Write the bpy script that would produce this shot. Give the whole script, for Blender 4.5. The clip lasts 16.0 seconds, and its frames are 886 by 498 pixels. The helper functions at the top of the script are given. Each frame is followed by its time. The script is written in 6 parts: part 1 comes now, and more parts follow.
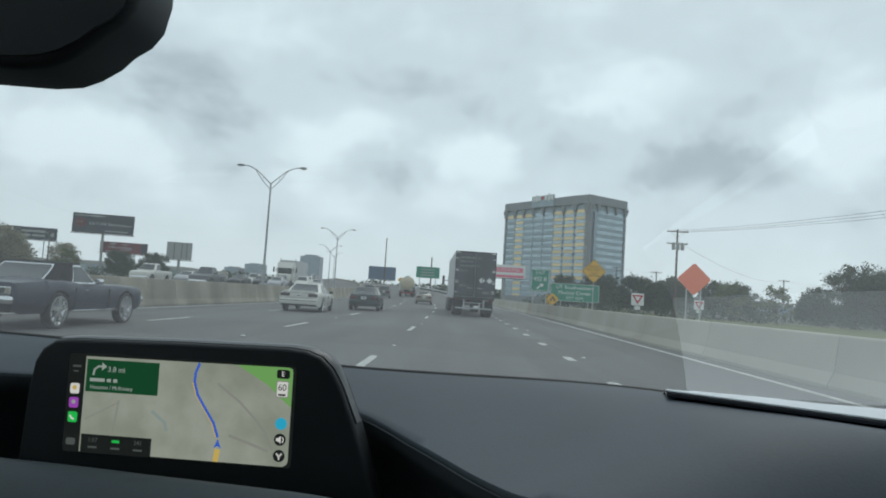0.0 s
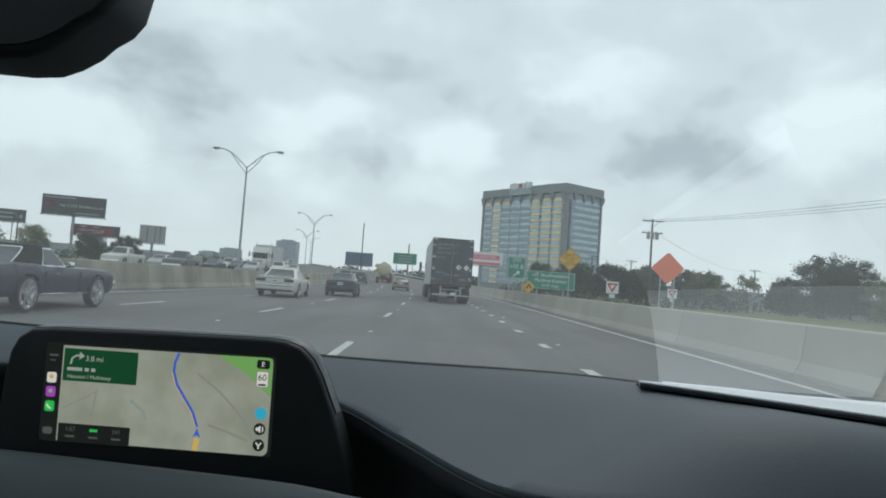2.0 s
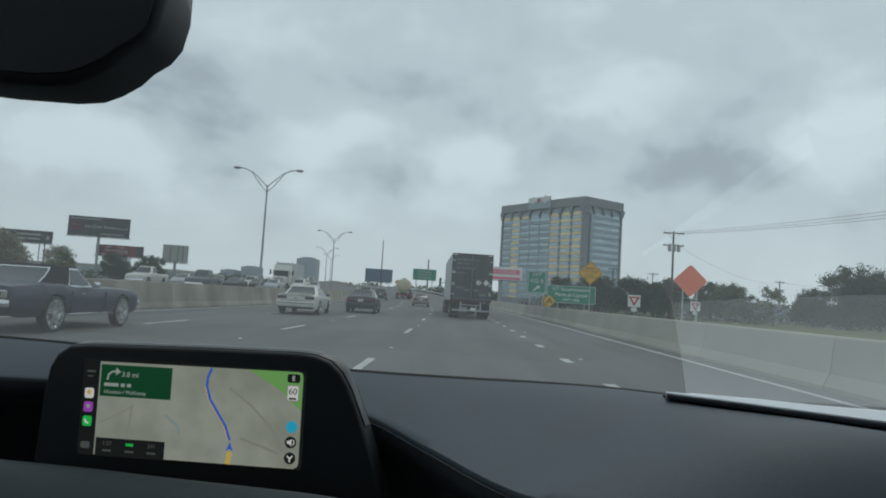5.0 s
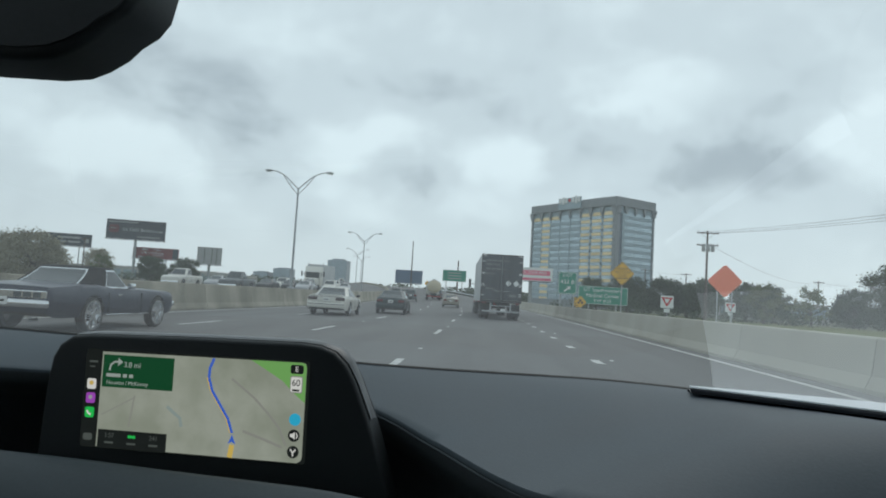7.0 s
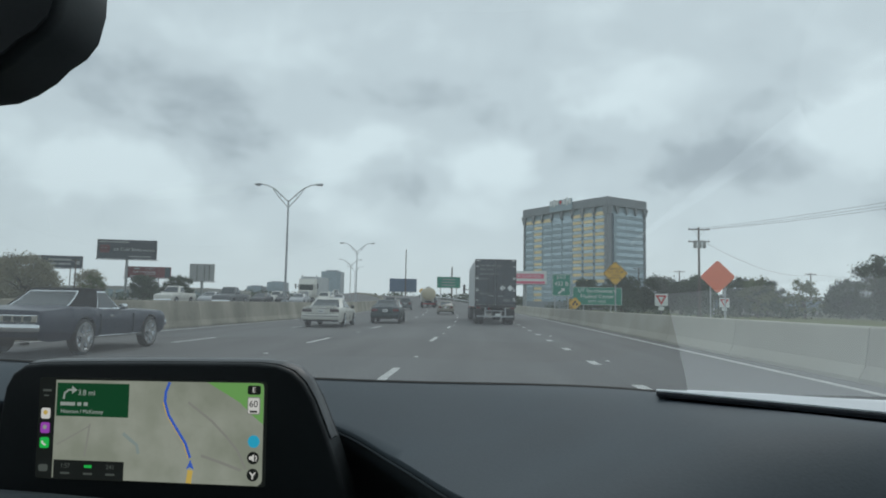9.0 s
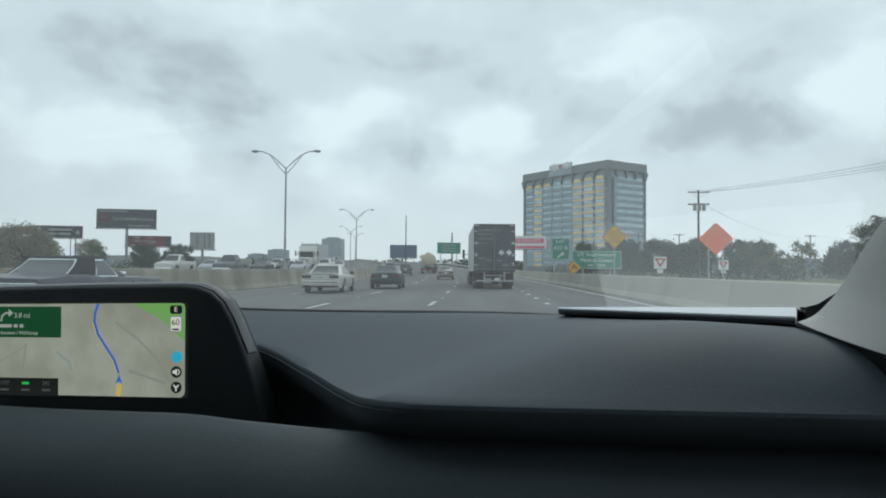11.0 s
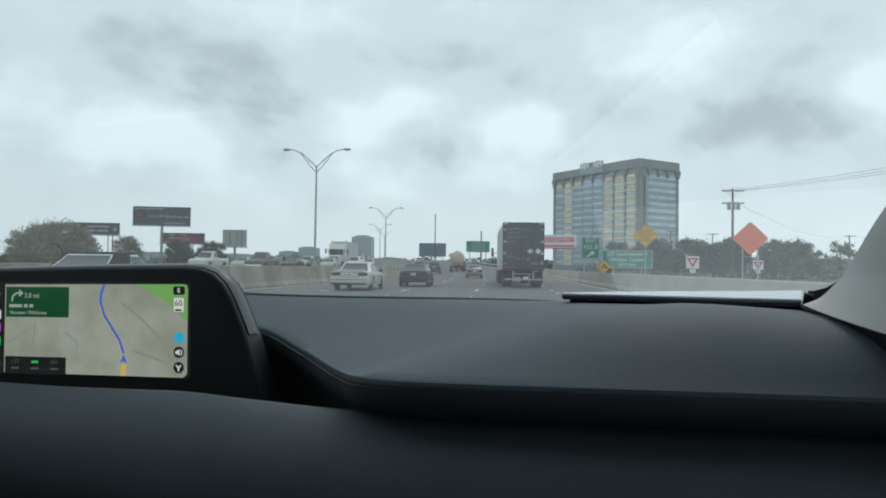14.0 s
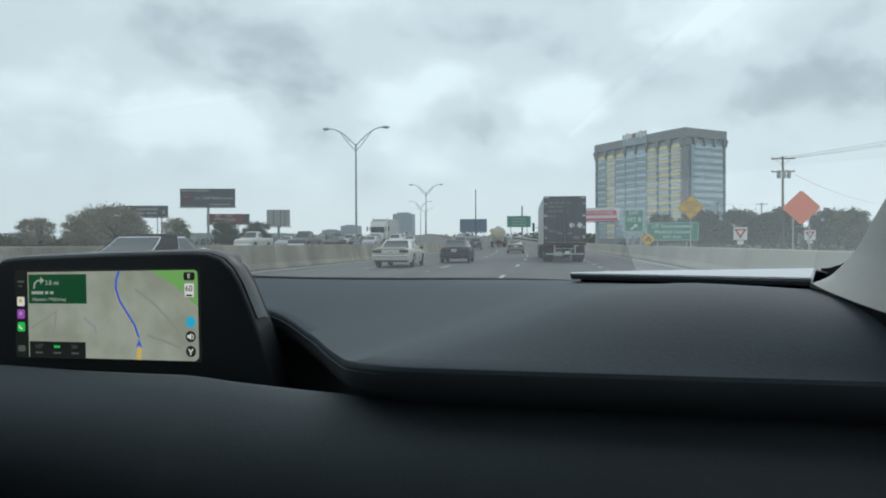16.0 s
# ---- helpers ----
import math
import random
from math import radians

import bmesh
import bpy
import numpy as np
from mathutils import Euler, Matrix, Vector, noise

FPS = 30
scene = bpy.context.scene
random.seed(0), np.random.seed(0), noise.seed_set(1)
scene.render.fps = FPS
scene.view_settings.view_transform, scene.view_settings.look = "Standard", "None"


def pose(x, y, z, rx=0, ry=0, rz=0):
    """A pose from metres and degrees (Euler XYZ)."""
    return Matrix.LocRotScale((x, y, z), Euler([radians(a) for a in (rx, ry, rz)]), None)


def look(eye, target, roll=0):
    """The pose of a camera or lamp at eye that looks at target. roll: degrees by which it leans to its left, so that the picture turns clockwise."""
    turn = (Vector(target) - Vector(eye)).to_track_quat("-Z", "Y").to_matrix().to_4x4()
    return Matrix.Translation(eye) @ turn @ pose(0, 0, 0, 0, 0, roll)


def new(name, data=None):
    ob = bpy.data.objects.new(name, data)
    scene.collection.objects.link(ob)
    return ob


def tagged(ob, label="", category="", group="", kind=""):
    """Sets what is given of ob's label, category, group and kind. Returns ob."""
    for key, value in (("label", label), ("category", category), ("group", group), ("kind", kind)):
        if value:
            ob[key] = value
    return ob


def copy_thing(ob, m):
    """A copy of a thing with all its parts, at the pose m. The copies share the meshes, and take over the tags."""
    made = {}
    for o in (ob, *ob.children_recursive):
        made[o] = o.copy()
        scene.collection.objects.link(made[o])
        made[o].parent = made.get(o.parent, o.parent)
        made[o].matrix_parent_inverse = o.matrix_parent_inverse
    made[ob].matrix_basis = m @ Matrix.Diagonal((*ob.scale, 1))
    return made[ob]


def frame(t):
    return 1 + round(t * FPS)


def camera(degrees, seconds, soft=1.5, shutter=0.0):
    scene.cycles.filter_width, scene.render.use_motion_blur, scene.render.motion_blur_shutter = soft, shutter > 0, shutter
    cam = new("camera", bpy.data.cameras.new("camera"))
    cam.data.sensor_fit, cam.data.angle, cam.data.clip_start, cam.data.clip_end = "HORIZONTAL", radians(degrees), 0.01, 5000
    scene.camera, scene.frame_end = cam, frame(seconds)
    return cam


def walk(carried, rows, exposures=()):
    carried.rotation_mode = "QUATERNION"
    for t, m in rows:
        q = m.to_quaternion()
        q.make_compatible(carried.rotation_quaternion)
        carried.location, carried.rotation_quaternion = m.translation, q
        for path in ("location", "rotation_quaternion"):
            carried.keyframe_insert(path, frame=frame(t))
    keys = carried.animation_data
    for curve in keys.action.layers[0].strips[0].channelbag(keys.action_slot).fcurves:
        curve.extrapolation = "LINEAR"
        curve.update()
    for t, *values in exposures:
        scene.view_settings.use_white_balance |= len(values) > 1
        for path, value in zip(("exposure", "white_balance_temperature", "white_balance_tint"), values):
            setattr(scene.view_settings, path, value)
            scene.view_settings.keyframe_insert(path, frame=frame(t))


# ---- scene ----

from math import sin, cos, pi, atan2, hypot, sqrt

# The hand-held camera inside a car on a highway. x right, y ahead, z up; the road surface is z = 0.
cam = camera(68.0, 16.0, soft=1.9)
ROWS = (
    (0.0, pose(-0.0017, 0.0027, 1.2469, 93.992, -3.636, 1.159)),
    (0.2, pose(-0.0057, 0.0003, 1.2463, 94.647, -3.134, 0.531)),
    (0.5, pose(-0.0116, -0.0033, 1.2453, 94.367, -2.382, 0.903)),
    (0.7, pose(-0.0105, -0.0079, 1.2478, 95.116, -3.236, 1.758)),
    (1.0, pose(-0.0088, -0.0149, 1.2516, 95.882, -4.516, 3.086)),
    (1.2, pose(-0.0060, -0.0135, 1.2513, 95.446, -4.394, 2.714)),
    (1.5, pose(-0.0017, -0.0113, 1.2509, 95.016, -4.212, 1.869)),
    (1.7, pose(-0.0030, -0.0087, 1.2514, 93.610, -4.195, -0.115)),
    (2.0, pose(-0.0050, -0.0047, 1.2522, 92.959, -4.169, -0.864)),
    (2.2, pose(-0.0068, -0.0033, 1.2506, 92.718, -4.167, -0.794)),
    (2.5, pose(-0.0096, -0.0013, 1.2482, 92.491, -4.163, -0.699)),
    (2.7, pose(-0.0081, -0.0022, 1.2489, 93.107, -4.315, -0.308)),
    (3.0, pose(-0.0059, -0.0036, 1.2499, 93.122, -4.542, -0.512)),
    (3.2, pose(-0.0046, -0.0065, 1.2509, 92.826, -4.432, -0.307)),
    (3.5, pose(-0.0026, -0.0109, 1.2525, 93.704, -4.267, 0.296)),
    (3.7, pose(-0.0037, -0.0091, 1.2522, 93.890, -3.733, 0.389)),
    (4.0, pose(-0.0053, -0.0065, 1.2517, 93.981, -2.931, -0.935)),
    (4.2, pose(-0.0068, -0.0073, 1.2517, 94.031, -3.287, -1.178)),
    (4.5, pose(-0.0090, -0.0086, 1.2517, 93.784, -3.822, -0.559)),
    (4.7, pose(-0.0097, -0.0110, 1.2510, 94.453, -3.686, 0.214)),
    (5.0, pose(-0.0108, -0.0147, 1.2499, 94.195, -3.482, 0.872)),
    (5.2, pose(-0.0105, -0.0150, 1.2495, 94.580, -4.050, 2.150)),
    (7.3, pose(0.0150, 0.0220, 1.2360, 93.900, -3.400, 3.500)),
    (7.5, pose(0.0195, 0.0270, 1.2340, 92.676, -3.408, 2.214)),
    (7.8, pose(0.0326, 0.0442, 1.2288, 94.080, -2.770, 3.417)),
    (8.0, pose(0.0414, 0.0557, 1.2254, 93.599, -2.344, 3.758)),
    (8.3, pose(0.0417, 0.0461, 1.2318, 94.747, -2.402, 2.255)),
    (8.5, pose(0.0419, 0.0397, 1.2361, 95.925, -2.440, 2.723)),
    (8.7, pose(0.0425, 0.0345, 1.2395, 96.797, -1.886, 5.082)),
    (9.0, pose(0.0435, 0.0267, 1.2447, 94.759, -1.054, 3.067)),
    (9.2, pose(0.0460, 0.0240, 1.2440, 91.800, -1.050, 2.900)),
    (11.3, pose(0.1430, -0.0046, 1.2010, 91.790, -0.150, 3.370)),
    (11.5, pose(0.1443, -0.0044, 1.2003, 92.088, 0.164, 4.205)),
    (11.8, pose(0.1452, -0.0010, 1.1968, 91.576, 0.237, 4.675)),
    (12.0, pose(0.1458, 0.0013, 1.1945, 91.762, 0.285, 5.278)),
    (12.2, pose(0.1474, 0.0030, 1.1941, 92.051, 0.225, 4.477)),
    (12.5, pose(0.1498, 0.0055, 1.1934, 91.411, 0.135, 5.271)),
    (12.7, pose(0.1502, 0.0053, 1.1929, 91.865, -0.036, 5.201)),
    (13.0, pose(0.1508, 0.0049, 1.1922, 91.737, -0.293, 4.881)),
    (13.2, pose(0.1526, 0.0053, 1.1919, 91.837, -0.367, 4.870)),
    (13.5, pose(0.1552, 0.0058, 1.1914, 91.412, -0.479, 5.270)),
    (13.7, pose(0.1583, 0.0055, 1.1906, 91.759, -0.604, 5.305)),
    (14.0, pose(0.1629, 0.0050, 1.1893, 91.621, -0.792, 5.657)),
    (14.2, pose(0.1654, 0.0050, 1.1889, 91.723, -0.728, 5.724)),
    (14.5, pose(0.1691, 0.0050, 1.1882, 91.793, -0.631, 5.811)),
    (14.7, pose(0.1717, 0.0048, 1.1890, 91.778, -0.619, 5.834)),
    (15.0, pose(0.1755, 0.0045, 1.1901, 92.624, -0.600, 6.692)),
    (15.2, pose(0.1803, 0.0066, 1.1915, 92.323, -0.685, 7.405)),
    (15.5, pose(0.1876, 0.0098, 1.1936, 91.796, -0.812, 8.320)),
    (15.7, pose(0.1916, 0.0121, 1.1941, 90.517, -0.398, 8.910)),
    (16.0, pose(0.1977, 0.0156, 1.1949, 89.513, 0.223, 9.245)),
)
EXPOSURES = ((0.0, -0.08, 6500, 10), (2.0, -0.03, 6600, 10.5), (2.5, 0.12, 6750, 12), (3.0, 0.27, 7500, 24), (3.5, 0.27, 7500, 24), (4.0, -0.12, 6550, 10), (4.5, -0.36, 6500, 10), (5.0, -0.42, 6450, 10), (5.6, -0.4, 6450, 10), (7.5, -0.05, 6500, 10), (8.5, -0.10, 6500, 10), (9.0, -0.26, 6500, 10), (11.5, 0.0, 6500, 10), (16.0, 0.0, 6450, 10))
walk(cam, ROWS, EXPOSURES)

# ---- world and light: a bright overcast sky with broken cloud ----
world = bpy.data.worlds.new("overcast_sky")
scene.world = world
world.use_nodes = True
wn, wl = world.node_tree.nodes, world.node_tree.links
wn.clear()


def wnode(kind, **values):
    nd = wn.new(kind)
    for k, v in values.items():
        nd.inputs[k].default_value = v
    return nd


def wmath(op, a, b=None):
    nd = wn.new("ShaderNodeMath")
    nd.operation = op
    for i, v in enumerate((a, b)):
        if v is None:
            continue
        if isinstance(v, (int, float)):
            nd.inputs[i].default_value = v
        else:
            wl.new(v, nd.inputs[i])
    return nd.outputs[0]


w_out = wn.new("ShaderNodeOutputWorld")
w_tc = wn.new("ShaderNodeTexCoord")
w_sep = wn.new("ShaderNodeSeparateXYZ")
wl.new(w_tc.outputs["Generated"], w_sep.inputs[0])
w_h = wmath("ADD", wmath("MAXIMUM", w_sep.outputs[2], 0.0), 0.85)
w_comb = wn.new("ShaderNodeCombineXYZ")
wl.new(wmath("DIVIDE", w_sep.outputs[0], w_h), w_comb.inputs[0])
wl.new(wmath("DIVIDE", w_sep.outputs[1], w_h), w_comb.inputs[1])
wl.new(wmath("ADD", wmath("MULTIPLY", w_sep.outputs[2], 0.9), 3.7), w_comb.inputs[2])
w_n1 = wnode("ShaderNodeTexNoise", Scale=4.6, Detail=6.0, Roughness=0.53, Distortion=0.3)
w_n2 = wnode("ShaderNodeTexNoise", Scale=2.1, Detail=3.0, Roughness=0.5, Distortion=0.1)
wl.new(w_comb.outputs[0], w_n1.inputs["Vector"])
wl.new(w_comb.outputs[0], w_n2.inputs["Vector"])
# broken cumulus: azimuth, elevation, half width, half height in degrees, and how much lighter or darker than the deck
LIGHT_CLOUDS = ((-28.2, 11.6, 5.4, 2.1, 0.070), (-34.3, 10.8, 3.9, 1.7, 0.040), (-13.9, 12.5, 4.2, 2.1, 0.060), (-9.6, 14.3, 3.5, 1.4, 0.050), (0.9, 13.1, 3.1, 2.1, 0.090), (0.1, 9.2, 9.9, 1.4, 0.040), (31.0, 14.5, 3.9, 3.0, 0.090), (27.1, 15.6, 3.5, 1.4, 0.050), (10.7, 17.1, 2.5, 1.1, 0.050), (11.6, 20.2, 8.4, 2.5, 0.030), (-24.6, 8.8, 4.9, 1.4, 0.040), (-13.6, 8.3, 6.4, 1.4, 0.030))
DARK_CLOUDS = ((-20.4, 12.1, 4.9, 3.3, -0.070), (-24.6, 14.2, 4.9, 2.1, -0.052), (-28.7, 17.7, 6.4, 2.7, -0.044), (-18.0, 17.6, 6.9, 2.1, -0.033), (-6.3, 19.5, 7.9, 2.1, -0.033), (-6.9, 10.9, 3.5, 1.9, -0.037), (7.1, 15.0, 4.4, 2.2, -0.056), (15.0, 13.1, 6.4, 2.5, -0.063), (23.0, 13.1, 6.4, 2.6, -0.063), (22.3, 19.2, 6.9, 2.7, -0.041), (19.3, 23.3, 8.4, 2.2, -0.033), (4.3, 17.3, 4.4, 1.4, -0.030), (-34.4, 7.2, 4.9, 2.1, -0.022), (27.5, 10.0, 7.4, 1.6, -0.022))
w_n3 = wnode("ShaderNodeTexNoise", Scale=8.5, Detail=8.0, Roughness=0.66)
w_n4 = wnode("ShaderNodeTexNoise", Scale=8.0, Detail=6.0, Roughness=0.54, Distortion=0.2)
w_flat = wn.new("ShaderNodeMapping")
w_flat.inputs["Scale"].default_value = (1.0, 1.0, 1.6)
wl.new(w_tc.outputs["Generated"], w_flat.inputs[0])
wl.new(w_flat.outputs[0], w_n4.inputs["Vector"])
wl.new(w_tc.outputs["Generated"], w_n3.inputs["Vector"])
w_off = wn.new("ShaderNodeVectorMath")
w_off.operation = "MULTIPLY_ADD"
wl.new(w_n3.outputs["Color"], w_off.inputs[0])
w_off.inputs[1].default_value = (0.16, 0.0, 0.105)
wl.new(w_tc.outputs["Generated"], w_off.inputs[2])
w_sum = wmath("ADD", wmath("MULTIPLY", w_n1.outputs[0], 0.11), wmath("MULTIPLY", w_n2.outputs[0], 0.10))
w_sum = wmath("ADD", wmath("ADD", w_sum, 0.287), wmath("MULTIPLY", w_n4.outputs[0], 0.24))
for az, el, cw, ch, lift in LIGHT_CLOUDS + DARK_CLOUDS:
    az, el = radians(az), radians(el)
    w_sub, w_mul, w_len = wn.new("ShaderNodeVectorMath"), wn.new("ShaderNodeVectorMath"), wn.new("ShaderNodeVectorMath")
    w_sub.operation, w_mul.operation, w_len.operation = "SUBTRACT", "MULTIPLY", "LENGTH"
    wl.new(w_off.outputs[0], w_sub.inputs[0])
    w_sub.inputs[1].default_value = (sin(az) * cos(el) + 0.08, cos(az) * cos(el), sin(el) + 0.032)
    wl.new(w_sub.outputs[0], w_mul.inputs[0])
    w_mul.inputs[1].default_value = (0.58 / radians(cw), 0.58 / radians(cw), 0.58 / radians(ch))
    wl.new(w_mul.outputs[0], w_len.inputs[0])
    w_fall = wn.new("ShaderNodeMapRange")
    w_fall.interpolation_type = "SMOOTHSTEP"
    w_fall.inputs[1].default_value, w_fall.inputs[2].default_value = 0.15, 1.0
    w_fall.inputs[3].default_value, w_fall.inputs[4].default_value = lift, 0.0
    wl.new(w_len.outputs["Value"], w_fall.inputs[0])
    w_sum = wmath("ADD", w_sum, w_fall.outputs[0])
w_ramp = wn.new("ShaderNodeValToRGB")
w_ramp.color_ramp.interpolation = "EASE"
w_ramp.color_ramp.elements[0].position, w_ramp.color_ramp.elements[0].color = 0.40, (0.35, 0.42, 0.468, 1)
w_ramp.color_ramp.elements[1].position, w_ramp.color_ramp.elements[1].color = 0.60, (0.69, 0.805, 0.855, 1)
w_mid = w_ramp.color_ramp.elements.new(0.49)
w_mid.color = (0.535, 0.63, 0.68, 1)
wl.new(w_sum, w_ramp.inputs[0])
w_haze = wn.new("ShaderNodeMixRGB")
w_haze.inputs[2].default_value = (0.605, 0.70, 0.743, 1)
w_hz = wmath("POWER", wmath("SUBTRACT", 1.0, wmath("MINIMUM", wmath("MULTIPLY", wmath("MAXIMUM", w_sep.outputs[2], 0.0), 4.5), 1.0)), 1.6)
wl.new(wmath("MULTIPLY", w_hz, 0.85), w_haze.inputs[0])
wl.new(w_ramp.outputs[0], w_haze.inputs[1])
w_bg = wnode("ShaderNodeBackground", Strength=1.26)
wl.new(w_haze.outputs[0], w_bg.inputs[0])
w_sky = wn.new("ShaderNodeTexSky")
w_sky.sky_type = "NISHITA"
w_sky.sun_disc = False
w_sky.sun_elevation, w_sky.sun_rotation = radians(50), radians(20)
w_bg2 = wnode("ShaderNodeBackground", Strength=0.006)
wl.new(w_sky.outputs[0], w_bg2.inputs[0])
w_add = wn.new("ShaderNodeAddShader")
wl.new(w_bg.outputs[0], w_add.inputs[0])
wl.new(w_bg2.outputs[0], w_add.inputs[1])
wl.new(w_add.outputs[0], w_out.inputs[0])

sun_data = bpy.data.lights.new("sun", "SUN")
sun_data.energy, sun_data.angle, sun_data.color = 0.6, radians(30), (1.0, 0.97, 0.92)
sun = new("sun", sun_data)
sun.matrix_world = look((0, 0, 50), (-11, -30, 12))

# ---- materials ----
MATS = {}


def mat(name, base, rough=0.6, metal=0.0, vary=0.15, scale=6.0, fine=90.0, bump=0.15, dist=0.01, spec=0.5, coat=0.0, per_object=0.0, stain=None, stretch=(1, 1, 1)):
    """A principled surface with two scales of colour variation, uneven gloss and fine relief."""
    m = bpy.data.materials.new(name)
    m.use_nodes = True
    nt, p = m.node_tree, m.node_tree.nodes["Principled BSDF"]
    N, L = nt.nodes, nt.links
    tc = N.new("ShaderNodeTexCoord")
    mp = N.new("ShaderNodeMapping")
    mp.inputs["Scale"].default_value = stretch
    L.new(tc.outputs["Object"], mp.inputs[0])
    if per_object:
        shift, far = N.new("ShaderNodeObjectInfo"), N.new("ShaderNodeVectorMath")
        far.operation = "SCALE"
        far.inputs[0].default_value = (37.0, 71.0, 23.0)
        L.new(shift.outputs["Random"], far.inputs["Scale"])
        L.new(far.outputs[0], mp.inputs["Location"])
    n1 = N.new("ShaderNodeTexNoise")
    n1.inputs["Scale"].default_value, n1.inputs["Detail"].default_value = scale, 5
    n2 = N.new("ShaderNodeTexNoise")
    n2.inputs["Scale"].default_value, n2.inputs["Detail"].default_value = fine, 3
    L.new(mp.outputs[0], n1.inputs["Vector"])
    L.new(mp.outputs[0], n2.inputs["Vector"])
    add = N.new("ShaderNodeMath")
    add.operation = "MULTIPLY_ADD"
    L.new(n2.outputs[0], add.inputs[0])
    add.inputs[1].default_value = 0.45
    L.new(n1.outputs[0], add.inputs[2])
    ramp = N.new("ShaderNodeValToRGB")
    lo = tuple(c * (1 - vary) for c in base) if stain is None else stain
    hi = tuple(min(1.0, c * (1 + vary)) for c in base)
    ramp.color_ramp.elements[0].position, ramp.color_ramp.elements[0].color = 0.45, (*lo, 1)
    ramp.color_ramp.elements[1].position, ramp.color_ramp.elements[1].color = 0.95, (*hi, 1)
    L.new(add.outputs[0], ramp.inputs[0])
    col = ramp.outputs[0]
    if per_object:
        oi = N.new("ShaderNodeObjectInfo")
        mr = N.new("ShaderNodeMapRange")
        mr.inputs[3].default_value, mr.inputs[4].default_value = 1 - per_object, 1 + per_object
        L.new(oi.outputs["Random"], mr.inputs[0])
        mx = N.new("ShaderNodeVectorMath")
        mx.operation = "SCALE"
        L.new(col, mx.inputs[0])
        L.new(mr.outputs[0], mx.inputs["Scale"])
        col = mx.outputs[0]
    L.new(col, p.inputs["Base Color"])
    rr = N.new("ShaderNodeMapRange")
    rr.inputs[3].default_value, rr.inputs[4].default_value = max(0.02, rough - 0.08), min(1.0, rough + 0.08)
    L.new(n1.outputs[0], rr.inputs[0])
    L.new(rr.outputs[0], p.inputs["Roughness"])
    p.inputs["Metallic"].default_value = metal
    p.inputs["Specular IOR Level"].default_value = spec
    p.inputs["Coat Weight"].default_value = coat
    p.inputs["Coat Roughness"].default_value = 0.05
    if bump:
        b = N.new("ShaderNodeBump")
        b.inputs["Strength"].default_value, b.inputs["Distance"].default_value = bump, dist
        L.new(n2.outputs[0], b.inputs["Height"])
        L.new(b.outputs[0], p.inputs["Normal"])
    MATS[name] = m
    return m


def glow(name, colour, strength):
    m = bpy.data.materials.new(name)
    m.use_nodes = True
    p = m.node_tree.nodes["Principled BSDF"]
    p.inputs["Base Color"].default_value = (0.02, 0.02, 0.02, 1)
    p.inputs["Roughness"].default_value = 0.12
    p.inputs["Emission Color"].default_value = (*colour, 1)
    p.inputs["Emission Strength"].default_value = strength
    MATS[name] = m
    return m


def lit_map(name, colours, strength):
    """A lit map: soft blocks of ground colour and a faint street grain."""
    m = glow(name, colours[0], strength)
    N, L = m.node_tree.nodes, m.node_tree.links
    tc, big, small, ramp, mixn = (N.new(k) for k in ("ShaderNodeTexCoord", "ShaderNodeTexNoise", "ShaderNodeTexVoronoi", "ShaderNodeValToRGB", "ShaderNodeMixRGB"))
    big.inputs["Scale"].default_value, big.inputs["Detail"].default_value = 26, 3
    small.inputs["Scale"].default_value = 75
    small.feature = "DISTANCE_TO_EDGE"
    L.new(tc.outputs["Object"], big.inputs["Vector"])
    L.new(tc.outputs["Object"], small.inputs["Vector"])
    e = ramp.color_ramp.elements
    e[0].position, e[0].color = 0.36, (*colours[0], 1)
    e[1].position, e[1].color = 0.64, (*colours[1], 1)
    L.new(big.outputs[0], ramp.inputs[0])
    edge = N.new("ShaderNodeMath")
    edge.operation = "LESS_THAN"
    edge.inputs[1].default_value = 0.035
    L.new(small.outputs[0], edge.inputs[0])
    soft = N.new("ShaderNodeMath")
    soft.operation = "MULTIPLY"
    soft.inputs[1].default_value = 0.07
    L.new(edge.outputs[0], soft.inputs[0])
    mixn.inputs[2].default_value = (*colours[2], 1)
    L.new(soft.outputs[0], mixn.inputs[0])
    L.new(ramp.outputs[0], mixn.inputs[1])
    L.new(mixn.outputs[0], m.node_tree.nodes["Principled BSDF"].inputs["Emission Color"])
    return m


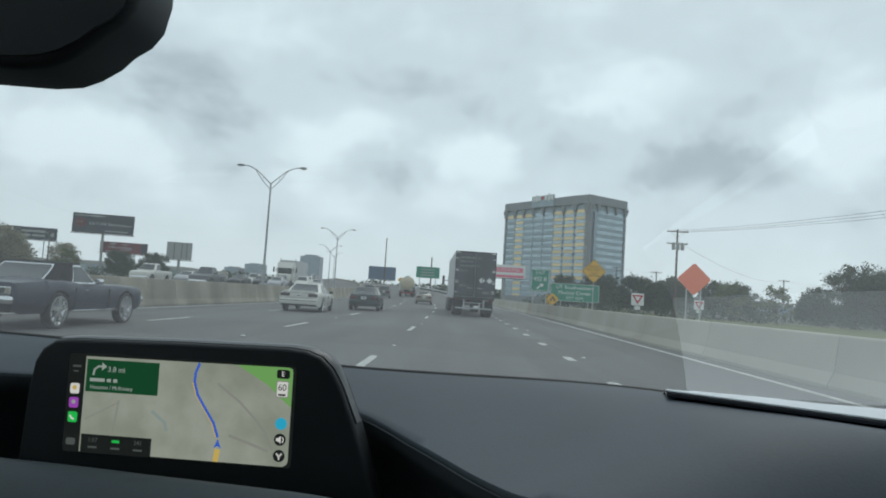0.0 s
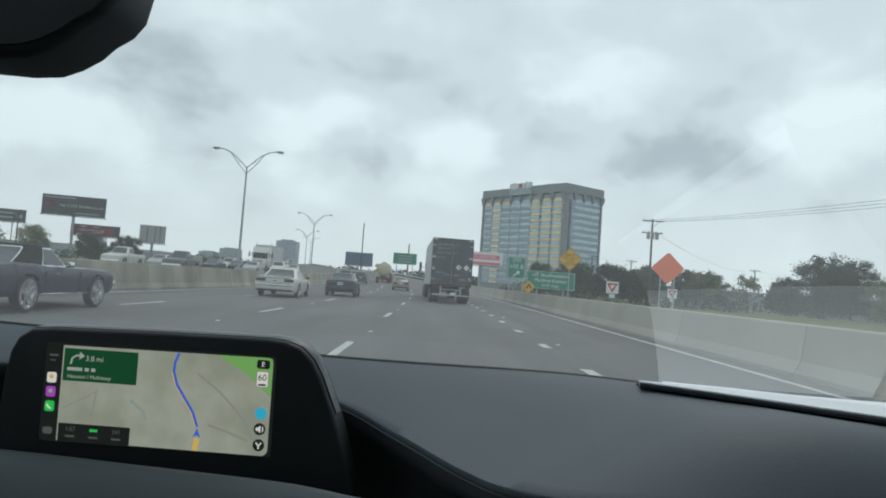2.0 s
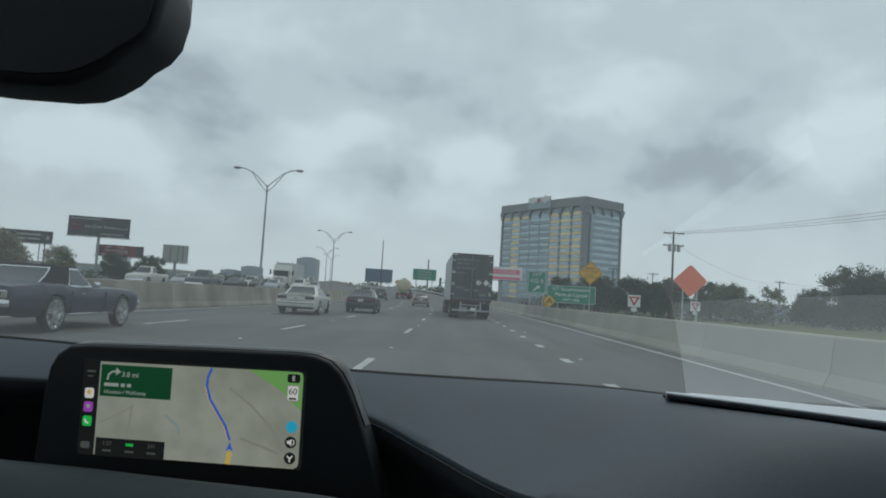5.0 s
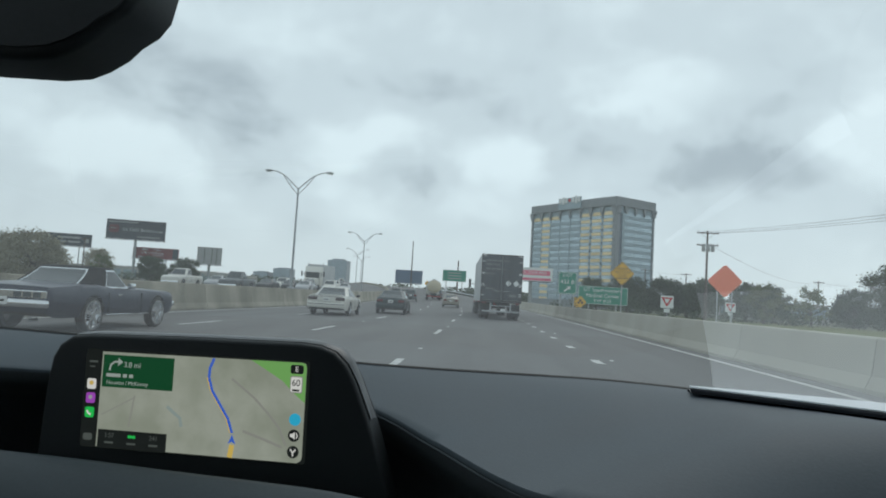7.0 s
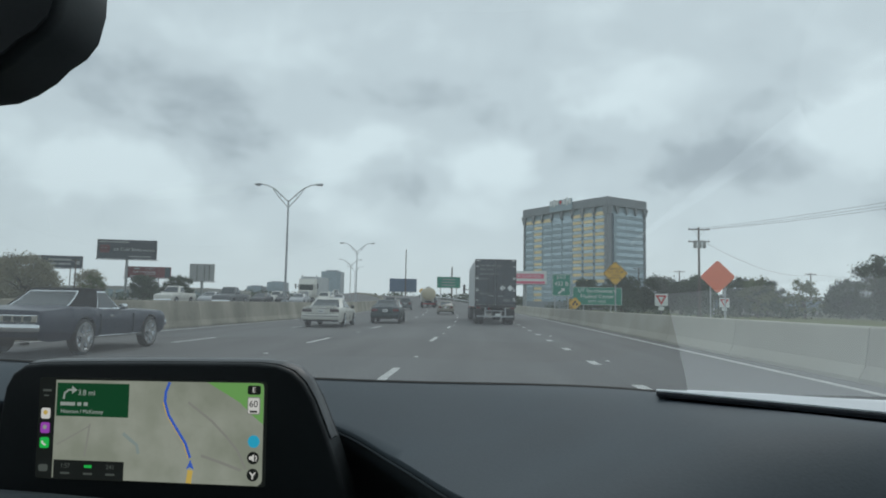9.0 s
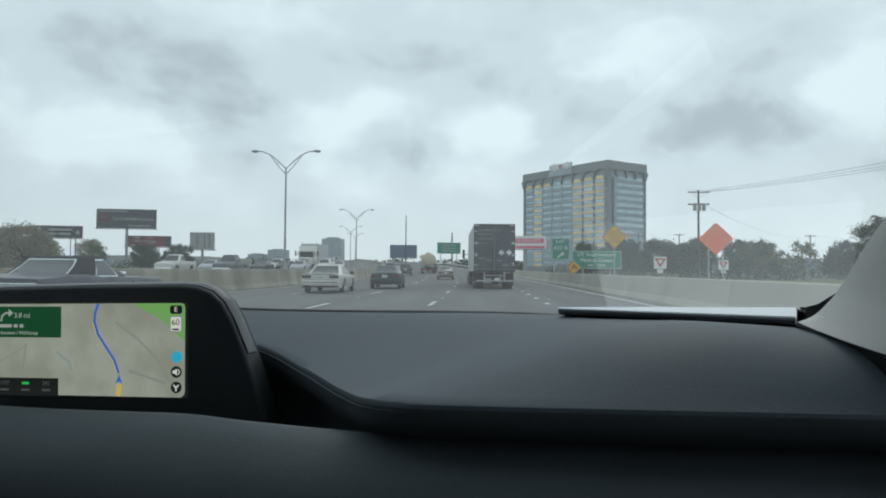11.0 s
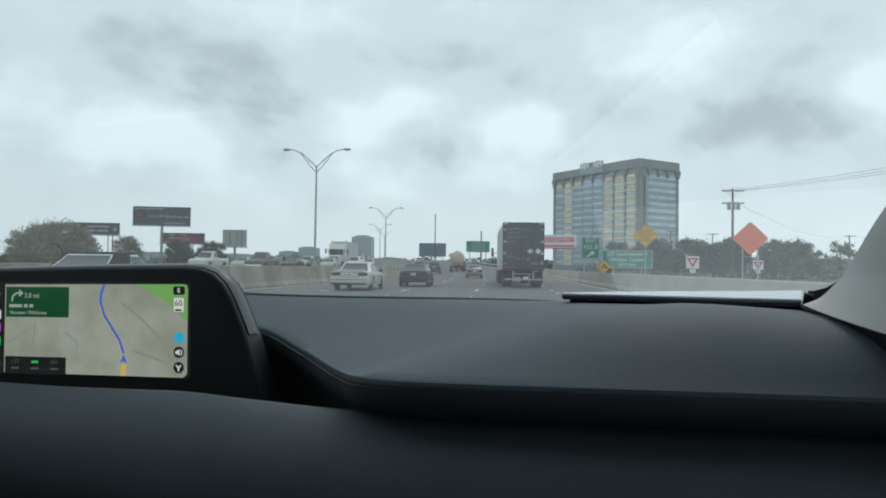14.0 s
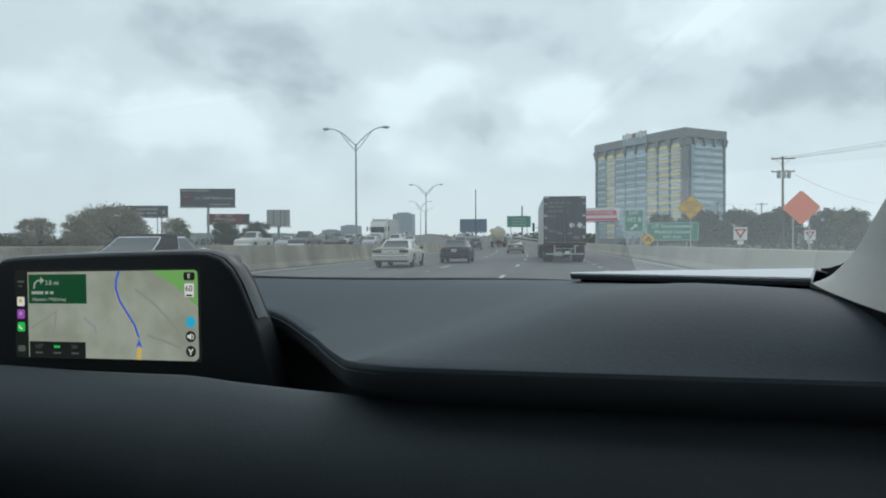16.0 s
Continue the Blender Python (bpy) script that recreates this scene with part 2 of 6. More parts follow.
def windscreen_glass(name, ior=1.7, tint=(0.94, 0.97, 0.96), veil=0.0, faces=1.0):
    """A clear sheet: straight through, with Fresnel gloss over it and a thin scattering film that stands in for haze
    and glare.
    """
    m = bpy.data.materials.new(name)
    m.use_nodes = True
    N, L = m.node_tree.nodes, m.node_tree.links
    N.clear()
    out, mx, tr, gl, fr = (N.new(k) for k in ("ShaderNodeOutputMaterial", "ShaderNodeMixShader", "ShaderNodeBsdfTransparent", "ShaderNodeBsdfGlossy", "ShaderNodeFresnel"))
    tr.inputs[0].default_value = (*tint, 1)
    gl.inputs["Roughness"].default_value = 0.0
    fr.inputs["IOR"].default_value = ior
    film, veil_bsdf = N.new("ShaderNodeMixShader"), N.new("ShaderNodeBsdfTranslucent")
    film.inputs[0].default_value = veil
    L.new(tr.outputs[0], film.inputs[1])
    L.new(veil_bsdf.outputs[0], film.inputs[2])
    both = N.new("ShaderNodeMath")  # the inner and the outer face of the sheet
    both.operation = "MULTIPLY"
    both.inputs[1].default_value = faces
    L.new(fr.outputs[0], both.inputs[0])
    L.new(both.outputs[0], mx.inputs[0])
    L.new(film.outputs[0], mx.inputs[1])
    L.new(gl.outputs[0], mx.inputs[2])
    L.new(mx.outputs[0], out.inputs[0])
    MATS[name] = m
    return m


ASPHALT = mat("worn_asphalt", (0.132, 0.131, 0.129), 0.85, stain=(0.098, 0.097, 0.095), vary=0.24, scale=0.8, fine=45, bump=0.25, dist=0.004, spec=0.3, stretch=(1, 0.08, 1))
CONCRETE = mat("barrier_concrete", (0.37, 0.35, 0.285), 0.9, vary=0.14, scale=0.7, fine=30, bump=0.3, dist=0.006, per_object=0.06, stain=(0.135, 0.125, 0.095), spec=0.3, stretch=(1, 0.62, 0.35))
CONCRETE_PALE = mat("barrier_concrete_pale", (0.40, 0.385, 0.33), 0.9, vary=0.1, scale=0.35, fine=24, bump=0.25, dist=0.005, per_object=0.04, stain=(0.30, 0.285, 0.235), spec=0.3, stretch=(1, 0.8, 0.8))
ROADPAINT = mat("road_paint", (0.56, 0.56, 0.54), 0.7, vary=0.15, scale=3, fine=60, stain=(0.35, 0.35, 0.34))
GRASS = mat("dry_grass", (0.115, 0.125, 0.05), 0.95, vary=0.3, scale=0.15, fine=7, bump=0.5, dist=0.05, spec=0.1)
EARTH = mat("far_ground", (0.13, 0.135, 0.10), 0.95, vary=0.3, scale=0.02, fine=0.8, bump=0.2, spec=0.1)
STEEL = mat("galvanised_steel", (0.42, 0.44, 0.45), 0.45, metal=0.8, vary=0.1, scale=2, bump=0.05)
POLEGREY = mat("painted_lamp_pole", (0.33, 0.35, 0.36), 0.5, metal=0.3, vary=0.1, scale=2, bump=0.05)
WOODPOLE = mat("creosoted_wood", (0.10, 0.08, 0.065), 0.9, vary=0.25, scale=3, fine=40, stretch=(4, 4, 0.4))
BARK = mat("bark", (0.085, 0.072, 0.058), 0.95, vary=0.3, scale=4, fine=30, bump=0.6, dist=0.02)
LEAF = mat("oak_leaves", (0.062, 0.086, 0.050), 0.75, vary=0.4, scale=0.5, fine=6, bump=0, per_object=0.12, spec=0.2)
LEAF_DRY = mat("autumn_leaves", (0.255, 0.245, 0.175), 0.8, vary=0.35, scale=0.5, fine=6, bump=0, per_object=0.12, spec=0.2)
LEAF_PALE = mat("pale_shrub_leaves", (0.13, 0.155, 0.07), 0.8, vary=0.3, scale=0.5, fine=6, bump=0, per_object=0.1, spec=0.2)
# tower colours set paler, with distance haze put into them
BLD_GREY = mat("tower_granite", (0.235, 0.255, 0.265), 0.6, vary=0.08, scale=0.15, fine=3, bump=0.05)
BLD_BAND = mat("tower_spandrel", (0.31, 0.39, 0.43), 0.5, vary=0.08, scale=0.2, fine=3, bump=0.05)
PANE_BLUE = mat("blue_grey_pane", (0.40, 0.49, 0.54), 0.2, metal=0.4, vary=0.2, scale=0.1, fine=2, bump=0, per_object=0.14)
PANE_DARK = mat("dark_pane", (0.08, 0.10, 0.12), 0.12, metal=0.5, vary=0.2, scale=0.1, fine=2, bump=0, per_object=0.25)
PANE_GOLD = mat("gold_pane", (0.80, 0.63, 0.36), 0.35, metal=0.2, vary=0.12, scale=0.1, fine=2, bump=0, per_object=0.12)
# lighter base colour in place of haze over the far towers
FAR_BLD = mat("far_tower_glass", (0.24, 0.27, 0.295), 0.4, vary=0.1, scale=0.05, fine=1, bump=0)
FAR_WALL = mat("far_render", (0.36, 0.36, 0.34), 0.8, vary=0.1, scale=0.05, fine=1, bump=0.1)
SIGN_GREEN = mat("sign_green", (0.016, 0.235, 0.160), 0.4, vary=0.06, scale=1, bump=0.02)
SIGN_WHITE = mat("sign_white", (0.75, 0.76, 0.75), 0.45, vary=0.04, scale=1, bump=0.02)
SIGN_YELLOW = mat("sign_yellow", (0.78, 0.43, 0.03), 0.45, vary=0.05, scale=1, bump=0.02)
SIGN_ORANGE = mat("sign_orange", (1.0, 0.24, 0.13), 0.5, vary=0.05, scale=1, bump=0.02)
SIGN_RED = mat("sign_red", (0.55, 0.03, 0.03), 0.45, vary=0.05, scale=1, bump=0.02)
SIGN_BLACK = mat("sign_black", (0.02, 0.02, 0.022), 0.5, vary=0.1, scale=1, bump=0.02)
BB_DARK = mat("billboard_dark_vinyl", (0.045, 0.058, 0.07), 0.5, vary=0.1, scale=0.5, bump=0.02)
BB_RED = mat("billboard_red_vinyl", (0.17, 0.045, 0.05), 0.5, vary=0.1, scale=0.5, bump=0.02)
BB_PINK = mat("billboard_pink_vinyl", (0.75, 0.16, 0.25), 0.5, vary=0.06, scale=0.5, bump=0.02)
BB_BLUE = mat("billboard_blue_vinyl", (0.09, 0.14, 0.22), 0.5, vary=0.1, scale=0.5, bump=0.02)
BB_PALE = mat("billboard_pale_print", (0.52, 0.54, 0.54), 0.6, vary=0.1, scale=0.5, bump=0.02)
BB_GREY = mat("bare_panel_grey", (0.33, 0.34, 0.34), 0.6, vary=0.1, scale=0.5, bump=0.02)
RUST = mat("rusty_girder", (0.14, 0.085, 0.07), 0.85, metal=0.1, vary=0.3, scale=0.5, fine=12, bump=0.3, per_object=0.2, stain=(0.055, 0.05, 0.048))
DARKSTEEL = mat("sooty_steel", (0.045, 0.045, 0.045), 0.75, metal=0.2, vary=0.3, scale=0.7, fine=12)
PAINTS = {}
for pname, pc in (("white", (0.62, 0.61, 0.56)), ("charcoal", (0.022, 0.026, 0.03)), ("teal", (0.018, 0.034, 0.038)), ("navy", (0.005, 0.011, 0.030)), ("beige", (0.22, 0.20, 0.16)), ("silver", (0.36, 0.37, 0.38)), ("red", (0.28, 0.02, 0.02)), ("grey", (0.11, 0.12, 0.125)), ("black", (0.010, 0.011, 0.012))):
    PAINTS[pname] = mat("car_paint_" + pname, pc, 0.4, metal=0.0, vary=0.05, scale=1.5, fine=40, bump=0, coat=0.25, spec=0.35)
PAINTS_OWN = PAINTS["charcoal"]
CARGLASS = mat("tinted_car_glass", (0.035, 0.045, 0.048), 0.06, vary=0.1, scale=1, bump=0, spec=0.8)
TYRE = mat("tyre_rubber", (0.018, 0.018, 0.018), 0.85, vary=0.2, scale=8, bump=0.2)
VINYL = mat("vinyl_roof_black", (0.010, 0.010, 0.011), 0.85, vary=0.15, scale=3, fine=80, bump=0.2, dist=0.002, spec=0.15)
CHROME = mat("chrome", (0.72, 0.73, 0.74), 0.12, metal=1.0, vary=0.06, scale=4, bump=0)
BLACKTRIM = mat("black_trim", (0.016, 0.017, 0.018), 0.6, vary=0.2, scale=10, bump=0.05)
TAILRED = mat("tail_lamp_red", (0.13, 0.012, 0.014), 0.2, vary=0.1, scale=6, bump=0, coat=0.5)
LAMP_DARK = mat("smoked_tail_lamp", (0.045, 0.022, 0.024), 0.25, vary=0.1, scale=6, bump=0, coat=0.5)
HEADLAMP = mat("headlamp_clear", (0.62, 0.64, 0.66), 0.15, metal=0.3, vary=0.05, scale=6, bump=0, coat=0.5)
HEADGLOW = glow("lit_headlamp", (1.0, 0.97, 0.9), 3.5)
# door black raised towards blue-grey, which puts haze into the colour
TRAILER_BLACK = mat("trailer_black_doors", (0.055, 0.067, 0.076), 0.5, vary=0.25, scale=1.2, fine=30, bump=0.05)
TRAILER_WHITE = mat("trailer_white_skin", (0.48, 0.50, 0.51), 0.45, vary=0.08, scale=0.4, fine=20, bump=0.05, stain=(0.36, 0.38, 0.385))
FADED = mat("faded_lettering", (0.16, 0.17, 0.175), 0.6, vary=0.3, scale=2, bump=0)
TANK = mat("tank_ivory", (0.52, 0.46, 0.33), 0.4, vary=0.1, scale=0.6, bump=0.03)

DASH = mat("dash_soft_plastic", (0.069, 0.087, 0.102), 0.60, vary=0.14, scale=9, fine=420, bump=0.22, dist=0.0006, spec=0.30)
DASH_LOW = mat("dash_stitched_vinyl", (0.060, 0.074, 0.083), 0.65, vary=0.16, scale=9, fine=380, bump=0.25, dist=0.0006, spec=0.35)
PIANO = mat("display_housing_plastic", (0.022, 0.026, 0.028), 0.5, vary=0.15, scale=12, fine=300, bump=0.06, dist=0.0003, spec=0.35)
RECESS = mat("recess_soft_black", (0.060, 0.070, 0.076), 0.6, vary=0.15, scale=12, fine=300, bump=0.06, dist=0.0003, spec=0.35)
# lighter than the housing itself: the rim's highlight is put into the colour
RIM_EDGE = mat("housing_rim_highlight", (0.09, 0.095, 0.10), 0.4, vary=0.1, scale=12, bump=0.03, dist=0.0003)
PILLAR = mat("pillar_grey_fabric", (0.53, 0.52, 0.50), 0.85, vary=0.05, scale=20, fine=500, bump=0.2, dist=0.0005, spec=0.2)
LINER = mat("roof_lining_fabric", (0.50, 0.49, 0.47), 0.9, vary=0.06, scale=20, fine=500, bump=0.2, dist=0.0005, spec=0.2)
PAPER = mat("paper_pad", (0.87, 0.90, 0.93), 0.7, vary=0.03, scale=20, fine=200, bump=0.05, dist=0.0003)
PADCARD = mat("pad_card_grey", (0.30, 0.315, 0.33), 0.6, vary=0.08, scale=20, bump=0.04, dist=0.0003)
PADEDGE = mat("pad_cover_black", (0.038, 0.041, 0.048), 0.45, vary=0.1, scale=20, bump=0.04, dist=0.0003)
MIRRORBACK = mat("mirror_housing_plastic", (0.040, 0.046, 0.050), 0.55, vary=0.15, scale=14, fine=300, bump=0.08, dist=0.0003)
SEAL = mat("windscreen_seal_black", (0.008, 0.008, 0.008), 0.7, vary=0.1, scale=20, bump=0.02, dist=0.0003)
# the film's share is set to lay distance haze over the view
WINDSCREEN = windscreen_glass("windscreen_glass", 1.5, veil=0.10, faces=1.75)
SCR_MAP = lit_map("screen_map_ground", ((0.52, 0.58, 0.46), (0.67, 0.73, 0.61), (0.46, 0.50, 0.43)), 0.41)
SCR_PARK = glow("screen_map_park", (0.30, 0.70, 0.20), 0.46)
SCR_ROAD = glow("screen_map_street", (0.50, 0.52, 0.46), 0.42)
SCR_WATER = glow("screen_map_water", (0.50, 0.62, 0.58), 0.42)
SCR_ROUTE = glow("screen_route", (0.05, 0.14, 0.62), 0.75)
SCR_YELLOW = glow("screen_traffic", (0.72, 0.52, 0.12), 0.7)
SCR_GREEN = glow("screen_direction_panel", (0.008, 0.085, 0.030), 0.6)
SCR_DARK = glow("screen_dark_panel", (0.016, 0.020, 0.018), 0.5)
SCR_WHITE = glow("screen_white", (0.75, 0.76, 0.72), 0.75)
SCR_DIM = glow("screen_dim_text", (0.40, 0.46, 0.42), 0.65)
SCR_FAINT = glow("screen_faint_text", (0.13, 0.155, 0.14), 0.5)
SCR_CYAN = glow("screen_cyan", (0.03, 0.45, 0.68), 0.75)
SCR_PURPLE = glow("screen_purple", (0.40, 0.08, 0.55), 0.7)
SCR_PHONE = glow("screen_phone_green", (0.02, 0.62, 0.10), 0.7)

# ---- mesh helpers ----


def finish(bm, name, material, smooth=False, angle=40):
    me = bpy.data.meshes.new(name)
    bmesh.ops.recalc_face_normals(bm, faces=bm.faces)
    if smooth:
        lim = radians(angle)
        for f in bm.faces:
            f.smooth = True
        for e in bm.edges:
            e.smooth = len(e.link_faces) == 2 and e.calc_face_angle(pi) < lim
    bm.to_mesh(me)
    bm.free()
    if material is not None:
        me.materials.append(material)
    return me


def part(name, bm, material, parent, label="", smooth=False):
    ob = new(name, finish(bm, name, material, smooth))
    ob.parent = parent
    return tagged(ob, label) if label else ob


def share(name, me, parent, m):
    ob = new(name, me)
    ob.parent = parent
    ob.matrix_basis = m
    return ob


def thing(name, label, category, m=None, group="", kind=""):
    ob = new(name)
    ob.empty_display_size = 0.2
    if m is not None:
        ob.matrix_basis = m
    return tagged(ob, label, category, group, kind)


def box(bm, c, s, bevel=0.0, m=None, seg=1):
    r = bmesh.ops.create_cube(bm, size=1.0)
    vs = r["verts"]
    for v in vs:
        v.co = Vector((v.co.x * s[0] + c[0], v.co.y * s[1] + c[1], v.co.z * s[2] + c[2]))
        if m is not None:
            v.co = m @ v.co
    if bevel:
        es = list({e for v in vs for e in v.link_edges})
        bmesh.ops.bevel(bm, geom=es, offset=bevel, segments=seg, affect="EDGES", profile=0.5)
    return bm


def newbox(c, s, bevel=0.0, m=None, seg=1):
    return box(bmesh.new(), c, s, bevel, m, seg)


def tube(bm, a, b, r0, r1=None, n=8, caps=True):
    r1 = r0 if r1 is None else r1
    a, b = Vector(a), Vector(b)
    d = (b - a)
    q = d.to_track_quat("Z", "Y").to_matrix()
    ra = [bm.verts.new(a + q @ Vector((cos(2 * pi * i / n) * r0, sin(2 * pi * i / n) * r0, 0))) for i in range(n)]
    rb = [bm.verts.new(b + q @ Vector((cos(2 * pi * i / n) * r1, sin(2 * pi * i / n) * r1, 0))) for i in range(n)]
    for i in range(n):
        bm.faces.new((ra[i], ra[(i + 1) % n], rb[(i + 1) % n], rb[i]))
    if caps:
        bm.faces.new(ra[::-1])
        bm.faces.new(rb)
    return bm


def pipe(bm, pts, radii, n=8):
    for i in range(len(pts) - 1):
        tube(bm, pts[i], pts[i + 1], radii[i], radii[i + 1], n)
    return bm


def loft(bm, rings, closed=True, caps=True):
    rows = [[bm.verts.new(Vector(p)) for p in ring] for ring in rings]
    n = len(rows[0])
    for a, b in zip(rows, rows[1:]):
        for i in range(n if closed else n - 1):
            j = (i + 1) % n
            bm.faces.new((a[i], a[j], b[j], b[i]))
    if caps and closed:
        bm.faces.new(rows[0][::-1])
        bm.faces.new(rows[-1])
    return bm


def plate(bm, outline, depth, m=None, bevel=0.0, seg=2):
    """A flat plate in the local xy plane, from z = 0 down to -depth."""
    top = [bm.verts.new((x, y, 0)) for x, y in outline]
    f = bm.faces.new(top)
    r = bmesh.ops.extrude_face_region(bm, geom=[f])
    low = [v for v in r["geom"] if isinstance(v, bmesh.types.BMVert)]
    bmesh.ops.translate(bm, verts=low, vec=(0, 0, -depth))
    if bevel:
        es = [e for e in bm.edges if all(v in top for v in e.verts)]
        bmesh.ops.bevel(bm, geom=es, offset=bevel, segments=seg, affect="EDGES", profile=0.5)
    if m is not None:
        bmesh.ops.transform(bm, matrix=m, verts=bm.verts)
    return bm


def rounded(w, h, r, n=5, cx=0, cy=0):
    pts = []
    for sx, sy, a0 in ((1, 1, 0), (-1, 1, 90), (-1, -1, 180), (1, -1, 270)):
        for i in range(n + 1):
            a = radians(a0 + 90 * i / n)
            pts.append((cx + sx * (w / 2 - r) + r * cos(a), cy + sy * (h / 2 - r) + r * sin(a)))
    return pts


def disc(r, n=20, cx=0, cy=0):
    return [(cx + r * cos(2 * pi * i / n), cy + r * sin(2 * pi * i / n)) for i in range(n)]


def stroke(pts, wd):
    L, R = [], []
    for i, p in enumerate(pts):
        a, b = Vector(pts[max(i - 1, 0)]), Vector(pts[min(i + 1, len(pts) - 1)])
        d = (b - a).normalized()
        n = Vector((-d.y, d.x)) * wd / 2
        L.append((p[0] + n.x, p[1] + n.y))
        R.append((p[0] - n.x, p[1] - n.y))
    return L + R[::-1]


def lettering(name, text, size, material, parent, m, align="CENTER", depth=0.004, label=""):
    """Raised letters in the built-in font, in the local xy plane of m."""
    cu = bpy.data.curves.new("letters", "FONT")
    cu.body, cu.size, cu.align_x, cu.align_y, cu.extrude = text, size, align, "CENTER", depth
    tmp = new("letters", cu)
    dg = bpy.context.evaluated_depsgraph_get()
    me = bpy.data.meshes.new_from_object(tmp.evaluated_get(dg))
    bpy.data.objects.remove(tmp)
    bpy.data.curves.remove(cu)
    me.materials.clear()
    me.materials.append(material)
    ob = new(name, me)
    ob.parent = parent
    ob.matrix_basis = m
    return tagged(ob, label or "lettering that reads " + text.lower())


UP = pose(0, 0, 0, 90, 0, 0)  # turns a flat xy drawing to stand upright, facing -y


def cx(y):
    """How far the road has swung to the left by y metres ahead."""
    return -0.0007 * max(0.0, min(y, 260.0) - 38.0) ** 2 - (0.311 * (y - 260.0) if y > 260 else 0.0)



def rise(y):
    """How far the road has climbed by y metres ahead."""
    return 0.00011 * max(0.0, min(y, 160.0) - 45.0) ** 2 + 0.0253 * max(0.0, min(y, 260.0) - 160.0)


def land(x, y):
    """The height of the ground: the road's low embankment, which falls away to both sides."""
    off = x - cx(y)
    return rise(y) * max(0.0, min(1.0, (20.0 - off) / 11.0, (off + 50.0) / 15.0))


def stand(x, y, turn=0, z=0.0, drives=False):
    """A pose on the ground; what drives leans with the road's slope."""
    tilt = Matrix.Rotation((rise(y + 2) - rise(y - 2)) / 4, 4, "X") if drives else Matrix.Identity(4)
    return Matrix.Translation((x, y, z + land(x, y))) @ tilt @ pose(0, 0, 0, 0, 0, turn)


# ---- the ground, road, markings and barriers ----
gbm = bmesh.new()
gv = [gbm.verts.new(p) for p in ((-3500, -1500, -0.05), (3500, -1500, -0.05), (3500, 4500, -0.05), (-3500, 4500, -0.05))]
gbm.faces.new(gv)
ground = new("ground", finish(gbm, "ground", EARTH))
tagged(ground, "wide flat ground of dry grass and earth", "ground", kind="structure")

YS = [-200, -60, -20, 0, 20, 38] + [38 + 8 * i for i in range(1, 29)] + [300, 400, 520, 700, 900]


def ribbon(x0, x1, z, ys=YS, between=()):
    bm = bmesh.new()
    xs = (x0, *between, x1)
    vs = [[bm.verts.new((x + cx(y), y, z + land(x + cx(y), y))) for x in xs] for y in ys]
    for a, b in zip(vs, vs[1:]):
        for i in range(len(xs) - 1):
            bm.faces.new((a[i], a[i + 1], b[i + 1], b[i]))
    return bm


road = new("road", finish(ribbon(-13.6, 8.4, 0.0), "road", ASPHALT))
tagged(road, "worn grey asphalt carriageway with white lane lines", "road", kind="structure")
road_far = new("road_opposite", finish(ribbon(-34, -13.6, 0.0), "road_opposite", ASPHALT))
tagged(road_far, "worn grey asphalt carriageway for oncoming traffic", "road", kind="structure")
verge = new("verge", finish(ribbon(8.4, 60, -0.02, between=(20.0,)), "verge", GRASS))
tagged(verge, "mown dry grass verge beside the road", "verge", kind="structure")
road_far.location.z = 0.62
verge_l = new("verge_far_side", finish(ribbon(-120, -34, -0.02, between=(-50.0,)), "verge_far_side", GRASS))
tagged(verge_l, "dry grass verge beyond the oncoming lanes", "verge", kind="structure")


verge_l.location.z = 0.6


def mark(x, y, w, l, rough=True):
    bm = bmesh.new()
    n = 4
    rows = []
    for i in range(n + 1):
        yy = y + l * i / n
        j = random.uniform(-0.008, 0.008)
        rows.append((bm.verts.new((x - w / 2 + cx(yy) + j, yy, 0.006 + rise(yy))), bm.verts.new((x + w / 2 + cx(yy) + j, yy, 0.006 + rise(yy)))))
    for (a, b), (c, d) in zip(rows, rows[1:]):
        bm.faces.new((a, b, d, c))
    return bm


for lx, first in ((-1.5, 9.7), (-5.05, 7.6), (-8.6, 6.4)):
    for k in range(-2, 11):
        part("lane_dash", mark(lx, first + 12 * k, 0.15, 3.0), ROADPAINT, road)
for k in range(-3, 16):
    part("lane_dot", mark(2.6, 9.9 + 4.5 * k, 0.2, 0.95), ROADPAINT, road)
for x0, a, b in ((6.1, -60, 250), (-12.1, -60, 250), (2.6, -60, -9)):
    part("edge_line", ribbon(x0 - 0.08, x0 + 0.08, 0.006, [y for y in YS if a <= y <= b]), ROADPAINT, road)
for lx in (-18.2, -22.0, -25.8):
    for k in range(0, 9):
        part("lane_dash", mark(lx, 14 + 12 * k, 0.15, 3.0), ROADPAINT, road_far)

# the exit lane's painted word and turn arrow, already passed
lettering("lane_word", "ONLY", 1.5, ROADPAINT, road, Matrix.Translation((4.35 + cx(-45), -45, 0.005 + rise(-45))) @ Matrix.Diagonal((0.62, 2.0, 1, 1)), depth=0.002, label="worn white painted word on the asphalt")
part("lane_arrow", plate(bmesh.new(), stroke([(-0.25, -1.9), (-0.25, 0.1), (-0.1, 0.55), (0.3, 0.75), (0.55, 0.78)], 0.2) , 0.004, Matrix.Translation((4.35 + cx(-36), -36, 0.004 + rise(-36)))), ROADPAINT, road, "worn white turn arrow on the asphalt")
part("lane_arrow_head", plate(bmesh.new(), [(0.5, 0.25), (1.15, 0.80), (0.5, 1.3)], 0.004, Matrix.Translation((4.35 + cx(-36), -36, 0.004 + rise(-36)))), ROADPAINT, road)

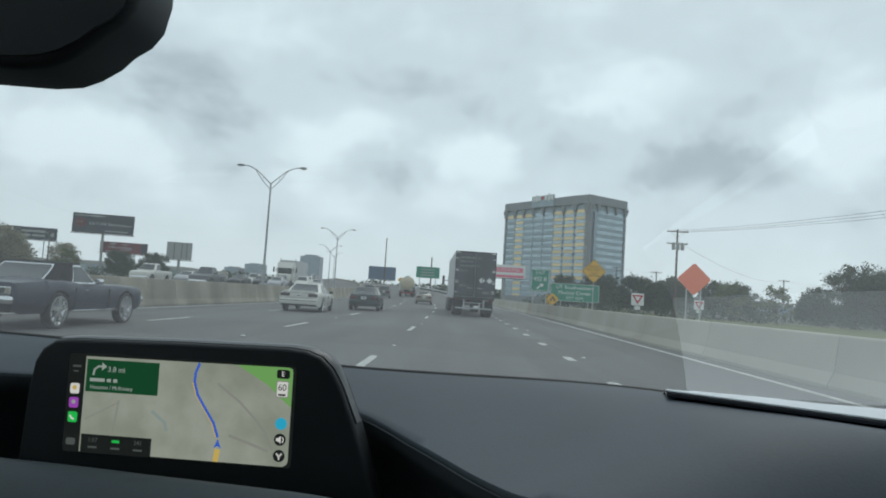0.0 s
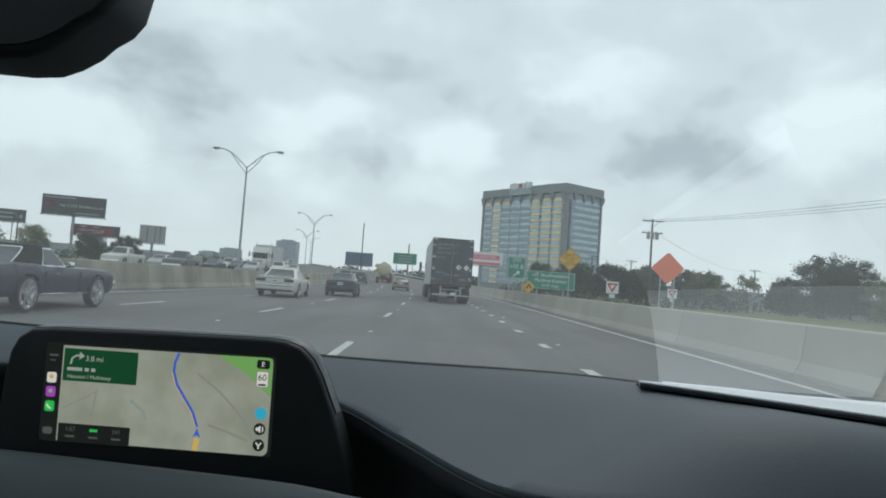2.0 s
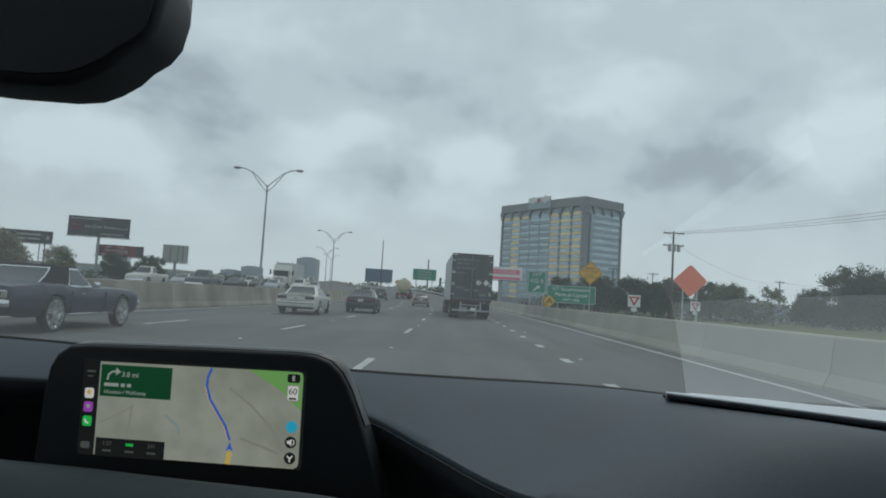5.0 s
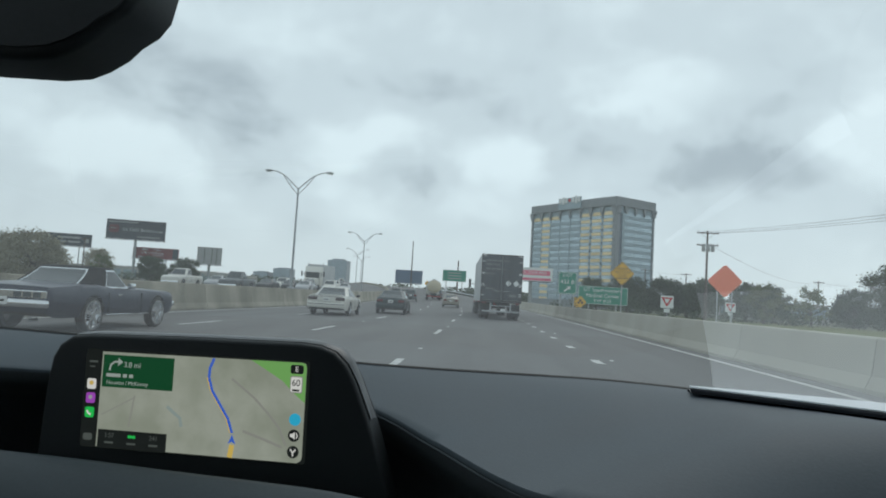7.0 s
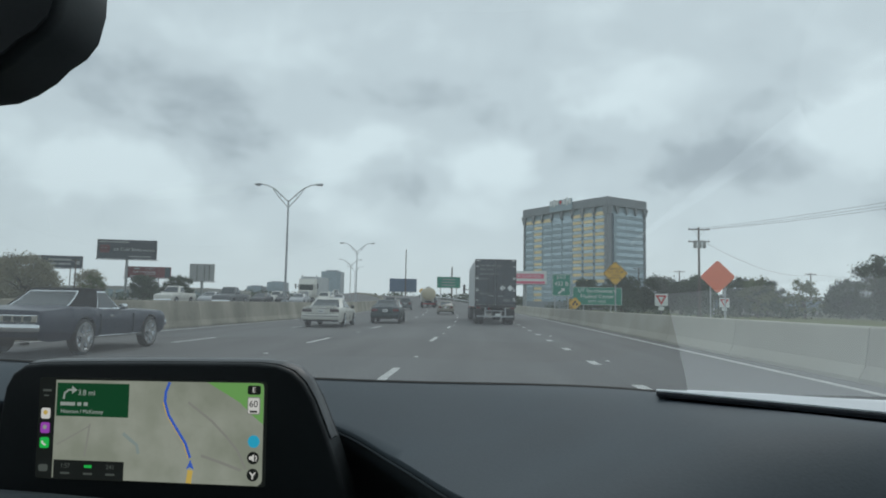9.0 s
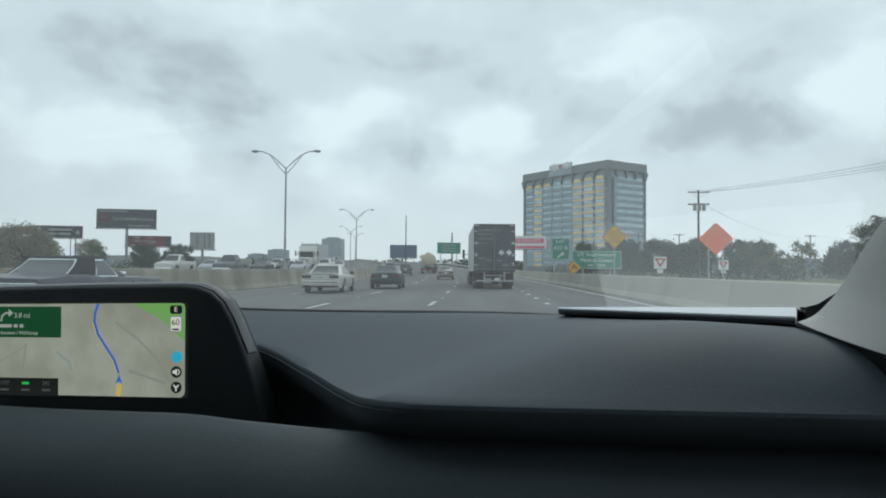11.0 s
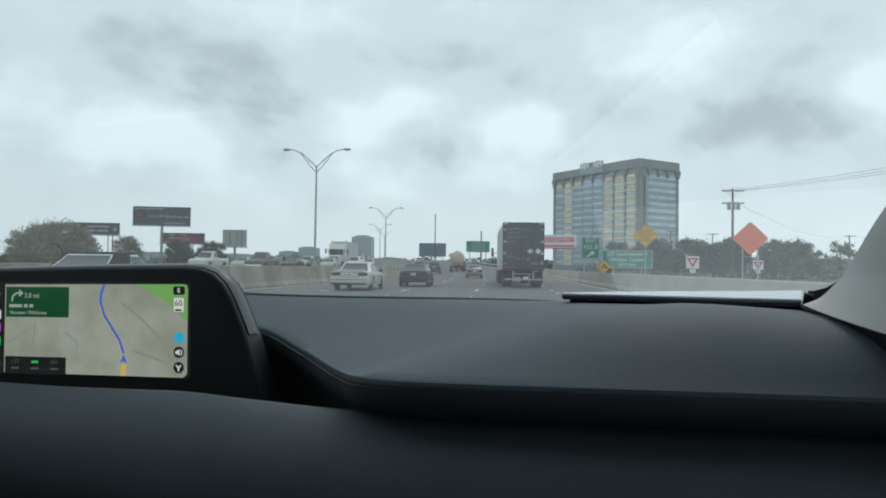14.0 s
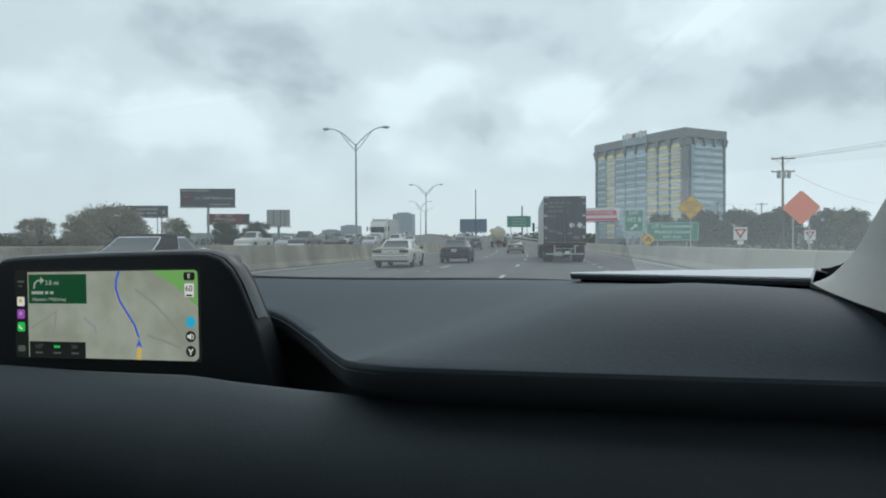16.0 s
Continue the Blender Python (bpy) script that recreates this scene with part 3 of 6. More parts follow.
# raised lane buttons
bt = bmesh.new()
bmesh.ops.create_cone(bt, segments=10, radius1=0.06, radius2=0.035, depth=0.018, cap_ends=True)
bt_me = finish(bt, "lane_button", ROADPAINT, True)
for lx in (-1.5, -5.05, 2.9):
    for k in range(7):
        y = 15.4 + 12 * k
        share("lane_button", bt_me, road, pose(lx + 0.12 + cx(y), y, 0.009 + rise(y)))


def jersey(h, wtop, wbase, length, material):
    """One cast barrier length with a safety profile, along y."""
    prof = [(-wbase / 2, 0), (-wbase / 2, 0.08), (-wbase / 2 + 0.11, 0.3), (-wtop / 2, h - 0.03), (-wtop / 2 + 0.03, h), (wtop / 2 - 0.03, h), (wtop / 2, h - 0.03), (wbase / 2 - 0.11, 0.3), (wbase / 2, 0.08), (wbase / 2, 0)]
    bm = bmesh.new()
    loft(bm, [[(x, y, z) for x, z in prof] for y in (0.012, length - 0.012)])
    return finish(bm, "barrier_length", material)


def barrier(name, label, x, h, y0, n, step, wt=0.2, wb=0.6, material=CONCRETE):
    top = thing(name, label, "barrier", kind="structure")
    me = jersey(h, wt, wb, step, material)
    for i in range(n):
        ya = y0 + i * step
        a, b = (Vector((x + cx(y), y, rise(y))) for y in (ya, ya + step))
        d = b - a
        share("barrier_length", me, top, Matrix.Translation(a) @ pose(0, 0, 0, math.degrees(atan2(d.z, hypot(d.x, d.y))), 0, math.degrees(-atan2(d.x, d.y))) @ Matrix.Diagonal((1, d.length / step, 1, 1)))
    return top


barrier("median_barrier", "long weathered concrete median barrier with rain stains", -13.1, 1.16, -30, 60, 6.0, 0.28, 0.75)
barrier("roadside_barrier", "long pale concrete barrier beside the shoulder", 7.0, 0.98, -30, 24, 6.0, material=CONCRETE_PALE)

# guard rail beyond the concrete barrier
rail = thing("guard_rail", "galvanised steel guard rail on short posts", "guard rail", kind="structure")
for side in (0,):
    ys = [114 + 6 * i for i in range(22)]
    bm = bmesh.new()
    rings = []
    for y in ys:
        x = 7.0 + cx(y)
        rings.append([(x + dx, y, z + rise(y)) for dx, z in ((0, 0.5), (-0.08, 0.56), (-0.02, 0.64), (-0.08, 0.72), (0, 0.8), (0.02, 0.72), (0.02, 0.58))])
    part("rail_beam", loft(bm, rings), STEEL, rail)
    for y in ys:
        part("rail_post", newbox((7.08 + cx(y), y, 0.36 + rise(y)), (0.1, 0.12, 0.82), 0.01), WOODPOLE, rail)

# ---- the camera car's cabin ----
car = thing("car_cabin", "dark grey car cabin with a dashboard under a raked windscreen", "car interior")

FAR = [(-1.10, 0.74, 1.165), (-0.70, 0.80, 1.168), (-0.40, 0.82, 1.160), (-0.18, 0.82, 1.152), (-0.05, 0.82, 1.150), (0.16, 0.82, 1.150), (0.30, 0.785, 1.147), (0.38, 0.70, 1.149), (0.42, 0.61, 1.154), (0.46, 0.55, 1.156), (0.62, 0.49, 1.150)]
NEAR = [(-1.10, 0.55, 1.150), (-0.70, 0.64, 1.142), (-0.42, 0.715, 1.134), (-0.22, 0.722, 1.130), (-0.105, 0.685, 1.1250), (-0.03, 0.61, 1.112), (0.028, 0.52, 1.107), (0.066, 0.462, 1.1115), (0.14, 0.443, 1.1135), (0.37, 0.425, 1.1165), (0.62, 0.41, 1.118)]


def smooth_line(pts, n):
    """Points at even steps on a Catmull-Rom curve through pts."""
    out = []
    P = [Vector(p) for p in pts]
    for k in range(n):
        s = k / (n - 1) * (len(P) - 1)
        i = min(int(s), len(P) - 2)
        u = s - i
        a, b, c, d = P[max(i - 1, 0)], P[i], P[i + 1], P[min(i + 2, len(P) - 1)]
        out.append(0.5 * ((2 * b) + (c - a) * u + (2 * a - 5 * b + 4 * c - d) * u * u + (3 * b - a - 3 * c + d) * u ** 3))
    return out


NC = 73
far_l, near_l = smooth_line(FAR, NC), smooth_line(NEAR, NC)
rows = []


def swell(x, t):
    """The rise of the dashboard top towards its passenger side."""
    u = min(1.0, max(0.0, (x - 0.02) / 0.20))
    bed = 0.0042 * min(1.0, max(0.0, (x - 0.18) / 0.05)) * min(1.0, max(0.0, (0.40 - x) / 0.08))
    return (0.0170 + bed - 0.09 * min(0.1, max(0.0, x - 0.30))) * u * u * (3 - 2 * u) * sin(pi * t) ** 1.2


for k in range(21):
    t = k / 20
    rows.append([Vector((f.x + (n.x - f.x) * t, f.y + (n.y - f.y) * t, f.z + (n.z - f.z) * t ** (1.35 + 1.2 * min(1.0, max(0.0, (n.x - 0.08) / 0.32)) + 2.5 * min(1.0, max(0.0, (n.x - 0.33) / 0.07))) + swell(f.x + (n.x - f.x) * t, t))) for f, n in zip(far_l, near_l)])
for dy, dz in ((-0.0015, -0.0012), (-0.002, -0.004)):
    rows.append([n + Vector((0, dy, dz)) for n in near_l])
front = [Vector((f.x, 0.938, f.z - 0.045)) for f in far_l]
part("dashboard_top", loft(bmesh.new(), [front] + rows, closed=False), DASH, car, "soft dark grey grained dashboard top", True)
rec = [[n + Vector((0, dy, dz)) for n in near_l] for dy, dz in ((-0.002, -0.004), (-0.001, -0.012), (0.006, -0.021), (0.03, -0.032), (0.06, -0.05), (0.075, -0.09), (0.075, -0.16))]
part("dashboard_recess", loft(bmesh.new(), rec, closed=False), RECESS, car, "black recess under the dashboard lip", True)
seam = [n + Vector((0.0004, -0.0034, -0.0062)) for n in near_l if -0.13 < n.x < 0.09]
part("lip_seam", pipe(bmesh.new(), seam, [0.0011 * min(1.0, (0.095 - p.x) / 0.09, (p.x + 0.135) / 0.03) for p in seam], 6), DASH_LOW, car, "raised seam along the dashboard lip", True)
LOW = [(-1.10, 0.52, 1.105), (-0.80, 0.575, 1.088), (-0.558, 0.602, 1.078), (-0.37, 0.601, 1.0738), (-0.257, 0.586, 1.0734), (-0.166, 0.557, 1.0786), (-0.10, 0.528, 1.0840), (-0.03, 0.494, 1.0865), (0.08, 0.492, 1.0805), (0.30, 0.480, 1.0815), (0.62, 0.465, 1.0830)]
low_l = smooth_line(LOW, 61)
low_rows = [[p + Vector((0, dy, dz)) for p in low_l] for dy, dz in ((0.04, -0.06), (0.012, -0.008), (0, 0), (-0.012, 0.0008), (-0.030, -0.006), (-0.050, -0.020), (-0.064, -0.038), (-0.071, -0.060), (-0.069, -0.085), (-0.055, -0.115), (-0.02, -0.16), (0.05, -0.24), (0.10, -0.55))]
part("dashboard_lower", loft(bmesh.new(), low_rows, closed=False), DASH_LOW, car, "dark vinyl lower dashboard pad", True)

# the floating display
DM = Matrix(((0.9965, -0.0145, -0.0820, -0.2696), (-0.0820, 0.0, -0.9966, 0.6347), (0.0145, 0.9999, -0.0012, 1.1229), (0, 0, 0, 1)))
disp = part("display_housing", plate(bmesh.new(), [(-0.154, -0.13), (-0.1505, -0.05), (-0.1465, 0.010), (-0.1425, 0.036), (-0.1355, 0.049), (-0.1225, 0.0577), (-0.102, 0.0596), (0.0065, 0.0618), (0.1125, 0.0626), (0.1308, 0.0610), (0.1457, 0.0557), (0.1573, 0.0451), (0.1667, 0.0297), (0.1811, -0.0040), (0.1893, -0.026), (0.2068, -0.0785), (0.2068, -0.10)], 0.032, DM, 0.004, 3), PIANO, car, "black floating display housing with rounded corners", True)
rim_pts = [(-0.1485, -0.005), (-0.147, 0.010), (-0.143, 0.0365), (-0.136, 0.0495), (-0.1225, 0.0583), (-0.102, 0.0601), (0.0065, 0.0623), (0.1125, 0.0631), (0.1308, 0.0615), (0.1462, 0.0562), (0.1580, 0.0455), (0.1676, 0.0297), (0.1821, -0.0040)]
rb = bmesh.new()
loft(rb, [[DM @ Vector((x * 1.0 + ox, y + oy, w)) for ox, oy, w in ((0.0005, 0.0002, -0.006), (0.0025 * k, 0.0018 * k, -0.010), (0.0035 * k, 0.0025 * k, -0.018), (0.0, -0.002, -0.028), (-0.004, -0.004, -0.02))] for k, (x, y) in zip([0.2, 0.7] + [1.0] * 8 + [0.9, 0.5, 0.1], rim_pts)])
part("housing_rim", rb, RIM_EDGE, disp, "edge of the display housing with a painted highlight", True)


def on_screen(name, outline, material, w, label=""):
    return part(name, plate(bmesh.new(), outline, 0.0003, DM @ Matrix.Translation((0, 0, w))), material, disp, label)


def rect(x0, y0, x1, y1):
    return [(x0, y0), (x1, y0), (x1, y1), (x0, y1)]


on_screen("screen_backing", rounded(0.2285, 0.0945, 0.004, 4, 0.0095, -0.0008), SCR_DARK, 0.0006, "dark lit margin of the screen")
on_screen("map_ground", [(-0.087, -0.0468), (0.116, -0.0468), (0.1195, -0.0445), (0.1205, -0.0415), (0.1205, 0.0405), (0.1195, 0.0438), (0.116, 0.0448), (-0.087, 0.0440)], SCR_MAP, 0.0012, "pale lit map on the screen")
on_screen("map_park", [(0.066, 0.0446), (0.116, 0.0448), (0.1195, 0.0438), (0.1205, 0.0405), (0.1205, 0.008), (0.110, 0.016), (0.098, 0.027), (0.080, 0.037)], SCR_PARK, 0.0016)
on_screen("map_water", stroke([(-0.016, -0.004), (-0.008, -0.010), (-0.002, -0.014), (0.0, -0.022)], 0.0030), SCR_WATER, 0.0016)
for pts, wd in (([(0.048, 0.026), (0.071, 0.010), (0.086, -0.004), (0.097, -0.016), (0.105, -0.032)], 0.0020), ([(0.062, -0.0215), (0.081, -0.027), (0.101, -0.0335)], 0.0024), ([(-0.050, 0.004), (-0.052, -0.012), (-0.054, -0.026)], 0.0016), ([(-0.083, -0.016), (-0.068, -0.008), (-0.05, 0.002)], 0.0012)):
    on_screen("map_street", stroke(pts, wd), SCR_ROAD, 0.0018)
ROUTE = [(0.029, 0.0440), (0.0255, 0.035), (0.0250, 0.026), (0.029, 0.014), (0.038, 0.001), (0.0465, -0.011), (0.0515, -0.024)]
on_screen("map_traffic", stroke([(x - 0.0016, y) for x, y in ROUTE[2:]], 0.0018), SCR_YELLOW, 0.0018)
on_screen("map_route", stroke(ROUTE, 0.0025), SCR_ROUTE, 0.0021, "blue route line")
on_screen("map_traffic", stroke([(0.0520, -0.035), (0.0505, -0.0466)], 0.005), SCR_YELLOW, 0.0018)
on_screen("position_arrow", [(0.0520, -0.0255), (0.0557, -0.034), (0.0520, -0.032), (0.0483, -0.034)], SCR_ROUTE, 0.0024)
on_screen("direction_panel", rect(-0.0852, 0.0105, -0.0115, 0.0415), SCR_GREEN, 0.0018, "dark green direction panel")
on_screen("turn_arrow", stroke([(-0.078, 0.0265), (-0.077, 0.032), (-0.073, 0.0350), (-0.067, 0.0350)], 0.0018), SCR_DIM, 0.0022)
on_screen("turn_arrow_head", [(-0.0695, 0.0388), (-0.0645, 0.0350), (-0.0695, 0.0312)], SCR_DIM, 0.0022)
lettering("distance_text", "3.8 mi", 0.0072, SCR_DIM, disp, DM @ Matrix.Translation((-0.0545, 0.0325, 0.0022)), depth=0.0001)
for x0, x1, y, hb_ in ((-0.081, -0.066, 0.0220, 0.0016), (-0.0635, -0.0595, 0.0220, 0.0016), (-0.0570, -0.0530, 0.0220, 0.0016)):
    on_screen("text_bar", rect(x0, y - hb_, x1, y + hb_), SCR_DIM, 0.0022)
lettering("direction_text", "Houston / McKinney", 0.0052, SCR_DIM, disp, DM @ Matrix.Translation((-0.0585, 0.0150, 0.0022)), depth=0.0001)
on_screen("arrival_panel", rect(-0.0852, -0.0468, -0.0140, -0.0300), SCR_DARK, 0.0018, "dark panel with arrival figures")
lettering("arrival_text", "1:57", 0.0058, SCR_FAINT, disp, DM @ Matrix.Translation((-0.073, -0.0352, 0.0022)), depth=0.0001)
on_screen("text_bar", rect(-0.0535, -0.0365, -0.0460, -0.0340), SCR_PHONE, 0.0022)
lettering("arrival_text", "241", 0.0058, SCR_FAINT, disp, DM @ Matrix.Translation((-0.027, -0.0352, 0.0022)), depth=0.0001)
for x in (-0.073, -0.0497, -0.027):
    on_screen("text_bar", rect(x - 0.0045, -0.0428, x + 0.0045, -0.0410), SCR_FAINT, 0.0022)
for y, m2, nm in ((0.0125, SCR_WHITE, "map_icon"), (-0.0010, SCR_PURPLE, "podcast_icon"), (-0.0148, SCR_PHONE, "phone_icon"), (-0.0380, SCR_FAINT, "grid_icon")):
    on_screen(nm, rounded(0.0094, 0.0100 if nm != "grid_icon" else 0.0065, 0.002, 4, -0.0962, y), m2, 0.0016)
on_screen("map_pin", disc(0.0022, 12, -0.0962, 0.0134), SCR_YELLOW, 0.002)
on_screen("podcast_mark", disc(0.0020, 12, -0.0962, -0.0003), SCR_DIM, 0.002)
on_screen("call_mark", stroke([(-0.0985, -0.0130), (-0.0975, -0.0155), (-0.0945, -0.0170)], 0.0016), SCR_WHITE, 0.002)
on_screen("text_bar", rect(-0.1000, 0.0330, -0.0915, 0.0350), SCR_FAINT, 0.0016)
on_screen("text_bar", rect(-0.0990, 0.0285, -0.0940, 0.0298), SCR_FAINT, 0.0016)
on_screen("compass_badge", rounded(0.0125, 0.0082, 0.002, 4, 0.1115, 0.0385), SCR_DARK, 0.0019)
lettering("compass_text", "E", 0.0066, SCR_WHITE, disp, DM @ Matrix.Translation((0.1115, 0.0385, 0.0023)), depth=0.0001)
on_screen("speed_limit_frame", rounded(0.0122, 0.0155, 0.0015, 4, 0.1115, 0.0245), SCR_ROAD, 0.0019)
on_screen("speed_limit_badge", rounded(0.0104, 0.0137, 0.0012, 4, 0.1115, 0.0245), SCR_WHITE, 0.0022)
lettering("speed_limit_text", "60", 0.0085, SCR_DARK, disp, DM @ Matrix.Translation((0.1115, 0.026, 0.0026)), depth=0.0001)
on_screen("text_bar", rect(0.108, 0.0185, 0.115, 0.0202), SCR_DARK, 0.0026)
on_screen("report_button", disc(0.0056, 24, 0.1142 - 0.002, -0.0074), SCR_CYAN, 0.0019, "round cyan button")
for y in (-0.022, -0.0369):
    on_screen("round_button", disc(0.0056, 24, 0.112, y), SCR_DARK, 0.0019)
on_screen("sound_mark", [(0.1085, -0.0235), (0.1105, -0.0235), (0.113, -0.0255), (0.113, -0.0185), (0.1105, -0.0205), (0.1085, -0.0205)], SCR_WHITE, 0.0023)
on_screen("sound_mark", stroke([(0.1145, -0.0245), (0.1155, -0.022), (0.1145, -0.0195)], 0.0009), SCR_WHITE, 0.0023)
for q in ([(0.112, -0.0405), (0.112, -0.0375), (0.1094, -0.0345)], [(0.112, -0.0375), (0.1146, -0.0345)]):
    on_screen("fork_mark", stroke(q, 0.0013), SCR_WHITE, 0.0023)

# rear-view mirror
mo = [(-0.44, 1.384), (-0.40, 1.374), (-0.33, 1.3685), (-0.285, 1.3675), (-0.266, 1.3695), (-0.253, 1.375), (-0.240, 1.3835), (-0.2315, 1.3925), (-0.220, 1.4005), (-0.2125, 1.411), (-0.2085, 1.43), (-0.2085, 1.455), (-0.219, 1.47), (-0.40, 1.478), (-0.44, 1.468), (-0.452, 1.43)]
mb = bmesh.new()
plate(mb, [(x, z) for x, z in mo], 0.045, Matrix.Translation((-0.006, 0.405, 0.006)) @ UP, 0.006, 3)
mir = part("rear_view_mirror", mb, MIRRORBACK, car, "black plastic rear-view mirror housing", True)
mg = bmesh.new()
plate(mg, [(-0.43 + (x + 0.44) * 0.93, 1.388 + (z - 1.384) * 0.82) for x, z in mo], 0.002, Matrix.Translation((-0.006, 0.403, 0.006)) @ UP)
part("mirror_glass", mg, MIRRORBACK, mir, "dark mirror face")
part("mirror_stalk", pipe(bmesh.new(), [(-0.33, 0.44, 1.44), (-0.33, 0.47, 1.50), (-0.33, 0.45, 1.545)], [0.012, 0.014, 0.022], 10), MIRRORBACK, mir, "", True)

# windscreen and its black edge seal
ws_me = bpy.data.meshes.new("windscreen")
ws_me.from_pydata([(-1.02, 0.935, 1.105), (0.62, 0.935, 1.105), (0.62, 0.214, 1.610), (-1.02, 0.214, 1.610)], [], [(0, 1, 2, 3)])
ws_me.materials.append(WINDSCREEN)
windscreen = new("windscreen", ws_me)
windscreen.parent = car
tagged(windscreen, "raked clear windscreen with faint reflections")
windscreen.visible_shadow = False
part("windscreen_seal", loft(bmesh.new(), [[f + Vector((0, dy, dz)) for f in far_l] for dy, dz in ((-0.0035, 0.0005), (0.0, 0.0022), (0.01, 0.001), (0.03, -0.012))], closed=False), SEAL, car, "black rubber seal at the windscreen's foot", True)

# right roof pillar with a flared foot
PL = [(0.382, 0.520, 1.1655), (0.3925, 0.517, 1.1708), (0.4015, 0.513, 1.1815), (0.4075, 0.507, 1.1935), (0.4165, 0.490, 1.2240), (0.4245, 0.470, 1.2510), (0.432, 0.430, 1.295), (0.445, 0.345, 1.38), (0.462, 0.25, 1.465), (0.490, 0.12, 1.58)]
PR = [(0.400, 0.424, 1.150), (0.407, 0.421, 1.160), (0.416, 0.417, 1.174), (0.425, 0.412, 1.190), (0.437, 0.402, 1.220), (0.449, 0.386, 1.250), (0.465, 0.350, 1.295), (0.490, 0.268, 1.38), (0.515, 0.175, 1.465), (0.550, 0.05, 1.58)]
pr = []
for a, b in zip(smooth_line(PL, 46), smooth_line(PR, 46)):
    ring = [a.lerp(b, k / 8) + Vector((-0.92, -0.30, 0.05)) * 0.006 * sin(pi * k / 8) ** 0.7 for k in range(9)]
    back = Vector((0.060, 0.030, 0.006))
    pr.append(ring + [b + back, a.lerp(b, 0.5) + back * 1.1, a + back * 0.5])
part("roof_pillar", loft(bmesh.new(), pr), PILLAR, car, "pale grey roof pillar trim with a flared foot", True)
pg = [[p + Vector((dx, dy, dz)) for dx, dy, dz in ((0, 0, 0.0015), (-0.001, -0.001, -0.001), (0.003, 0.004, -0.007 - 0.004 * k), (0.02, 0.02, -0.035), (0.03, 0.02, 0.0))] for k, p in enumerate((Vector((0.3815, 0.521, 1.1640)), Vector((0.388, 0.488, 1.1590)), Vector((0.394, 0.455, 1.1540)), Vector((0.400, 0.422, 1.1490)), Vector((0.45, 0.38, 1.140)), Vector((0.56, 0.33, 1.125))))]
part("pillar_gap", loft(bmesh.new(), pg), SEAL, car, "dark gap below the pillar trim", True)
sl = [Vector((0.4045, 0.565, 1.1745)), Vector((0.4105, 0.565, 1.1748)), Vector((0.418, 0.562, 1.1775)), Vector((0.429, 0.556, 1.1865)), Vector((0.437, 0.548, 1.1985)), Vector((0.447, 0.53, 1.222)), Vector((0.455, 0.50, 1.255))]
part("pillar_seal", loft(bmesh.new(), [[p, p + Vector((0.003, 0.004, -0.002)), p + Vector((0.03, 0.0, -0.03)), p + Vector((0.02, -0.012, -0.03))] for p in sl]), SEAL, car, "black screen seal beside the pillar", True)

# plain shell that closes the cabin round and behind the camera
part("roof_lining", newbox((-0.21, -0.685, 1.645), (1.70, 1.81, 0.03), 0.01), LINER, car)
for x in (0.63, -1.06):
    part("door_panel", newbox((x, -0.55, 0.72), (0.05, 2.1, 0.80), 0.01), DASH_LOW, car)
    part("door_pillar", newbox((x, -0.50, 1.375), (0.05, 0.10, 0.51), 0.01), PILLAR, car)
    part("roof_rail", newbox((x, -0.69, 1.605), (0.06, 1.80, 0.05), 0.01), LINER, car)
# unseen panels that keep side light off the dashboard ends
for x in (0.63, -1.06):
    sb = bmesh.new()
    if x > 0:
        loft(sb, [[(x + d, 0.34, 1.10), (x + d, 0.97, 1.07), (x + d, 0.30, 1.54), (x + d, 0.26, 1.54)] for d in (-0.012, 0.012)])
    else:
        loft(sb, [[(x + d, 0.02, 1.10), (x + d, 0.97, 1.07), (x + d, 0.21, 1.60), (x + d, 0.12, 1.62)] for d in (-0.012, 0.012)])
    part("side_closing", sb, LINER, car)
part("left_roof_pillar", pipe(bmesh.new(), [(-0.98, 0.62, 1.13), (-0.97, 0.40, 1.36), (-0.96, 0.12, 1.58)], [0.05, 0.04, 0.04], 8), PILLAR, car)
# unseen full-height walls over the rear windows, added to dim the lower dashboard
part("rear_bulkhead", newbox((-0.21, -1.60, 0.97), (1.70, 0.05, 1.32), 0.01), DASH_LOW, car)
part("rear_side_closing", newbox((0.63, -1.05, 1.36), (0.03, 1.10, 0.48), 0.008), DASH_LOW, car)
part("rear_side_closing", newbox((-1.06, -1.05, 1.36), (0.03, 1.06, 0.48), 0.008), DASH_LOW, car)
part("cabin_floor", newbox((-0.21, -0.40, 0.30), (1.70, 2.40, 0.04)), DASH_LOW, car)
part("fire_wall", newbox((-0.21, 0.955, 0.69), (1.70, 0.03, 0.84)), DASH_LOW, car)

# plain outer closing of the car, on its wheels


def hull(stations):
    """Body rings along y: place, half width, lower and upper height."""
    rings = []
    for y, hw, zl, zt in stations:
        half = [(0, zl), (hw * 0.88, zl), (hw, zl + 0.13), (hw * 1.0, (zl + zt) / 2 + 0.05), (hw * 0.965, zt - 0.07), (hw * 0.86, zt), (hw * 0.4, zt + 0.02), (0, zt + 0.025)]
        rings.append([(-0.21 + x, y, z) for x, z in half] + [(-0.21 - x, y, z) for x, z in half[-2:0:-1]])
    return loft(bmesh.new(), rings)


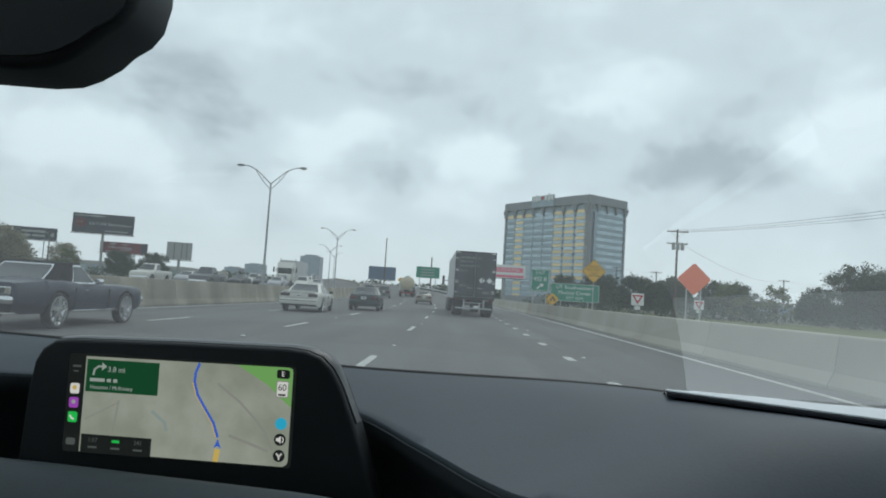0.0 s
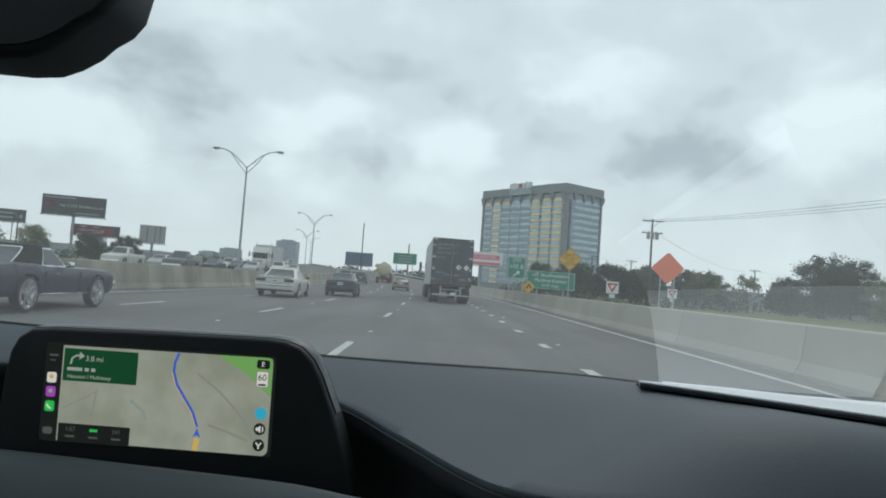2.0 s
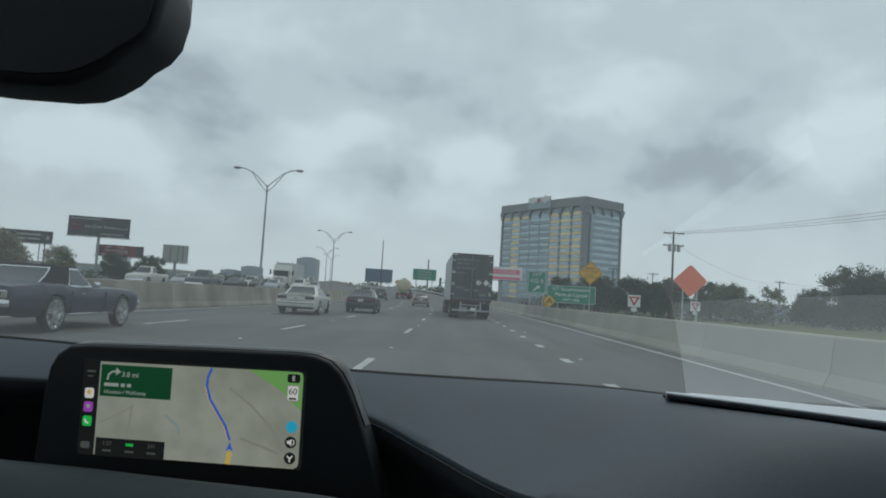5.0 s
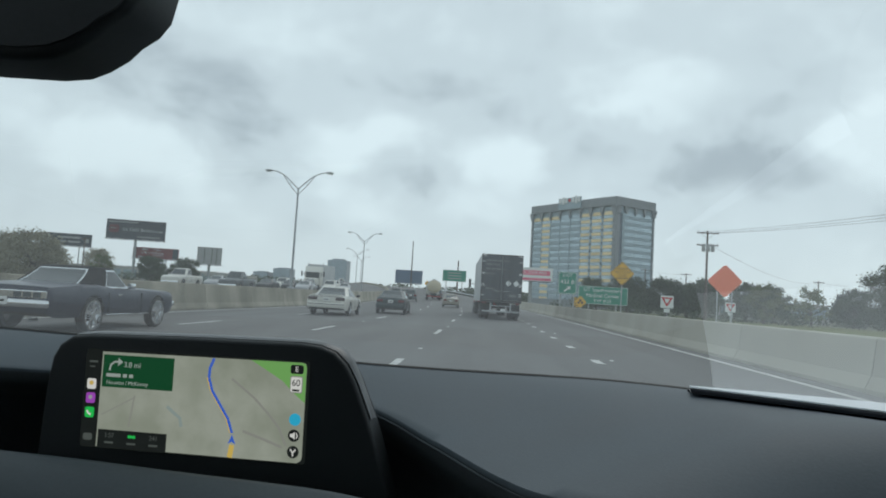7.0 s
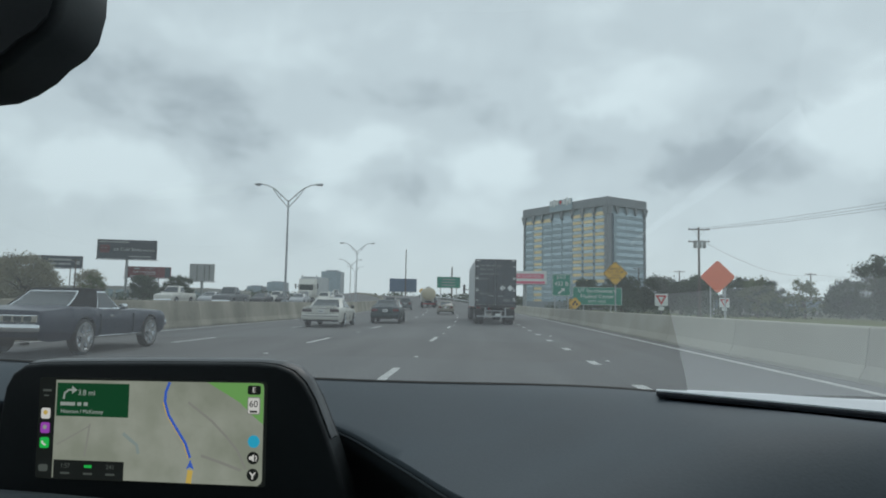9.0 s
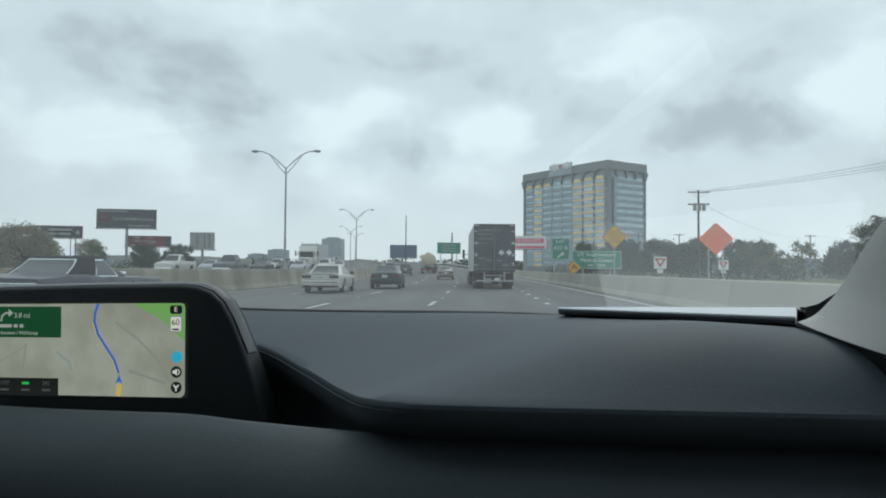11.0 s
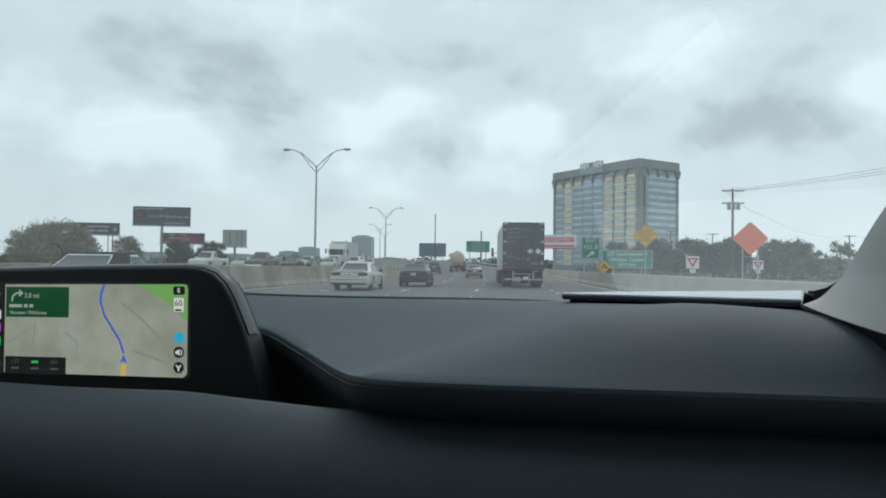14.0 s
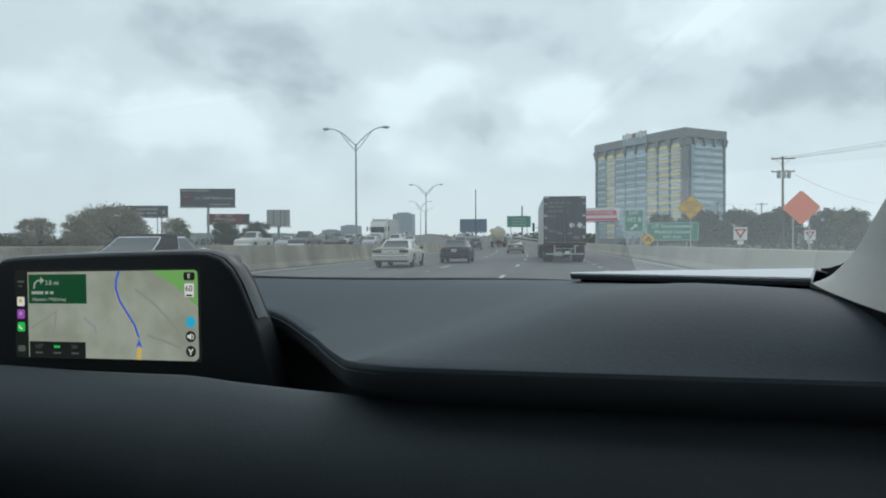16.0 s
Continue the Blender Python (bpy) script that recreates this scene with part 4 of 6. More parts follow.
part("bonnet", hull([(0.94, 0.86, 0.30, 0.99), (1.3, 0.87, 0.30, 0.965), (1.75, 0.865, 0.31, 0.91), (2.1, 0.83, 0.34, 0.83), (2.29, 0.76, 0.40, 0.72), (2.36, 0.66, 0.46, 0.60)]), PAINTS_OWN, car, "plain dark car body", True)
part("tail", hull([(-1.60, 0.86, 0.30, 1.08), (-1.9, 0.86, 0.31, 1.05), (-2.2, 0.84, 0.34, 0.99), (-2.38, 0.78, 0.40, 0.86), (-2.44, 0.68, 0.46, 0.70)]), PAINTS_OWN, car, "", True)
for x in (0.655, -1.075):
    part("door_skin", newbox((x, -0.33, 0.70), (0.03, 2.52, 0.76), 0.012, None, 2), PAINTS_OWN, car, "", True)
    part("sill", newbox((x, -0.33, 0.34), (0.05, 1.9, 0.12), 0.02, None, 2), BLACKTRIM, car, "", True)
for sd in (1, -1):
    part("headlamp", newbox((-0.21 + sd * 0.60, 2.27, 0.68), (0.34, 0.10, 0.12), 0.03, None, 2), HEADLAMP, car, "", True)
    part("tail_lamp", newbox((-0.21 + sd * 0.62, -2.38, 0.80), (0.32, 0.10, 0.14), 0.03, None, 2), TAILRED, car, "", True)

# the white paper pad lying on the dashboard
pad = thing("paper_pad", "white paper pad with a black cover lying on the dashboard", "pad")
EDGE = [(0.218, 0.685, 1.1648), (0.260, 0.646, 1.1660), (0.302, 0.607, 1.1670), (0.344, 0.568, 1.1680), (0.385, 0.530, 1.1690)]
CREST = [(0.2184, 0.6882, 1.1653), (0.2623, 0.6539, 1.1682), (0.3069, 0.6208, 1.1706), (0.3514, 0.5864, 1.1728), (0.3956, 0.5524, 1.1751)]
FOLD = [(0.266, 0.751, 1.1535), (0.350, 0.742, 1.1520), (0.430, 0.735, 1.1480), (0.510, 0.728, 1.1460), (0.605, 0.722, 1.1460)]
REAR = [(0.315, 0.893, 1.125), (0.385, 0.893, 1.125), (0.460, 0.893, 1.125), (0.535, 0.893, 1.125), (0.610, 0.893, 1.125)]
FOOT = [(0.219, 0.6855, 1.1585), (0.261, 0.6465, 1.1596), (0.303, 0.6075, 1.1608), (0.3445, 0.568, 1.1619), (0.385, 0.530, 1.1630)]


def pad_lines(*groups):
    return [[Vector(p) for p in g] for g in groups]


ed, cr, fd, re_, fo = pad_lines(EDGE, CREST, FOLD, REAR, FOOT)
down = Vector((0, 0, -0.0012))
strip_rows = [ed, [a.lerp(b, 0.9) for a, b in zip(ed, cr)], cr, [p + Vector((0.0006, 0.0008, -0.0008)) for p in cr]]
part("page_edge", loft(bmesh.new(), [ln + [p + down for p in ln[::-1]] for ln in strip_rows]), PAPER, pad, "white page edge along the front")
back_rows = [[p + Vector((0.0006, 0.0009, -0.0012)) for p in cr]] + [[a.lerp(b, q) + Vector((0, 0, -0.004 * sin(pi * q))) for a, b in zip(cr, fd)] for q in (0.15, 0.4, 0.7)] + [fd]
part("cover_back", loft(bmesh.new(), [ln + [p + down for p in ln[::-1]] for ln in back_rows]), PADCARD, pad, "grey card of the folded cover")
sheet_rows = [[a.lerp(b, q) + Vector((0, 0, 0.0015 + 0.0075 * sin(pi * q) ** 0.8)) for a, b in zip(fd, re_)] for q in (0, 0.12, 0.3, 0.5, 0.75, 1)]
part("sheet", loft(bmesh.new(), [ln + [p + down for p in ln[::-1]] for ln in sheet_rows]), PAPER, pad, "loose white sheet under the windscreen")
under = [[p + Vector((0.01, 0.04, -0.0005)) for p in fo], [p + Vector((0.012, 0.055, -0.006)) for p in fo]]
cover_rows = [[p + down * 1.6 for p in cr], [p + down * 1.2 for p in ed], [a.lerp(b, 0.5) + Vector((-0.0006, -0.0006, 0)) for a, b in zip(ed, fo)], fo] + under
part("cover", loft(bmesh.new(), cover_rows, closed=False), PADEDGE, pad, "black cover underneath")
part("cover_end", loft(bmesh.new(), [[cr[-1] + down, ed[-1] + down, fo[-1], under[0][-1]], [p + Vector((0.0015, 0.0012, 0)) for p in (cr[-1] + down, ed[-1] + down, fo[-1], under[0][-1])]]), PAPER, pad, "pale page ends")

# ---- vehicles ----


def wheel_mesh(r, w, spokes=5, share_rim=0.66):
    """Tyre and rim meshes for a wheel with its axle along x, outer face towards +x."""
    bm = bmesh.new()
    prof = [(r * share_rim, -w / 2), (r * 0.93, -w / 2), (r, -w * 0.36), (r, w * 0.36), (r * 0.93, w / 2), (r * share_rim, w / 2)]
    n = 24
    loft(bm, [[(x, q * cos(2 * pi * i / n), q * sin(2 * pi * i / n)) for q, x in prof] for i in range(n)] + [[(x, q, 0) for q, x in prof]], closed=True, caps=False)
    tyre = finish(bm, "tyre", TYRE, True)
    bm = bmesh.new()
    n = 20
    rr = r * share_rim
    loft(bm, [[(x, q * cos(2 * pi * i / n), q * sin(2 * pi * i / n)) for q, x in ((rr, w * 0.48), (rr * 0.9, w * 0.48), (rr * 0.86, w * 0.2), (rr * 0.3, w * 0.16), (0.001, w * 0.16))] for i in range(n)] + [[(x, q, 0) for q, x in ((rr, w * 0.48), (rr * 0.9, w * 0.48), (rr * 0.86, w * 0.2), (rr * 0.3, w * 0.16), (0.001, w * 0.16))]], closed=False, caps=False)
    for k in range(spokes):
        m = Matrix.Rotation(2 * pi * k / spokes, 4, "X")
        box(bm, (w * 0.38, 0, rr * 0.5), (w * 0.2, rr * 0.24, rr * 0.9), 0, m)
    box(bm, (w * 0.42, 0, 0), (w * 0.16, rr * 0.4, rr * 0.4), 0.01)
    rim = finish(bm, "rim", CHROME, True)
    return tyre, rim


WHEELS = {}


def add_wheel(parent, x, y, r, w, side, spokes=5, share_rim=0.66):
    key = (r, w, spokes, share_rim)
    if key not in WHEELS:
        WHEELS[key] = wheel_mesh(r, w, spokes, share_rim)
    tyre, rim = WHEELS[key]
    m = Matrix.Translation((x, y, r)) @ pose(0, 0, 0, 0, 0, 0 if side > 0 else 180)
    t = share("tyre", tyre, parent, m)
    share("rim", rim, t, Matrix.Identity(4))


for wx, sd in ((0.58, 1), (-1.00, -1)):
    for wy in (1.55, -1.45):
        add_wheel(car, wx, wy, 0.33, 0.2, sd, 5, 0.7)

# side profiles: share of the length, height of the shoulder line, share of the half width
STYLES = {
    "sedan": dict(L=4.85, W=1.84, H=1.42, belt=0.94, r=0.325, rim=5, share=0.70, sill=0.24, axles=(-0.295, 0.305), gb=(-0.385, 0.215), gt=(-0.215, 0.04), panes=((0.12, 0.28), (0.31, 0.60), (0.63, 0.92)), top=((-0.5, 0.86, 0.82), (-0.485, 0.97, 0.90), (-0.43, 1.00, 0.96), (-0.3, 0.98, 1.0), (0.0, 0.94, 1.0), (0.22, 0.92, 0.99), (0.36, 0.83, 0.96), (0.45, 0.72, 0.90), (0.49, 0.62, 0.82), (0.5, 0.52, 0.76))),
    "old_sedan": dict(L=5.35, W=1.94, H=1.42, belt=0.92, r=0.345, rim=5, share=0.80, sill=0.26, axles=(-0.26, 0.295), gb=(-0.325, 0.19), gt=(-0.165, 0.03), panes=((0.10, 0.25), (0.28, 0.58), (0.61, 0.92)), top=((-0.5, 0.86, 0.93), (-0.492, 0.93, 0.955), (-0.45, 0.95, 0.975), (-0.32, 0.95, 1.0), (0.0, 0.92, 1.0), (0.2, 0.90, 0.99), (0.38, 0.83, 0.975), (0.46, 0.77, 0.94), (0.492, 0.70, 0.90), (0.5, 0.60, 0.86))),
    "coupe": dict(L=5.35, W=1.98, H=1.45, belt=0.97, r=0.385, rim=5, share=0.84, sill=0.34, axles=(-0.225, 0.325), gb=(-0.285, 0.115), gt=(-0.145, 0.01), panes=((0.42, 0.95),), top=((-0.5, 0.88, 0.93), (-0.493, 0.96, 0.95), (-0.42, 0.985, 0.98), (-0.30, 1.03, 1.0), (-0.18, 1.04, 1.0), (-0.05, 0.975, 0.985), (0.12, 0.965, 0.98), (0.3, 0.96, 0.99), (0.46, 0.93, 0.96), (0.495, 0.90, 0.94), (0.5, 0.80, 0.92))),
    "suv": dict(L=4.75, W=1.90, H=1.74, belt=1.08, r=0.36, rim=5, share=0.70, sill=0.28, axles=(-0.29, 0.31), gb=(-0.47, 0.235), gt=(-0.425, 0.075), panes=((0.05, 0.25), (0.29, 0.57), (0.60, 0.88)), top=((-0.5, 1.0, 0.88), (-0.485, 1.08, 0.94), (-0.4, 1.10, 0.985), (-0.1, 1.09, 1.0), (0.2, 1.07, 0.99), (0.36, 1.00, 0.97), (0.46, 0.90, 0.91), (0.492, 0.80, 0.85), (0.5, 0.68, 0.8))),
    "pickup": dict(L=5.75, W=2.0, H=1.88, belt=1.16, r=0.40, rim=6, share=0.66, sill=0.38, axles=(-0.28, 0.32), gb=(-0.085, 0.215), gt=(-0.07, 0.10), panes=((0.06, 0.42), (0.47, 0.88)), top=((-0.5, 1.12, 0.95), (-0.49, 1.17, 0.97), (-0.1, 1.18, 1.0), (0.2, 1.15, 0.99), (0.36, 1.10, 0.98), (0.46, 1.03, 0.95), (0.493, 0.95, 0.91), (0.5, 0.82, 0.88))),
}


def make_car(style, paint, name, label, lit=False, category="car", group="cars in traffic"):
    """A car with its front towards +y, standing on z = 0, centred on the origin."""
    s = STYLES[style]
    L, W, H, belt, r, sill = s["L"], s["W"], s["H"], s["belt"], s["r"], s["sill"]
    classic = style == "coupe"
    P = PAINTS[paint]
    ob = thing(name, label, category, group=group)
    fs, zs, hs = zip(*s["top"])
    arch = r * 1.16
    axle_ys = [a * L for a in s["axles"]]
    ys = {f * L for f in fs} | {L * (i / 34 - 0.5) for i in range(1, 34)}
    for ya in axle_ys:
        ys |= {ya - arch * cos(pi * i / 14) for i in range(15)} | {ya - arch * 1.002, ya + arch * 1.002}
    rings = []
    for y in sorted(ys):
        f = y / L
        zt, h = float(np.interp(f, fs, zs)), W / 2 * float(np.interp(f, fs, hs))
        end = max(0.0, (abs(f) - 0.44) / 0.06)
        zl = sill + 0.10 * end ** 2
        for ya in axle_ys:
            if abs(y - ya) < arch * 1.001:
                zl = max(zl, r + sqrt(max(0.0, arch ** 2 - (y - ya) ** 2)))
        half = []
        for k in (0.0, 0.12, 0.3, 0.5, 0.66, 0.8, 0.9):
            z = zl + (zt - 0.035 - zl) * k
            q = (z - sill) / (zt - sill)
            wide = 0.945 + 0.055 * min(1.0, max(0.0, q) / 0.35) if q < 0.35 else 1.0 - 0.055 * max(0.0, (q - 0.62) / 0.38) ** 1.6
            half.append((h * wide, z))
        crown = 0.022 if abs(f) < 0.47 else 0.012
        half += [(h * 0.925, zt - 0.012), (h * 0.88, zt), (h * 0.5, zt + crown), (0, zt + crown * 1.3)]
        rings.append([(x, y, z) for x, z in half] + [(-x, y, z) for x, z in half[-2::-1]])
    body_bm = bmesh.new()
    rows_ = [[body_bm.verts.new(p) for p in ring] for ring in rings]
    for a, b in zip(rows_, rows_[1:]):
        for i in range(len(a) - 1):
            body_bm.faces.new((a[i], a[i + 1], b[i + 1], b[i]))
    for row in (rows_[0], rows_[-1]):
        n = len(row)
        for i in range(n // 2):
            j, k = n - 1 - i, n - 2 - i
            if k > i + 1:
                body_bm.faces.new((row[i], row[i + 1], row[k], row[j]))
            else:
                body_bm.faces.new((row[i], row[i + 1], row[j]))
    body = part("body", body_bm, P, ob, "", True)
    under = bmesh.new()
    box(under, (0, 0, (sill + 0.62) / 2 + 0.03), (W * 0.80, L * 0.93, 0.62 - sill), 0.0)
    part("underbody", under, BLACKTRIM, ob, "dark underbody and wheel wells")
    (g0, g1), (t0, t1) = s["gb"], s["gt"]
    hb, ht = W / 2 * 0.885, W / 2 * (0.72 if style in ("suv", "coupe") else 0.66)
    zb = belt - 0.03

    def shell(u):
        """Half width, rear, front and height of the cabin at height share u."""
        e = 1 - (1 - u) ** 1.35
        w = hb + (ht - hb) * (u ** 1.15)
        return w, L * (g0 + (t0 - g0) * e), L * (g1 + (t1 - g1) * (1 - (1 - u) ** 1.12)), zb + (H - 0.035 - zb) * u
    gr = []
    for u in (0, 0.25, 0.5, 0.75, 0.92, 1.0):
        w, a, b, z = shell(u)
        c = 0.10
        gr.append([(-w + c, a, z), (-w / 2, a - 0.035, z), (w / 2, a - 0.035, z), (w - c, a, z), (w, a + c * 1.4, z), (w, b - c * 1.6, z), (w - c, b, z), (w / 2, b + 0.05, z), (-w / 2, b + 0.05, z), (-w + c, b, z), (-w, b - c * 1.6, z), (-w, a + c * 1.4, z)])
    w, a, b, z = shell(1.0)
    for inset, zz in ((0.09, H - 0.013), (0.22, H)):
        gr.append([(-w + inset + 0.05, a + inset, zz), (-w / 2, a + inset - 0.03, zz), (w / 2, a + inset - 0.03, zz), (w - inset - 0.05, a + inset, zz), (w - inset, a + inset * 1.8, zz), (w - inset, b - inset * 1.8, zz), (w - inset - 0.05, b - inset, zz), (w / 2, b - inset + 0.03, zz), (-w / 2, b - inset + 0.03, zz), (-w + inset + 0.05, b - inset, zz), (-w + inset, b - inset * 1.8, zz), (-w + inset, a + inset * 1.8, zz)])
    part("roof", loft(bmesh.new(), gr), VINYL if classic else P, ob, "black vinyl roof" if classic else "", True)

    def pane(fn, u0, u1, v0, v1, off, nm, material=CARGLASS, nu=5):
        rr = []
        for i in range(nu + 1):
            u = u0 + (u1 - u0) * i / nu
            rr.append([Vector(fn(u, v0 + (v1 - v0) * j / 6)) + off for j in range(7)])
        return part(nm, loft(bmesh.new(), rr, closed=False), material, ob, "", True)

    def across(v, bow):
        return bow * min(1.0, (0.5 - abs(v - 0.5)) * 4)

    def back(u, v):
        w, a, b, z = shell(u)
        return (-w + 0.10 + (2 * w - 0.20) * v, a - across(v, 0.035), z)

    def front(u, v):
        w, a, b, z = shell(u)
        return (-w + 0.10 + (2 * w - 0.20) * v, b + across(v, 0.05), z)

    if classic:
        pane(back, 0.12, 0.92, 0.06, 0.94, Vector((0, -0.012, 0.008)), "rear_window_frame", CHROME)
        pane(back, 0.18, 0.86, 0.09, 0.91, Vector((0, -0.018, 0.014)), "rear_window")
    else:
        pane(back, 0.14, 0.90, 0.02, 0.98, Vector((0, -0.012, 0.010)), "rear_window")
    pane(front, 0.12, 0.90, 0.02, 0.98, Vector((0, 0.012, 0.010)), "windscreen")
    for sd in (1, -1):
        for v0, v1 in s["panes"]:
            def side(u, v, sd=sd):
                w, a, b, z = shell(u)
                return (sd * w, a + 0.14 + (b - a - 0.30) * v, z)
            if classic:
                pane(side, 0.06, 0.94, v0 - 0.03, v1 + 0.03, Vector((sd * 0.008, 0, 0)), "window_frame", CHROME)
            pane(side, 0.15, 0.87, v0, v1, Vector((sd * 0.014, 0, 0)), "side_window")
        for ya in axle_ys:
            add_wheel(ob, sd * (W / 2 - 0.095), ya, r, 0.2, sd, s["rim"], s["share"])
    tr = float(np.interp(-0.492, fs, zs))
    fr = float(np.interp(0.485, fs, zs))
    zt = tr - 0.13
    end = -L / 2
    if classic:
        part("rear_bumper", newbox((0, end - 0.03, 0.62), (W * 0.95, 0.15, 0.17), 0.05, None, 2), CHROME, ob, "chrome bumper", True)
        part("tail_panel", newbox((0, end - 0.008, 0.80), (W * 0.90, 0.05, 0.15), 0.015), CHROME, ob, "chrome tail panel")
        for sd in (1, -1):
            for k in range(3):
                part("tail_lamp", newbox((sd * (0.30 + 0.20 * k), end - 0.036, 0.80), (0.155, 0.03, 0.105), 0.012), CARGLASS, ob, "dark tail lamp lens")
            part("sill_trim", newbox((sd * W / 2 * 0.965, 0.27, sill + 0.03), (0.03, L * 0.40, 0.04), 0.01), CHROME, ob)
        part("front_bumper", newbox((0, L / 2 + 0.03, 0.60), (W * 0.95, 0.14, 0.15), 0.04, None, 2), CHROME, ob, "chrome bumper", True)
    else:
        bump = P if style != "pickup" else CHROME
        part("rear_bumper", newbox((0, end + 0.02, 0.50), (W * 0.94, 0.20, 0.27), 0.07, None, 3), bump, ob, "", True)
        part("front_bumper", newbox((0, L / 2 - 0.03, 0.45), (W * 0.88, 0.18, 0.26), 0.07, None, 3), bump, ob, "", True)
        old = style == "old_sedan"
        for sd in (1, -1):
            part("tail_lamp", newbox((sd * W * (0.345 if not old else 0.34), end + 0.035, zt + 0.01), (W * (0.20 if not old else 0.235), 0.11, 0.15 if style != "suv" else 0.26), 0.03, None, 2), TAILRED if not old else LAMP_DARK, ob, "smoked tail lamp" if old else "", True)
        if old:
            part("plate_recess", newbox((0, end - 0.004, zt - 0.005), (W * 0.36, 0.02, 0.16), 0.004), P, ob)
            part("spoiler", newbox((0, -L * 0.468, tr + 0.085), (W * 0.74, 0.16, 0.028), 0.01, None, 2), P, ob, "", True)
            for sd in (1, -1):
                part("spoiler_foot", newbox((sd * W * 0.33, -L * 0.464, tr + 0.045), (0.10, 0.13, 0.08), 0.01), P, ob)
            part("boot_stripe", newbox((0, end - 0.002, tr - 0.015), (W * 0.80, 0.02, 0.022), 0.004), BLACKTRIM, ob)
            part("bumper_strip", newbox((0, end - 0.085, 0.55), (W * 0.90, 0.02, 0.03), 0.006), BLACKTRIM, ob)
        else:
            part("tail_strip", newbox((0, end - 0.002, zt + 0.045), (W * 0.42, 0.03, 0.04), 0.01), BLACKTRIM if style != "pickup" else P, ob)
        part("rear_valance", newbox((0, end + 0.05, 0.345), (W * 0.84, 0.16, 0.11), 0.03, None, 2), BLACKTRIM, ob, "dark lower rear trim", True)
        part("boot_seam", newbox((0, end + 0.0, 0.665), (W * 0.72, 0.02, 0.014), 0.004), BLACKTRIM, ob)
    for sd in (1, -1):
        part("headlamp", newbox((sd * W * 0.335, L * 0.482, fr - 0.12), (W * 0.17, 0.09, 0.13), 0.025, None, 2), HEADGLOW if lit else HEADLAMP, ob, "lit headlamp" if lit else "", True)
        part("door_mirror", newbox((sd * (W / 2 + 0.05), L * (g1 - 0.075), belt + 0.07), (0.19, 0.10, 0.13), 0.035, None, 2), BLACKTRIM if style == "old_sedan" else CHROME if classic else P, ob, "", True)
        part("waist_trim", newbox((sd * hb * 1.005, L * (g0 + g1) / 2, belt + 0.005), (0.02, L * (g1 - g0) * 0.82, 0.02), 0.005), CHROME if classic else BLACKTRIM, ob)
        for k in range(1 if classic else 2):
            part("door_handle", newbox((sd * W / 2 * 0.995, L * (-0.03 - 0.2 * k), belt - 0.14), (0.03, 0.17, 0.03), 0.008), CHROME if classic else P, ob)
        for f in ((-0.165, 0.03, 0.205) if not classic else (-0.115, 0.16)):
            part("door_seam", newbox((sd * W / 2 * 0.985, L * f, belt - 0.33), (0.03, 0.012, 0.46)), BLACKTRIM, ob)
    part("grille", newbox((0, L * 0.494, fr - 0.16), (W * 0.42, 0.05, 0.12), 0.02), BLACKTRIM, ob)
    py = end - (0.11 if classic else 0.012 if style != "pickup" else 0.09)
    pz = 0.66 if classic else zt - 0.02
    np_ = part("number_plate", newbox((0, py, pz), (0.31, 0.02, 0.155), 0.004), SIGN_WHITE, ob)
    part("plate_bar", newbox((0, py - 0.012, pz), (0.22, 0.006, 0.045)), BLACKTRIM, np_)
    if style == "pickup":
        part("load_bed", newbox((0, -L * 0.29, belt + 0.045), (W * 0.80, L * 0.36, 0.02)), BLACKTRIM, ob, "dark open load bed")
    part("exhaust", tube(bmesh.new(), (W * 0.28, end - 0.03, 0.30), (W * 0.28, end + 0.25, 0.30), 0.035, None, 10), CHROME, ob)
    return ob


def put(ob, x, y, turn=0, z=0.0):
    ob.matrix_basis = stand(x, y, turn, z, "traffic" in ob.get("group", "") or "oncoming" in ob.get("group", "") or ob["category"] == "truck")
    return ob


put(make_car("old_sedan", "white", "sedan", "old white four-door sedan with a boot spoiler and chrome wheels"), -7.6, 34.0, 2)
put(make_car("sedan", "teal", "sedan", "dark blue-green four-door sedan driving ahead"), -5.6, 41.5, 2.5)
put(make_car("coupe", "navy", "classic_coupe", "dark blue classic coupe with black roof and chrome wheels", category="car"), -9.45, 15.1, 1)
beige = put(make_car("sedan", "beige", "sedan", "beige sedan driving ahead of the truck"), -3.6, 74.0, 3)
gsuv = put(make_car("suv", "grey", "suv", "dark grey estate car far ahead"), -10.6, 96.0, 6)
put(make_car("suv", "black", "suv", "black utility car far ahead"), -13.8, 104.0, 6)
copy_thing(gsuv, stand(-9.0, 128, 8, drives=True))
copy_thing(beige, stand(-16.5, 136, 9, drives=True))
lit_sedan = put(make_car("sedan", "silver", "sedan", "silver oncoming sedan with lit headlamps", True, group="oncoming cars"), -22.5, 82, 184, 0.62)
pick = put(make_car("pickup", "grey", "pickup_truck", "dark grey pickup truck in the oncoming lanes", group="oncoming cars"), -25.2, 66, 182, 0.62)
wsuv = put(make_car("suv", "white", "suv", "white oncoming utility car", True, group="oncoming cars"), -22.6, 96, 186, 0.62)
bsedan = put(make_car("sedan", "black", "sedan", "black oncoming sedan with lit headlamps", True, group="oncoming cars"), -26.0, 78, 183, 0.62)
put(make_car("pickup", "white", "pickup_truck", "white pickup truck in the oncoming lanes", group="oncoming cars"), -31.0, 66, 181, 0.62)
